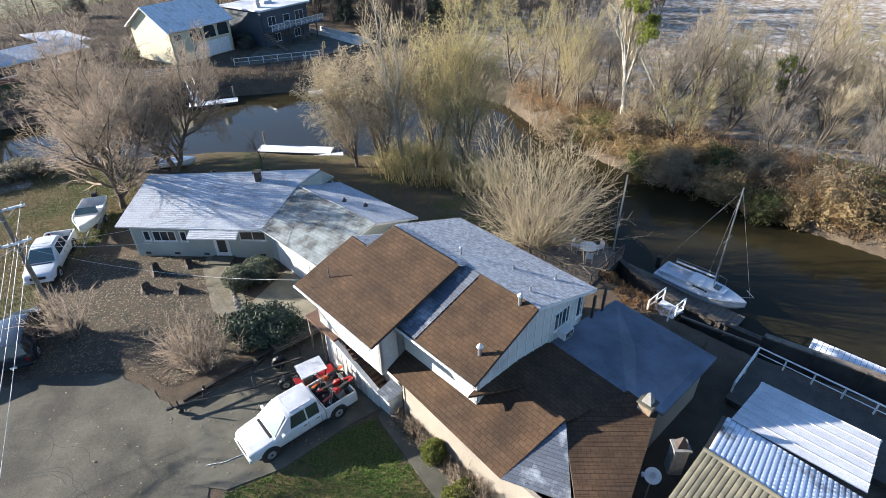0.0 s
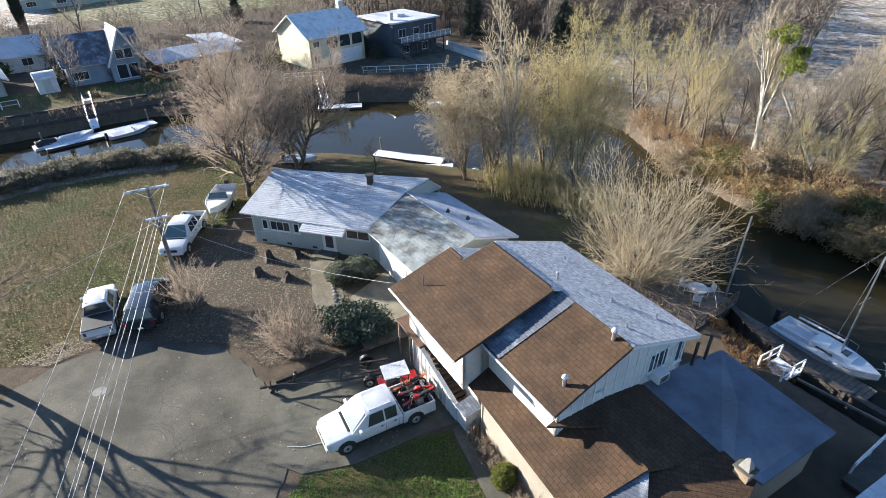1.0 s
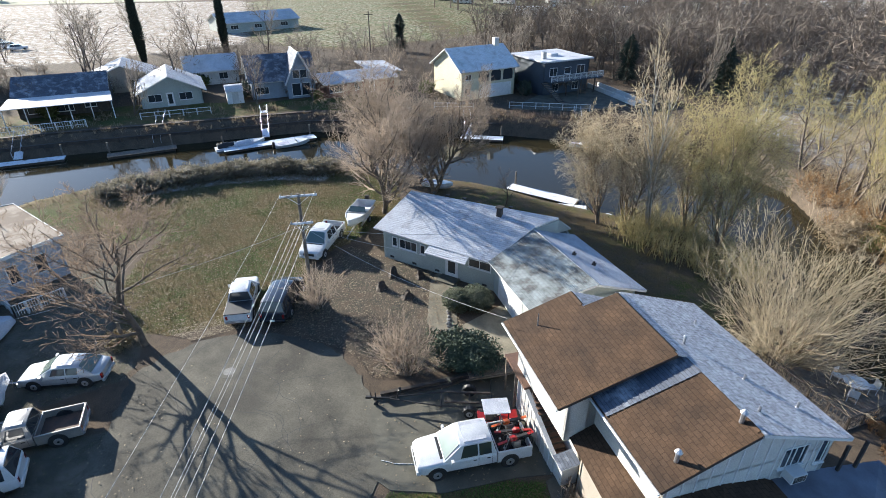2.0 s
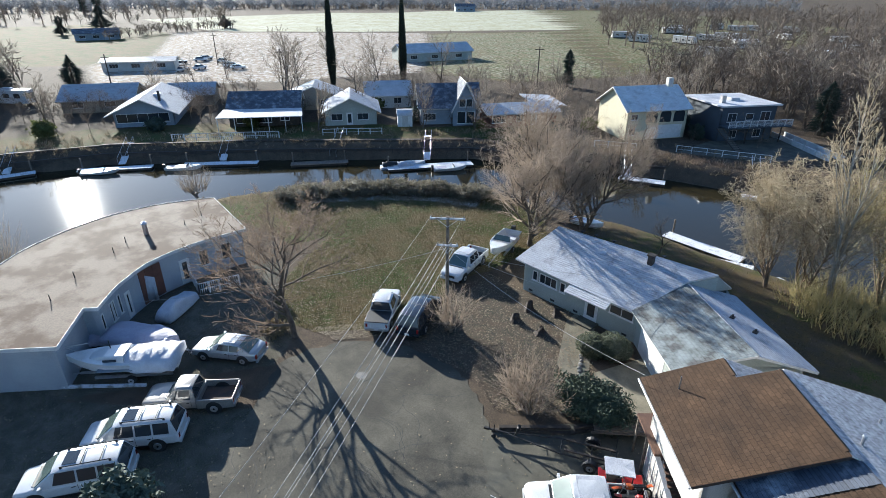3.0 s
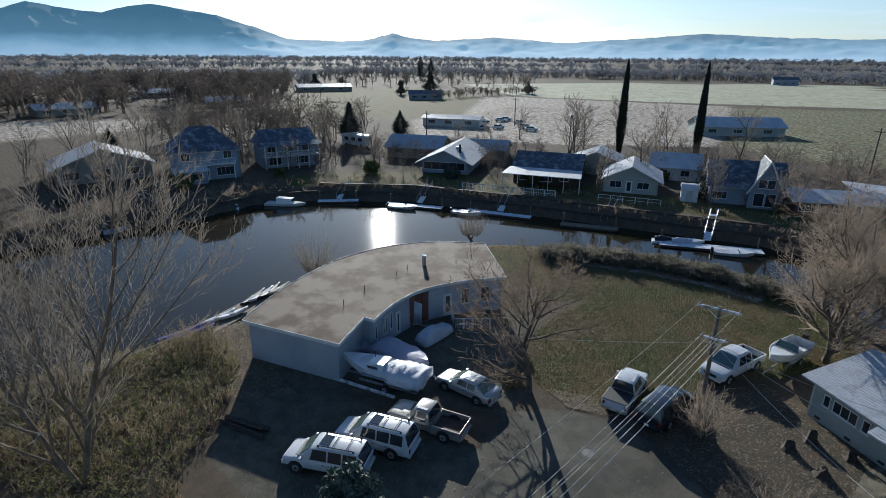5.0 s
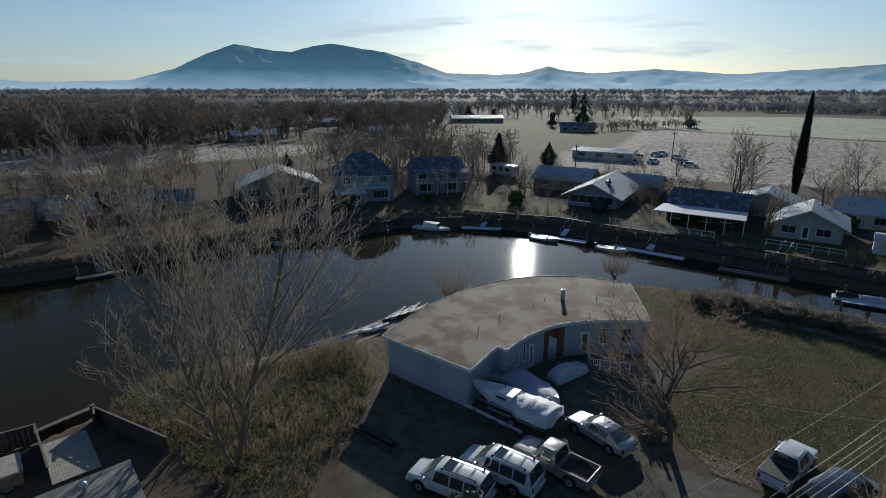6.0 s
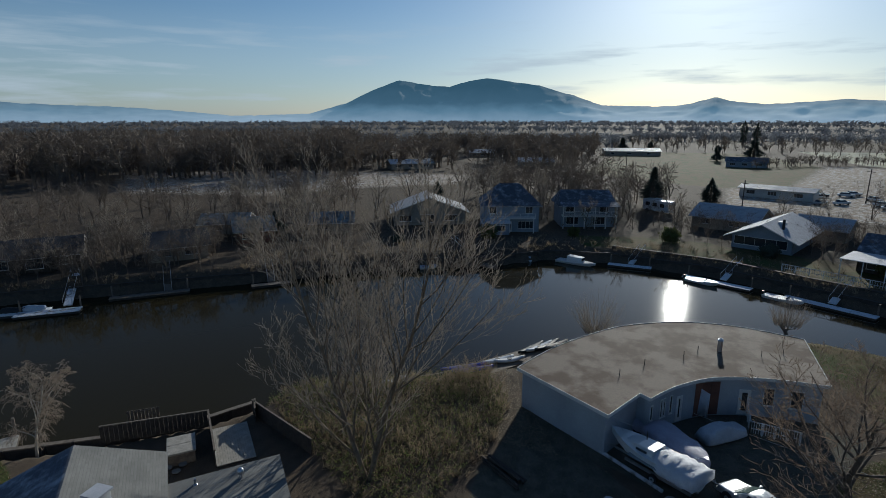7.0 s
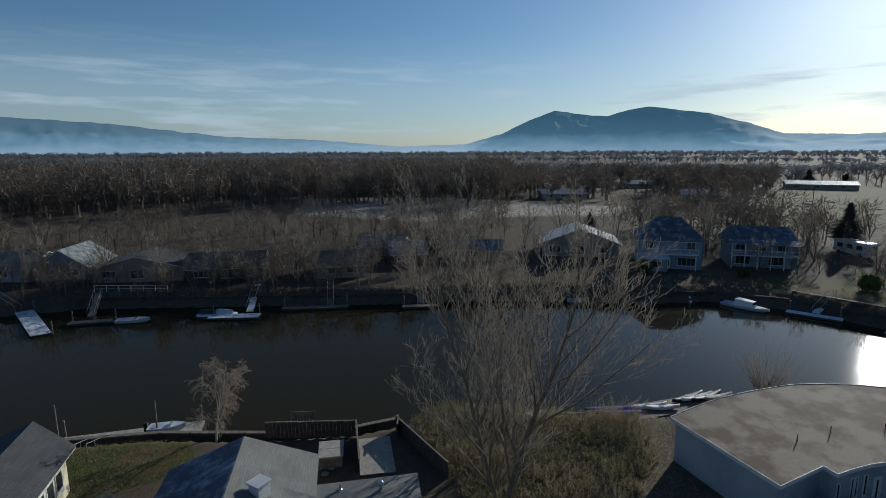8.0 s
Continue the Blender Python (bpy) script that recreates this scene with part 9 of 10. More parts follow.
tree("birch", "small weeping birch at the shore beside a dock", (-27.6, -39.0), sized(grow(91, 8.6, 5, 0.11, up=0.08, spread=0.6, kids=(13, 7, 6, 4), lengths=(0.5, 0.5, 0.6, 0.6), first=0.25, bend=0.12, droop=0.42, tip=0.008), 7.6, 5.6), "bark_pale", "twig_umber", "tree")
for k, (x, y, h) in enumerate(((-58.6, -0.8, 4.6), (-65.0, 18.6, 3.2))):
    tree("pollarded_tree", "knobbly pollarded tree with a fan of shoots by the water", (x, y), (grow(95 + k, 3.6, 3, 0.28, up=0.02, spread=0.85, kids=(6, 3), lengths=(0.55, 0.5), first=0.35, bend=0.25, thin=0.8)[0], shoots(97 + k, 150, h, 1.2, 1.0, 0.02, 2, 0.35, 1.6, curl=0.05)), "bark", "twig_grey", "tree", "pollarded shore trees")
for k, (x, y, h, f) in enumerate(((-16.9, 19.2, 3.6, 0.6), (-17.9, 19.8, 3.0, 0.5), (-26.2, 21.9, 3.4, 0.65))):
    tree("shrub", ("pollarded shrub of tan bare shoots on thick stumps", "tan bare shrub beside a timber edging", "bare tan shrub round the foot of a power pole")[k], (x, y), (grow(101 + k, 1.6, 2, 0.22, up=0.05, spread=0.8, kids=(7, ), first=0.3, stems=3, thin=0.8)[0], shoots(105 + k, 52, h, 0.7, f * 1.5, 0.020, 5, 0.5, 0.5, tip=0.0075, curl=0.2)), "bark_tan", "twig_umber", "shrub", "bare garden shrubs")
tree("shrub", "slim bare sapling behind the frosted house", (-21.9, 45.1), grow(111, 5.2, 4, 0.07, up=0.14, spread=0.5, kids=(11, 6, 4), lengths=(0.45, 0.5, 0.5), first=0.2, tip=0.005), "bark", "twig_brown", "tree")

# evergreens near the camera
bush("juniper", "dark green spreading juniper beside the driveway", (-14.3, 21.9), (2.1, 1.45, 1.1), 10000, 0.075, "juniper_green", 201, ragged=0.3)
bush("clipped_shrub", "rounded grey-green shrub by the front path", (-17.6, 26.9), (1.1, 1.0, 0.85), 3200, 0.05, "shrub_grey", 202, ragged=0.08)
bush("clipped_shrub", "domed grey-green shrub near the garage", (-16.4, 27.7), (1.25, 1.1, 0.95), 3400, 0.05, "shrub_grey", 203, ragged=0.08)
bush("clipped_shrub", "round yellow-green shrub by the lawn path", (-3.85, 13.9), (0.62, 0.6, 0.68), 2400, 0.045, "shrub_lime", 204, ragged=0.08)
bush("clipped_shrub", "low yellow-green shrub beside the path", (-2.6, 11.9), (0.75, 0.6, 0.5), 1900, 0.05, "shrub_lime", 205, ragged=0.2)
bush("juniper", "blue-green juniper standing by the parking lot", (-24.7, -0.4), (1.1, 1.1, 1.6), 4200, 0.14, "needle_blue", 206, ragged=0.5)
bush("shrub", "grassy tuft round a post at the lawn's edge", (-35.0, 12.4), (1.0, 0.8, 0.35), 1500, 0.08, "grass_blade", 208, ragged=0.4)

for k, (x, y, r_, h_) in enumerate(((-42.6, 92.6, 1.6, 1.9), (-45.2, 94.3, 1.7, 2.2), (-38.4, 90.3, 1.1, 1.2))):
    bush("evergreen_shrub", "dark evergreen shrub between two far houses", (x, y), (r_, r_, h_), 1500, 0.14, "needle", 230 + k, group="far evergreen shrubs", ragged=0.3)

# thickets
SW_BRAMBLE = [(-27.5, -9.5), (-31.0, -9.6), (-35.5, -8.2), (-39.5, -7.4), (-43.5, -7.6), (-52.5, -13), (-48, -19.5), (-43, -25.5), (-39, -28), (-33.5, -21), (-29, -15)]
brush("bramble", 301, SW_BRAMBLE, 800, (0.6, 1.9), "tangled brown brambles along the lagoon bank", "reed", 7, 0.022, 1.2, 0.5, 3)
pts = scatter(302, SW_BRAMBLE, 14000)
pz = land_height(pts[:, 0], pts[:, 1]) + np.random.RandomState(3).uniform(0.05, 1.1, len(pts))
tagged(mesh_part("bramble_leaves", leaves(np.column_stack([pts, pz]), 0.06, 303), "bramble_green"), "dull green leaves among the brambles", "brush", kind="stuff")
SHORE_N = [(-62.3, 29.0), (-57.2, 37.8), (-49.8, 42.8), (-43.8, 45.8), (-42.6, 48.3), (-50.5, 45.6), (-57.6, 40.8), (-65.0, 30.5)]
hedge_line = [(-59.5, 26.0), (-57.2, 30.0), (-54.6, 34.6), (-51.2, 38.6), (-47.2, 41.6), (-42.8, 44.0)]
hedge_no = 0
for (x0, y0), (x1, y1) in zip(hedge_line, hedge_line[1:]):
    for j in range(3):
        q_s = (j + 0.5) / 3
        w_ = (1.7, 2.0, 1.85, 1.55)[hedge_no % 4]
        bush("hedge_bush", "mounded ivy-grown hedge bush tipped with rime", (x0 + (x1 - x0) * q_s, y0 + (y1 - y0) * q_s), (w_, w_ * 0.85, 0.62 + 0.12 * (hedge_no % 3)), 2600, 0.075, "rime_leaf", 1500 + hedge_no, "hedge", "shore hedge", ragged=0.35, core=0.7)
        hedge_no += 1
brush("hedge_twigs", 311, SHORE_N, 160, (1.0, 1.8), "bare twigs along the lawn's shore", "twig_umber", 6, 0.014, 1.2, 0.4, 3)
EAST_BANK = [(5.5, 57.5), (12.8, 52.4), (15.6, 49.4), (21, 45.2), (26.2, 39.8), (31.2, 35.4), (41, 28.5), (58, 19), (62, 25), (45, 36), (33, 46), (24, 53), (14, 62), (6, 66)]
brush("thicket", 321, EAST_BANK, 450, (1.3, 3.4), "rust-brown thicket on the wild bank", "twig_rust", 8, 0.02, 0.9, 0.6, 3)
BANK_LINE = [(46, 24.5), (38, 29.5), (30.8, 34.5), (25.8, 39.1), (20.6, 44.5), (15.4, 48.7), (12.6, 51.6), (7.4, 59.2), (3.4, 69.2), (8.5, 71), (11.5, 62), (16.2, 54.6), (24, 47.5), (33.5, 38), (48, 28.5)]
brush("thicket", 322, BANK_LINE, 320, (1.2, 2.6), "rust and tan brush hanging over the wild bank", "twig_rust", 8, 0.02, 1.3, 0.6, 3)
pts = scatter(323, BANK_LINE, 15000)
pz = np.maximum(land_height(pts[:, 0], pts[:, 1]), WATER_Z) + np.random.RandomState(6).uniform(0.1, 1.0, len(pts)) ** 1.5 * 2.6 * (0.6 + 0.4 * np.sin(pts[:, 0] * 0.7) * np.sin(pts[:, 1] * 0.9))
tagged(mesh_part("dry_leaves", leaves(np.column_stack([pts, pz]), 0.085, 324), "reed"), "withered brown leaves in the bank brush", "brush", kind="stuff")
rg = np.random.RandomState(77)
MOUND_LINE = [(46.5, 22.8), (39.5, 27.6), (31.0, 34.0), (25.9, 38.7), (20.7, 44.1), (15.5, 48.3), (12.6, 51.4), (8.4, 57.2)]
k_ = 0
for (x0, y0), (x1, y1) in zip(MOUND_LINE, MOUND_LINE[1:]):
    n_ = max(1, round(math.hypot(x1 - x0, y1 - y0) / 1.6))
    dx, dy = (y0 - y1) / math.hypot(x1 - x0, y1 - y0), (x1 - x0) / math.hypot(x1 - x0, y1 - y0)
    for j in range(n_):
        s_ = (j + rg.uniform(0.2, 0.8)) / n_
        back = rg.choice([-0.4, 0.4, 1.6, 3.0])
        r_ = rg.uniform(1.2, 2.1)
        x, y = x0 + (x1 - x0) * s_ - dx * back, y0 + (y1 - y0) * s_ - dy * back
        kind_ = ("bramble_rust", "bramble_green", "bramble_rust", "reed")[k_ % 4]
        bush("bramble_bush", {"bramble_rust": "mound of rust-brown withered bramble on the bank", "bramble_green": "mound of green bramble hanging to the water", "reed": "tan mound of dry bramble on the bank"}[kind_],
             (x, y), (r_ * 1.15, r_ * 1.15, r_ * rg.uniform(0.7, 1.05)), int(3600 * r_), 0.074, kind_, 900 + k_, "bramble", "bramble mounds", z=-2.25 + (0.15 if back < 1 else 0.9 if back < 2 else 1.4), ragged=0.5, core=0.62)
        k_ += 1
brush("thicket", 334, [(-11, 43.5), (-7, 42), (-1.0, 39.5), (1.0, 41.0), (1.0, 44), (-1.0, 46.5), (-4, 49.5), (-10, 49.5)], 170, (2.0, 5.0), "golden willow undergrowth round the birch", "twig_gold", 7, 0.03, 0.8, 0.8, 3)
brush("brush", 335, [(24.0, 41.5), (28.5, 36.5), (33.0, 31.8), (40, 26.8), (41, 28.4), (34, 34), (29.5, 38.5), (25.2, 43.2)], 330, (0.4, 1.1), "dry grass on the foot of the wild bank", "reed", 7, 0.010, 1.2, 0.35, 3)
EAST_WILD = [(-4, 80), (6, 64), (16, 60), (26, 53), (36, 45), (48, 37), (64, 26), (85, 40), (60, 75), (30, 95), (5, 100)]
brush("thicket", 331, EAST_WILD, 700, (1.6, 4.8), "tan thicket behind the wild bank", "twig_tan", 6, 0.034, 0.8, 0.8, 3)
brush("thicket", 332, EAST_WILD, 420, (1.2, 3.6), "grey bare thicket behind the wild bank", "twig_grey", 6, 0.034, 0.9, 0.8, 3)
pts = scatter(341, [(27, 42), (33, 37), (44, 30), (48, 34), (38, 42), (31, 47)], 5200)
pz = land_height(pts[:, 0], pts[:, 1]) + np.random.RandomState(4).uniform(0.4, 2.2, len(pts))
tagged(mesh_part("bramble_leaves", leaves(np.column_stack([pts, pz]), 0.09, 342), "bramble_green"), "green brambles on the wild bank", "brush", kind="stuff")
brush("brush", 351, [(-6.0, 16.2), (-3.0, 12.9), (-1.4, 11.1), (-1.0, 11.5), (-2.6, 13.3), (-5.6, 16.6)], 150, (1.2, 2.3), "bare twiggy hedge along the house wall", "twig_umber", 7, 0.010, 0.8, 0.35, 4)
brush("brush", 352, [(8.2, 24.8), (11.2, 24.6), (8.8, 31.0), (6.8, 28.6)], 130, (0.4, 1.0), "brown brush on the bank below the house", "twig_rust", 7, 0.009, 1.0, 0.3, 4)
brush("brush", 353, ahead(FAR_ORDER, 1.2) + ahead(FAR_ORDER, 2.8)[::-1], 600, (0.4, 1.2), "dry brush along the far bank", "reed", 5, 0.026, 1.0, 0.4, 2)
brush("brush", 354, [(-45, 70.5), (-38, 73.5), (-24, 78.5), (-8, 79.5), (-8, 83), (-26, 82), (-40, 77)], 260, (0.7, 1.7), "dull brown brush on the bank below the terrace", "twig_brown", 6, 0.016, 1.0, 0.4, 3)
brush("marsh_grass", 357, [(-205, 45), (-214, 62), (-250, 95), (-225, 195), (-135, 105), (-142, 70), (-155, 35)], 2600, (0.5, 1.5), "frosty tussocks of the scrub field", "frost_tuft", 4, 0.06, 1.2, 0.4, 0)
MARSH_PLOT = [(-10, 100), (25, 90), (60, 55), (110, 40), (160, 160), (60, 220), (-5, 180)]
brush("marsh_grass", 355, MARSH_PLOT, 1500, (0.6, 1.6), "tawny tussocks of the marsh", "reed", 5, 0.05, 1.2, 0.3, 0)
brush("marsh_grass", 358, MARSH_PLOT, 900, (0.5, 1.3), "frosty tussocks of the marsh", "frost_tuft", 5, 0.05, 1.2, 0.3, 0)

# trees among the far houses and in the fields
FAR_KINDS = [sized(grow(400 + k, 1.0, 4, 0.018, up=0.12, spread=0.55 + 0.05 * (k % 3), kids=(10, 7, 4), lengths=(0.5, 0.5, 0.5), first=0.2, bend=0.15, tip=0.0022), 1.0, 0.72) for k in range(7)]


def far_tree_meshes():
    made = []
    for w, t in FAR_KINDS:
        wm, tm = tube_mesh("trunk", w, 4), ribbon_mesh("crown", t)
        wm.materials.append(M["bark"])
        tm.materials.append(M["twig_grey"])
        made.append((wm, tm))
    return made


far_meshes = far_tree_meshes()


def far_tree(x, y, h, k, label, group="bare trees of the far shore"):
    t = thing("bare_tree", label, "tree", (x, y, float(land_height(x, y)) - 0.1), (k * 77) % 360, group)
    for nm, me in zip(("trunk", "crown"), far_meshes[k % 7]):
        o = new(nm, me)
        o.parent = t
        o.scale = (h, h, h)
    return t


for k, (x, y, h) in enumerate(((-117.9, 60.0, 14), (-105.9, 53.9, 15), (-92.0, 60.0, 11), (-86.0, 47.5, 9), (-98.0, 67.0, 12), (-110.0, 80.0, 13), (-74.5, 61.5, 9), (-67.5, 68.0, 9), (-84, 82, 10), (-76, 92, 9), (-70, 98, 10), (-62, 104, 9),
                               (-55, 108, 11), (-48, 112, 12), (-38, 116, 14), (-28, 112, 15), (-20, 106, 14), (-12, 100, 12), (-15, 118, 13), (-128, 44, 9), (-134, 36, 8), (-121, 14, 9), (-135, 5, 11), (-118, -4, 7), (-129, -14, 12), (-133, -24, 13),
                               (-127, -33, 12), (-131, -46, 12), (-120, -52, 11), (-112, -60, 11), (-104, -66, 10), (-108, -44, 8), (-97, -58, 8), (-90, -70, 9), (-82, -74, 9), (-76, -80, 10), (-84, -60, 7), (-79, -68, 7), (-68, -80, 8), (-64, -90, 9), (-58, -97, 9),
                               (-52, -103, 9), (-50.5, 96.0, 9.5), (-52, 92.5, 9), (-47.5, 100.5, 10), (-47, -112, 10), (-60, -84, 7), (-70, -70, 7), (-74, -64, 6), (-62, -78, 6.5), (-54, -90, 6.5), (-48, -98, 6), (-40, -108, 7), (-36, -114, 8), (-41.5, 77.5, 7), (-130, 70, 12), (-140, 85, 12), (-150, 60, 9), (-105, 95, 13))):
    far_tree(x, y, h, k, ("bare grey tree behind a waterside house", "bare branching tree in a far garden", "leafless tree on the far bank")[k % 3])


def round_crown(seed, fat, blades):
    """A far bare tree of height 1: a forked trunk and fine twigs filling a rounded, uneven crown."""
    rg = np.random.RandomState(seed)
    rows = [(0, 0, -0.02, 0.014 * fat, 0.01, 0.0, 0.38, 0.010 * fat)]
    lobes = []
    for k in range(8):
        a, q = rg.uniform(0, 6.283), rg.uniform(0.06, 0.26)
        c = np.array([math.cos(a) * q, math.sin(a) * q, rg.uniform(0.32, 0.8)])
        lobes.append((c, rg.uniform(0.13, 0.24)))
        rows.append((0.01, 0.0, rg.uniform(0.2, 0.38), 0.008 * fat, *c, 0.004 * fat))
    for k in range(blades):
        c, r = lobes[k % 8]
        d = unit(rg.normal(0, 1, 3) + np.array([0, 0, 0.35]))
        p = c + d * r * rg.uniform(0.1, 0.6)
        e = p + unit(d + rg.normal(0, 0.35, 3)) * r * rg.uniform(0.5, 0.9)
        rows.append((*p, 0.0042 * fat, *e, 0.0022 * fat))
    low = np.array(rows)
    low[:, [2, 6]] *= 1 / np.percentile(low[:, 6], 98)
    return low


def forest(name, seed, poly, n, hs, label, material="far_twig", fat=1.0, blades=120, wide=1.1):
    """Bare woods far off, as one mesh."""
    rg = np.random.RandomState(seed)
    kinds = []
    for k in range(6):
        kinds.append(round_crown(seed * 7 + k, fat, blades))
    spots = scatter(seed, poly, n)
    zs = land_height(spots[:, 0], spots[:, 1])
    rows = []
    for (x, y), z in zip(spots, zs):
        if z < -1.5:
            continue
        b = kinds[rg.randint(6)].copy()
        h, a = rg.uniform(*hs), rg.uniform(0, 6.283)
        c, s = math.cos(a) * h * wide, math.sin(a) * h * wide
        for o in (0, 4):
            px, py = b[:, o].copy(), b[:, o + 1].copy()
            b[:, o], b[:, o + 1], b[:, o + 2] = x + c * px - s * py, y + s * px + c * py, z + b[:, o + 2] * h
            b[:, o + 3] *= h
        rows.append(b)
    return tagged(mesh_part(name, ribbon_mesh(name, np.concatenate(rows)), material), label, "woods", kind="stuff")


def sector(a0, a1, r0, r1):
    return [(r * math.cos(radians(a)), r * math.sin(radians(a))) for r, aa in ((r0, np.linspace(a0, a1, 9)), (r1, np.linspace(a1, a0, 9))) for a in aa]


forest("woods", 601, [(-20, 108), (12, 96), (40, 110), (30, 200), (-40, 210), (-75, 130), (-45, 112)], 460, (7, 14), "bare grey-brown woods north of the houses", fat=1.0)
forest("woods", 602, sector(205, 262, 225, 400), 1500, (10, 19), "dense bare woods south-west of the lagoon", fat=1.7, blades=90)
forest("woods", 603, sector(205, 262, 132, 172), 190, (5, 10), "bare trees behind the southern houses", fat=0.9)
forest("woods", 604, sector(181, 206, 255, 450), 330, (7, 15), "bare trees among far houses", fat=2.6, blades=90)
def far_belt(seed, a0, a1, r0, r1, n, hs, label, fat, blades, clump=0.0):
    """Woods that thin out into clumps over a wide stretch of plain."""
    rg = np.random.RandomState(seed)
    kinds = [round_crown(seed * 7 + k, fat, blades) for k in range(6)]
    for b in kinds:
        b[1:, [2, 6]] = (b[1:, [2, 6]] - 0.3) / 0.7
    rows = []
    while len(rows) < n:
        r = r0 * (r1 / r0) ** rg.uniform(0, 1)
        a = radians(rg.uniform(a0, a1))
        x, y = r * math.cos(a), r * math.sin(a)
        if noise.noise(Vector((a * 9, math.log(r) * 14, seed))) < clump:
            continue
        b = kinds[rg.randint(6)].copy()
        h, t_ = rg.uniform(*hs), rg.uniform(0, 6.283)
        c, q = math.cos(t_) * h * 3.2, math.sin(t_) * h * 3.2
        for o in (0, 4):
            px, py = b[:, o].copy(), b[:, o + 1].copy()
            b[:, o], b[:, o + 1], b[:, o + 2] = x + c * px - q * py, y + q * px + c * py, b[:, o + 2] * h - 0.5
            b[:, o + 3] *= h
        rows.append(b)
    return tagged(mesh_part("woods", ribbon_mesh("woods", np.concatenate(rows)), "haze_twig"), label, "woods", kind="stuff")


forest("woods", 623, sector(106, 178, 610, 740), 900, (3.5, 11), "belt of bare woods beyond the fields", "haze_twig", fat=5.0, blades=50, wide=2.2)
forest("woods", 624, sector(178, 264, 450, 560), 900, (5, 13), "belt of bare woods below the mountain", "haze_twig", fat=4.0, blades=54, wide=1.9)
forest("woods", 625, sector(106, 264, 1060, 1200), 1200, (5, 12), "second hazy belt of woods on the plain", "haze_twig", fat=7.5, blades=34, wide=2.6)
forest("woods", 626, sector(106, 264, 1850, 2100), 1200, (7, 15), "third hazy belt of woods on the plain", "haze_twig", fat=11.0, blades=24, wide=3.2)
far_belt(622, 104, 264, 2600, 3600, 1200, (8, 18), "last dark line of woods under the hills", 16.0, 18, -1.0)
forest("woods", 606, sector(156, 180, 400, 560), 110, (6, 11), "scattered bare trees in far fields", fat=1.8, blades=80)
forest("scrub", 614, [(-296, 62), (-322, 92), (-338, 142), (-326, 146), (-308, 96), (-288, 66)], 80, (3, 6), "hedgerow of bare shrubs along the scrub field", fat=2.2, blades=70)
forest("scrub", 615, [(-80, -36), (-62, -66), (-46, -88), (-34, -106), (-46, -122), (-66, -100), (-84, -76), (-98, -48)], 230, (3, 6.5), "bare brown trees crowding the southern houses", fat=0.9)
forest("woods", 607, sector(84, 122, 215, 500), 300, (8, 15), "bare woods round the trailer park", fat=1.6, blades=80)
forest("orchard", 609, sector(134, 156, 590, 680), 320, (4, 6), "rows of small bare orchard trees", fat=2.4, blades=40)
forest("woods", 610, [(-165, -45), (-135, -25), (-138, 10), (-165, 22), (-200, -20)], 90, (7, 14), "bare trees behind the two-storey houses", fat=0.9)
forest("scrub", 611, [(-118, 78), (-100, 100), (-80, 122), (-60, 128), (-52, 104), (-66, 92), (-84, 80), (-100, 66)], 120, (2.5, 7), "bare shrubs and saplings behind the houses", fat=0.8)
forest("scrub", 612, [(-150, 30), (-128, 60), (-118, 50), (-112, 40), (-130, 5), (-140, 10)], 110, (2, 5), "bare shrubs behind the waterside gardens", fat=0.8)
forest("scrub", 613, ahead(FAR_ORDER, 14) + ahead(FAR_ORDER, 38)[::-1], 240, (2.0, 5.5), "bare shrubs and small trees round the waterside houses", fat=0.8)
brush("brush", 356, ahead(FAR_ORDER, 3.6)[2:] + ahead(FAR_ORDER, 11)[2:][::-1], 420, (0.5, 1.9), "garden shrubs of the far shore", "reed", 6, 0.03, 1.0, 0.4, 2)


rng = random.Random(77)
for k, (x, y) in enumerate(((-104.5, 27.0), (-96.0, 40.5), (-88.5, 53.5), (-80.0, 64.5), (-68.5, 70.0), (-112.0, 12.0), (-115.0, 30.5), (-93.0, 66.0), (-108.0, 44.5), (-84.0, 74.5), (-112.5, -6.0), (-106.0, -22.0), (-58.0, 78.0), (-101.0, 52.0), (-54.0, 82.5), (-98.0, -38.0))):
    w_ = rng.uniform(0.9, 1.8)
    bush("garden_shrub", "dark evergreen garden shrub beside a waterside house", (x, y), (w_, w_ * rng.uniform(0.8, 1.2), w_ * rng.uniform(0.6, 1.0)), 700, 0.16, "bramble_green" if k % 3 else "needle", 1700 + k, "shrub", "garden shrubs of the far shore", ragged=0.3)


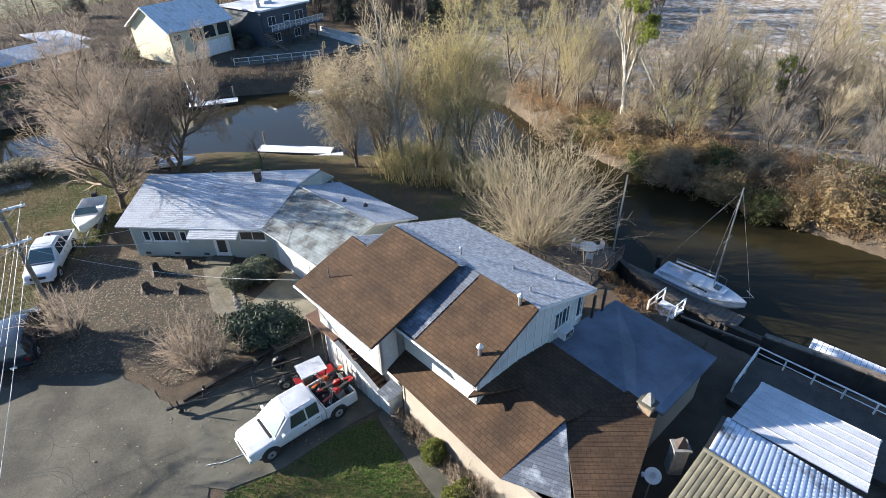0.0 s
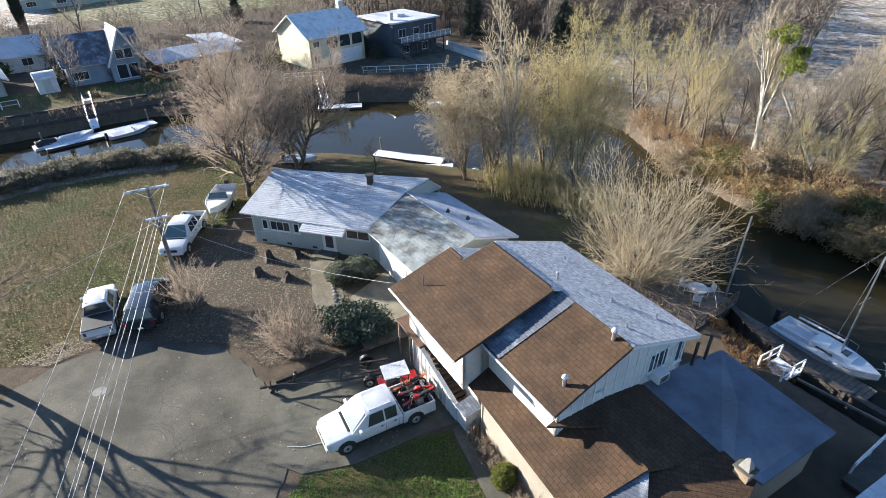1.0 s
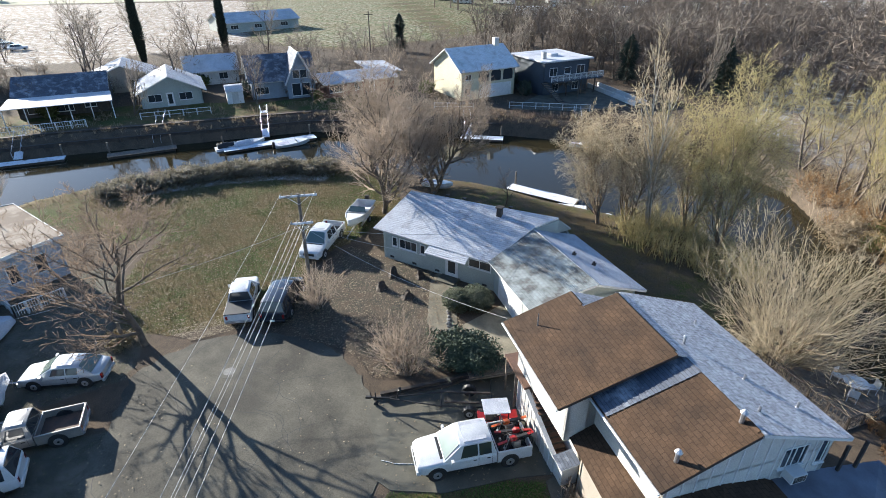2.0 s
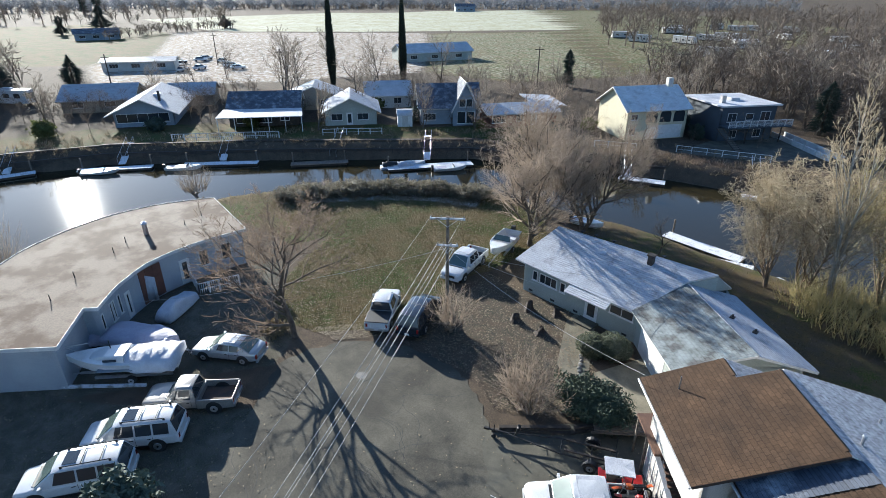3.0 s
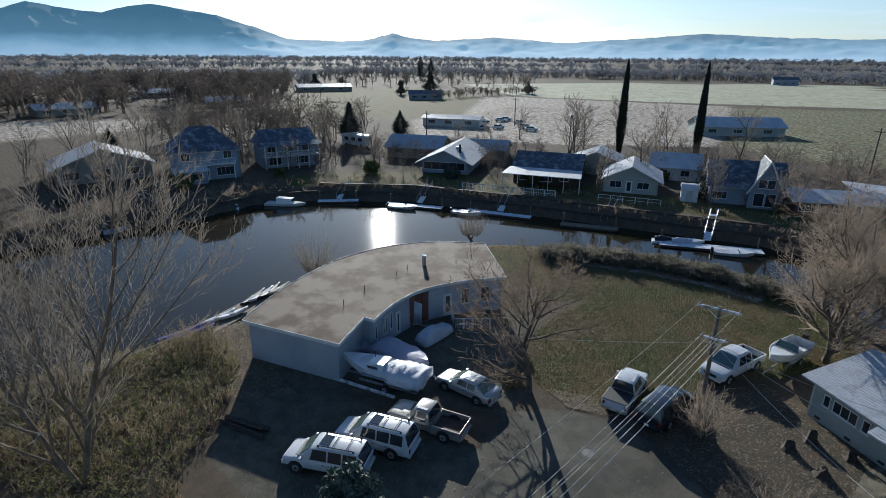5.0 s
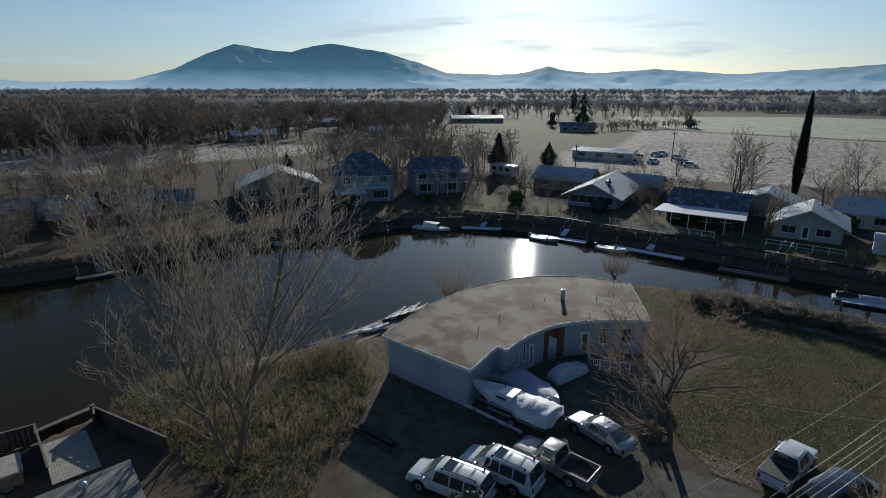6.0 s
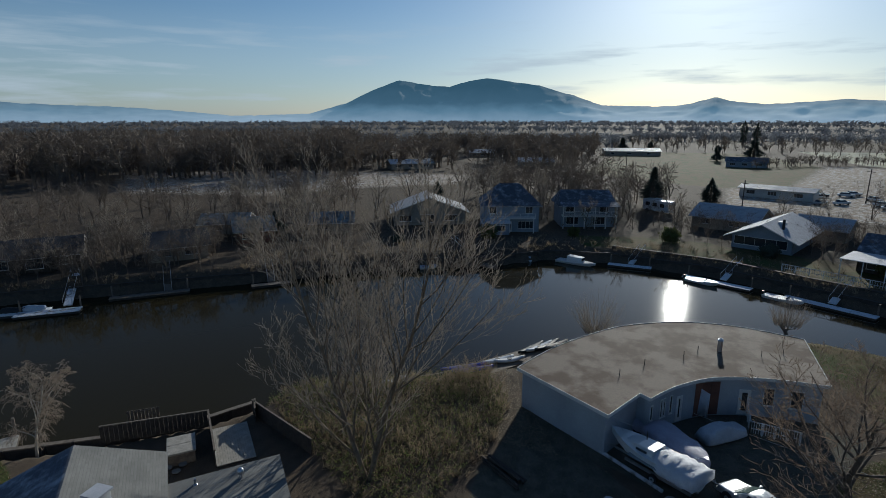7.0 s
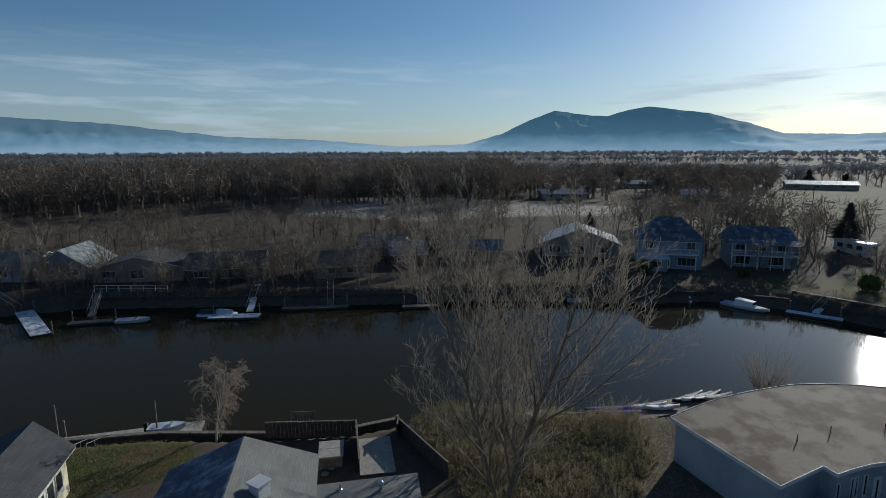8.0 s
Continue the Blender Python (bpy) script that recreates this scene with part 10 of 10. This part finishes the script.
def conifer(label, at, h, r, seed, material, n=1500, blade=0.28, name="conifer", group="", column=False):
    rg = np.random.RandomState(seed)
    t = thing(name, label, "tree", (at[0], at[1], float(land_height(at[0], at[1]))), 0, group)
    u = rg.uniform(0.0 if column else 0.06, 1, n) ** (0.9 if column else 0.8)
    lump = 1 + 0.35 * np.sin(u * 9 + seed * 1.7)
    prof = np.where(u < 0.25, 0.55 + u * 1.8, (1 - u) ** 0.55 * 1.16) if column else np.where(u < 0.3, 0.6 + u * 1.3, (1 - u) ** 0.6 * 1.22) * lump
    layer_ = 1.0 if column else rg.uniform(0.55, 1.0, n)
    rad = r * prof * layer_ * (0.75 + 0.35 * rg.uniform(0, 1, n))
    a = rg.uniform(0, 6.283, n)
    p0 = np.stack([rad * 0.35 * np.cos(a), rad * 0.35 * np.sin(a), u * h * 0.97], 1)
    p1 = np.stack([rad * np.cos(a), rad * np.sin(a), u * h + (blade * 2.6 if column else -rad * 0.15)], 1)
    segs = np.column_stack([p0, np.full(n, blade * 0.34), p1, np.full(n, 0.015)])
    mesh_part("crown", tube_mesh("crown", segs, 3), material, t)
    mesh_part("trunk", tube_mesh("trunk", [(0, 0, -0.3, r * 0.16 + 0.05, 0, 0, h * 0.9, 0.03)], 8), "bark", t)
    return t


conifer("tall dark column of an Italian cypress", (-121.4, 74.1), 21.4, 1.25, 701, "cypress", 3600, 0.42, "cypress", "pair of cypresses", True)
conifer("tall slim Italian cypress behind the houses", (-111.8, 88.5), 20.9, 1.15, 702, "cypress", 3600, 0.42, "cypress", "pair of cypresses", True)
for k, (x, y, h, r) in enumerate(((-82.6, 117.1, 9, 2.4), (-150, 25, 9, 3.2), (-155, 12, 11, 4.0), (-369, 85, 12, 6.5), (-25, 108, 9, 3.0), (-8, 104, 10, 3.0), (-97, -64, 5, 2.2), (-340, 60, 9, 4), (-560, 120, 22, 6), (-600, 140, 20, 5),
                                  (-420, 12, 10, 5), (-410, 30, 8, 4), (-141, -43, 7, 2.5), (-334, 140, 7, 4))):
    conifer("dark evergreen standing among bare winter trees", (x, y), h, r, 710 + k, "needle", 2000, 0.17 + 0.05 * (h > 9), "conifer", "scattered conifers")

# fallen leaves and grass
pts = np.concatenate([scatter(801, LAWN_WEST, 15000), scatter(807, [(-37, -3), (-46, -7), (-53, -8.5), (-49, -14), (-38, -10.5)], 5000), scatter(808, [(-29, 18), (-31, 15), (-33.5, 14.5), (-30, 20)], 1200), scatter(803, ROAD, 350), scatter(804, GRAVEL_LOT, 1500), scatter(805, DRIVE, 220)])
pz = land_height(pts[:, 0], pts[:, 1]) + 0.075
tagged(mesh_part("fallen_leaves", leaves(np.column_stack([pts, pz]), 0.058, 806, 0.97, 1.0), "leaf_dry"), "pale yellow fallen leaves strewn over grass and soil", "leaves", kind="stuff")
pts = np.concatenate([scatter(802, YARD_C, 7000), scatter(809, [(-15.5, 20), (-18.5, 18), (-22, 19.2), (-29, 18), (-30, 20), (-21, 24), (-17, 23)], 2600)])
pz = land_height(pts[:, 0], pts[:, 1]) + 0.07
tagged(mesh_part("fallen_leaves", leaves(np.column_stack([scatter(817, YARD_C, 2600), np.full(2600, 0.085)]), 0.075, 818, 0.97, 1.0), "leaf_dry"), "pale fallen leaves over the front yard", "leaves", kind="stuff")
tagged(mesh_part("leaf_litter", leaves(np.column_stack([pts, pz]), 0.05, 810, 0.97, 1.0), "litter"), "fine brown leaf litter over the front yard", "leaves", kind="stuff")
pts = np.concatenate([scatter(812, LAWN_WEST, 34000), scatter(816, SHORE_W, 2500), scatter(814, LAWN_BACK, 2500), scatter(815, LAWN_S, 3000)])
rg = np.random.RandomState(813)
pz = land_height(pts[:, 0], pts[:, 1])
n_ = len(pts)
segs = np.column_stack([pts, pz, np.full(n_, 0.02), pts + rg.normal(0, 0.05, (n_, 2)), pz + rg.uniform(0.06, 0.2, n_), np.full(n_, 0.003)])
tagged(mesh_part("grass", ribbon_mesh("grass", segs), "grass_blade"), "short tufted winter grass", "grass", kind="stuff")

pts = scatter(821, LAWN_A, 15000)
rg = np.random.RandomState(823)
n_ = len(pts)
segs = np.column_stack([pts, land_height(pts[:, 0], pts[:, 1]), np.full(n_, 0.014), pts + rg.normal(0, 0.05, (n_, 2)), land_height(pts[:, 0], pts[:, 1]) + rg.uniform(0.05, 0.12, n_), np.full(n_, 0.002)])
tagged(mesh_part("grass", ribbon_mesh("grass", segs), "grass_green"), "small green lawn before the house", "grass", kind="stuff")

# ---- power pole and lines ----
def wire(name, a, b, sag, r=0.018, label="", group="power lines"):
    a, b = Vector(a), Vector(b)
    side = (b - a).cross(Vector((0, 0, 1))).normalized() * r
    rise = Vector((0, 0, r))
    secs = []
    for k in range(19):
        s = k / 18
        q = a.lerp(b, s) - Vector((0, 0, sag * 4 * s * (1 - s)))
        secs.append([q + side, q + rise, q - side, q - rise])
    ob = finish(name, loft(secs), "wire")
    return tagged(ob, label or "pale sagging power line", "wire", group)


def power_pole(at, turn, top, label):
    p = thing("power_pole", label, "pole", (at[0], at[1], 0.0), turn, "power poles")
    part("pole", rod((0, 0, -0.5), (0, 0, top), 0.16, 12, 0.11), "wood", p)
    for z, w in ((top - 0.15, 1.2), (top - 2.15, 0.75)):
        arm = part("crossarm", box(-w, w, -0.14, -0.03, z - 0.06, z + 0.07, 0.01), "wood_frost", p)
        part("brace", rod((-w * 0.6, -0.1, z - 0.05), (0, -0.13, z - 0.6), 0.02, 5), "metal", arm)
        part("brace", rod((w * 0.6, -0.1, z - 0.05), (0, -0.13, z - 0.6), 0.02, 5), "metal", arm)
        for x in (-w + 0.08, -w * 0.35, w * 0.35, w - 0.08):
            part("insulator", rod((x, -0.085, z + 0.07), (x, -0.085, z + 0.22), 0.045, 8, 0.03), "stone", arm)
    return p


pole_at, pole_next = (-27.15, 22.35), (-2.8, -20.0)
arm_turn = math.degrees(math.atan2(23.0 - 21.5, -26.5 + 28.2))
power_pole(pole_at, arm_turn, 8.7, "weathered timber power pole with two crossarms")
power_pole(pole_next, arm_turn, 8.7, "timber power pole at the side of the road")
ax, ay = math.cos(radians(arm_turn)), math.sin(radians(arm_turn))
for o, z in ((-1.1, 8.75), (1.1, 8.75), (-0.66, 6.75), (-0.26, 6.75), (0.26, 6.75), (0.66, 6.75)):
    wire("power_line", (pole_at[0] + ax * o, pole_at[1] + ay * o, z), (pole_next[0] + ax * o, pole_next[1] + ay * o, z), 1.0 if z > 8 else 1.2, 0.009 if z > 8 else 0.013)
for q, sg in (((-11.0, 20.1, 5.9), 0.6), ((-16.3, 29.9, 2.9), 0.5), ((-41.0, 3.2, 3.5), 0.7), ((-14.9, 33.3, 4.6), 0.7)):
    wire("service_line", (pole_at[0], pole_at[1], 6.3), q, sg, 0.012, "thin service line to a house")

# ---- small things in the street and gardens ----
mh = thing("manhole_cover", "round iron manhole cover in a pale concrete ring", "manhole", (-26.55, 14.1, 0.03))
part("ring", rod((0, 0, -0.02), (0, 0, 0.012), 0.62, 28), "concrete", mh)
part("cover", rod((0, 0, 0.0), (0, 0, 0.02), 0.36, 24), "stone", mh)
rng = random.Random(9)
for x, y, r_, h_ in ((-24.1, 28.3, 0.28, 0.75), (-23.9, 26.4, 0.3, 0.5), (-21.5, 26.4, 0.3, 0.5), (-22.2, 29.3, 0.26, 0.45)):
    s_ = thing("tree_stump", "dark ragged tree stump standing in leaf litter", "stump", (x, y, 0), rng.uniform(0, 90), "stumps in the front yard")
    bm = bmesh.new()
    secs = []
    for k, (z, f) in enumerate(((-0.1, 1.9), (0.08, 1.45), (h_ * 0.45, 1.0), (h_ * 0.8, 0.85), (h_ * 0.95, 0.6))):
        secs.append([(r_ * f * (1 + 0.22 * math.sin(q * 3 + x)) * math.cos(q), r_ * f * (1 + 0.2 * math.cos(q * 4 + y)) * math.sin(q), z + (0.16 * math.sin(q * 2 + x) + 0.1 * math.sin(q * 5) if k > 2 else 0)) for q in np.linspace(0, 2 * math.pi, 15)[:-1]])
    part("bark", loft(secs), "bark_wet", s_)
edge = thing("timber_edging", "stacked dark timbers edging the drive", "edging", (0, 0, 0))
for p, q, z in (((-17.5, 16.6), (-14.3, 19.6), 0.1), ((-17.2, 16.9), (-14.4, 19.8), 0.32), ((-14.3, 19.6), (-11.8, 23.6), 0.12), ((-14.2, 19.9), (-12.0, 23.4), 0.34)):
    part("timber", rod((*p, z), (*q, z), 0.13, 4), "wood_dark", edge)
rng = random.Random(15)
for k in range(26):
    x, y = rng.uniform(-19.5, -16.0), rng.uniform(24.5, 29)
    if k < 13:
        s = k / 12
        x, y = -18.9 + 2.2 * s, 27.8 - 3.6 * s + rng.uniform(-0.15, 0.15)
    else:
        s = (k - 13) / 12
        x, y = -16.2 + 2.6 * s, 23.2 - 1.1 * s + rng.uniform(-0.15, 0.15)
    r_ = rng.uniform(0.09, 0.17)
    bm = bmesh.new()
    bmesh.ops.create_icosphere(bm, subdivisions=2, radius=r_)
    for v in bm.verts:
        v.co *= 1 + 0.35 * noise.noise(v.co * 6 + Vector((k, 0, 0)))
        v.co.z *= 0.7
    st_ = finish("border_stone", bm, "stone")
    st_.location = (x, y, 0.09)
    tagged(st_, "rough stone bordering a flower bed", "stone", "border stones")
tr = thing("boat_trailer", "empty black boat trailer with a long drawbar on the drive", "trailer", (-12.6, 18.75, 0.045), heading((-12.6, 18.75), (-17.55, 16.2)))
for y in (-0.55, 0.55):
    part("frame_rail", rod((-1.5, y, 0.5), (1.4, y, 0.5), 0.05, 6), "black", tr)
    part("frame_rail", rod((1.4, y, 0.5), (4.3, y * 0.12, 0.46), 0.05, 6), "black", tr)
    part("bunk", box(-1.4, 1.2, y * 0.7 - 0.06, y * 0.7 + 0.06, 0.62, 0.72, 0.01), "wood_dark", tr)
    for x in (-1.2, 1.0):
        part("bunk_post", rod((x, y * 0.7, 0.5), (x, y * 0.7, 0.62), 0.03, 6), "black", tr)
    part("guide_post", rod((-1.4, y * 1.35, 0.5), (-1.4, y * 1.35, 1.3), 0.025, 6), "black", tr)
    wheel(tr, -0.2, y * 1.55, 0.32, 0.2)
    bm = loft([[(-0.2 + 0.4 * math.cos(q), y * 1.55 - 0.13, 0.32 + 0.42 * math.sin(q)), (-0.2 + 0.4 * math.cos(q), y * 1.55 + 0.13, 0.32 + 0.42 * math.sin(q)), (-0.2 + 0.43 * math.cos(q), y * 1.55 + 0.13, 0.32 + 0.45 * math.sin(q)), (-0.2 + 0.43 * math.cos(q), y * 1.55 - 0.13, 0.32 + 0.45 * math.sin(q))] for q in np.linspace(0.2, 2.94, 9)])
    part("mudguard", bm, "black", tr)
for x in (-1.45, -0.2, 1.4):
    part("crossbar", rod((x, -0.6, 0.48), (x, 0.6, 0.48), 0.045, 6), "black", tr)
part("drawbar", rod((4.2, 0, 0.46), (5.5, 0, 0.44), 0.06, 6), "black", tr)
part("winch_post", rod((3.9, 0, 0.46), (3.75, 0, 1.25), 0.05, 6), "black", tr)
part("winch", rod((3.75, -0.16, 1.05), (3.75, 0.16, 1.05), 0.1, 10), "black", tr)
part("jack", rod((5.1, 0.12, 0.2), (5.1, 0.12, 0.95), 0.035, 6), "black", tr)
part("jack_wheel", rod((5.1, 0.06, 0.13), (5.1, 0.18, 0.13), 0.13, 12), "tyre", tr)
part("coupler", box(5.4, 5.7, -0.07, 0.07, 0.38, 0.52, 0.02), "black", tr)
tr2 = thing("utility_trailer", "long low trailer frame with timbers under a juniper", "trailer", (-12.0, 22.0, 0.045), 42)
for y in (-0.5, 0.5):
    part("frame_rail", box(-2.2, 2.2, y - 0.05, y + 0.05, 0.45, 0.55), "wood", tr2)
    wheel(tr2, 1.5, y * 1.4, 0.3, 0.2)
for k in range(5):
    part("plank", box(-2.0, 2.1, -0.45 + k * 0.19, -0.3 + k * 0.19, 0.55, 0.62), "wood", tr2)
ln = thing("hose", "pale hose lying across the drive", "hose", (0, 0, 0))
mesh_part("hose_line", tube_mesh("hose_line", [(-14.6, 13.3, 0.06, 0.02, -13.8, 13.5, 0.06, 0.02), (-13.8, 13.5, 0.06, 0.02, -13.0, 13.95, 0.06, 0.02)], 5), "trim", ln)
beam_ = thing("parking_beam", "long pale timber beam edging the parking lot", "beam", (0, 0, 0))
part("beam", rod((-38.7, -0.6, 0.12), (-35.0, 3.6, 0.12), 0.12, 4), "wood_frost", beam_)
lg = thing("timber_pile", "pile of dark timbers beside the lot", "timber", (-34.2, -6.4, 0), 50)
rng = random.Random(3)
for k in range(9):
    y, z = rng.uniform(-0.7, 0.7), 0.1 + 0.16 * (k // 4)
    part("timber", rod((-1.6 + rng.uniform(-0.3, 0.3), y, z), (1.6 + rng.uniform(-0.3, 0.3), y + rng.uniform(-0.2, 0.2), z), 0.09, 6), "wood_dark", lg)
post = thing("wooden_post", "short leaning timber post at the lawn's edge", "post", (-35.0, 12.7, 0))
part("post", rod((0, 0, -0.2), (-0.1, 0.05, 1.5), 0.13, 8, 0.11), "wood", post)
rl = thing("ramp_railing", "white railing round the entrance of the curved house", "railing", (0, 0, 0))
railing(rl, (-46.6, 10.9), (-43.9, 10.5), 0.05, 1.0, 0.9, pales=0.16)
railing(rl, (-43.9, 10.5), (-43.2, 13.6), 0.05, 1.0, 0.9, pales=0.16)
cur = thing("plastic_sheeting", "white plastic sheeting hung by the entrance", "sheet", (-45.5, 7.0, 0), 52)
secs = []
for k in range(9):
    x = -0.9 + k * 0.22
    secs.append([(x, 0.1 * math.sin(k * 2.1), 0.3), (x + 0.05, 0.16 + 0.1 * math.sin(k * 2.1), 0.3), (x, 0.22 + 0.06 * math.cos(k * 1.7), 2.3 - 0.1 * math.sin(k)), (x, 0.14 + 0.06 * math.cos(k * 1.7), 2.32 - 0.1 * math.sin(k))])
part("sheet", loft(secs), "tarp", cur, "", True)
# fence between the two eastern houses
fn = thing("fence", "dark board fence between two houses", "fence", (0, 0, 0))
for p, q in (((7.9, 16.6), (4.2, 12.6)), ((8.9, 18.6), (11.0, 20.6))):
    m_ = wall_frame(p, q)
    n_ = math.hypot(q[0] - p[0], q[1] - p[1])
    for k in range(int(n_ / 0.16)):
        b_ = box(k * 0.16, k * 0.16 + 0.145, 0, 0.025, 0, 1.7 + 0.03 * (k % 2))
        b_.transform(m_)
        part("plank", b_, "wood_dark", fn)
bin_ = thing("wheelie_bin", "dark bin beside the house wall", "bin", (5.9, 15.4, 0), 40)
part("body", box(-0.3, 0.3, -0.35, 0.35, 0, 0.95, 0.04), "black", bin_)
part("lid", box(-0.33, 0.33, -0.38, 0.38, 0.95, 1.02, 0.02), "black", bin_)
# clutter by the mobile home
rng = random.Random(31)
for k in range(12):
    c_ = thing("parked_car", "car parked among clutter on the frosty scrub", "car", (-190 + rng.uniform(-8, 24), 60 + rng.uniform(-6, 14), 0), rng.uniform(0, 180), "cars on the scrub")
    part("body", box(-2.2, 2.2, -0.85, 0.85, 0.35, 0.95, 0.12), rng.choice(["carwhite", "cardark", "carsilver"]), c_)
    part("cabin", loft([[(1.2, -0.75, 0.9), (1.2, 0.75, 0.9), (-1.7, 0.75, 0.9), (-1.7, -0.75, 0.9)], [(0.5, -0.6, 1.45), (0.5, 0.6, 1.45), (-1.2, 0.6, 1.45), (-1.2, -0.6, 1.45)]]), "glass", c_)
    for x in (-1.4, 1.4):
        for y in (-0.75, 0.75):
            part("wheel", rod((x, y - 0.1, 0.32), (x, y + 0.1, 0.32), 0.32, 12), "tyre", c_)
for x, y in ((-124, 62), (-180, 70), (-88, 112), (-60, 128), (-140, 30), (-235, 8)):
    far_p = thing("utility_pole", "distant timber utility pole", "pole", (x, y, 0), 30, "distant poles")
    part("pole", rod((0, 0, -0.3), (0, 0, 9.5), 0.16, 8, 0.11), "wood_dark", far_p)
    part("crossarm", box(-1.1, 1.1, -0.08, 0.08, 8.7, 8.85), "wood_dark", far_p)
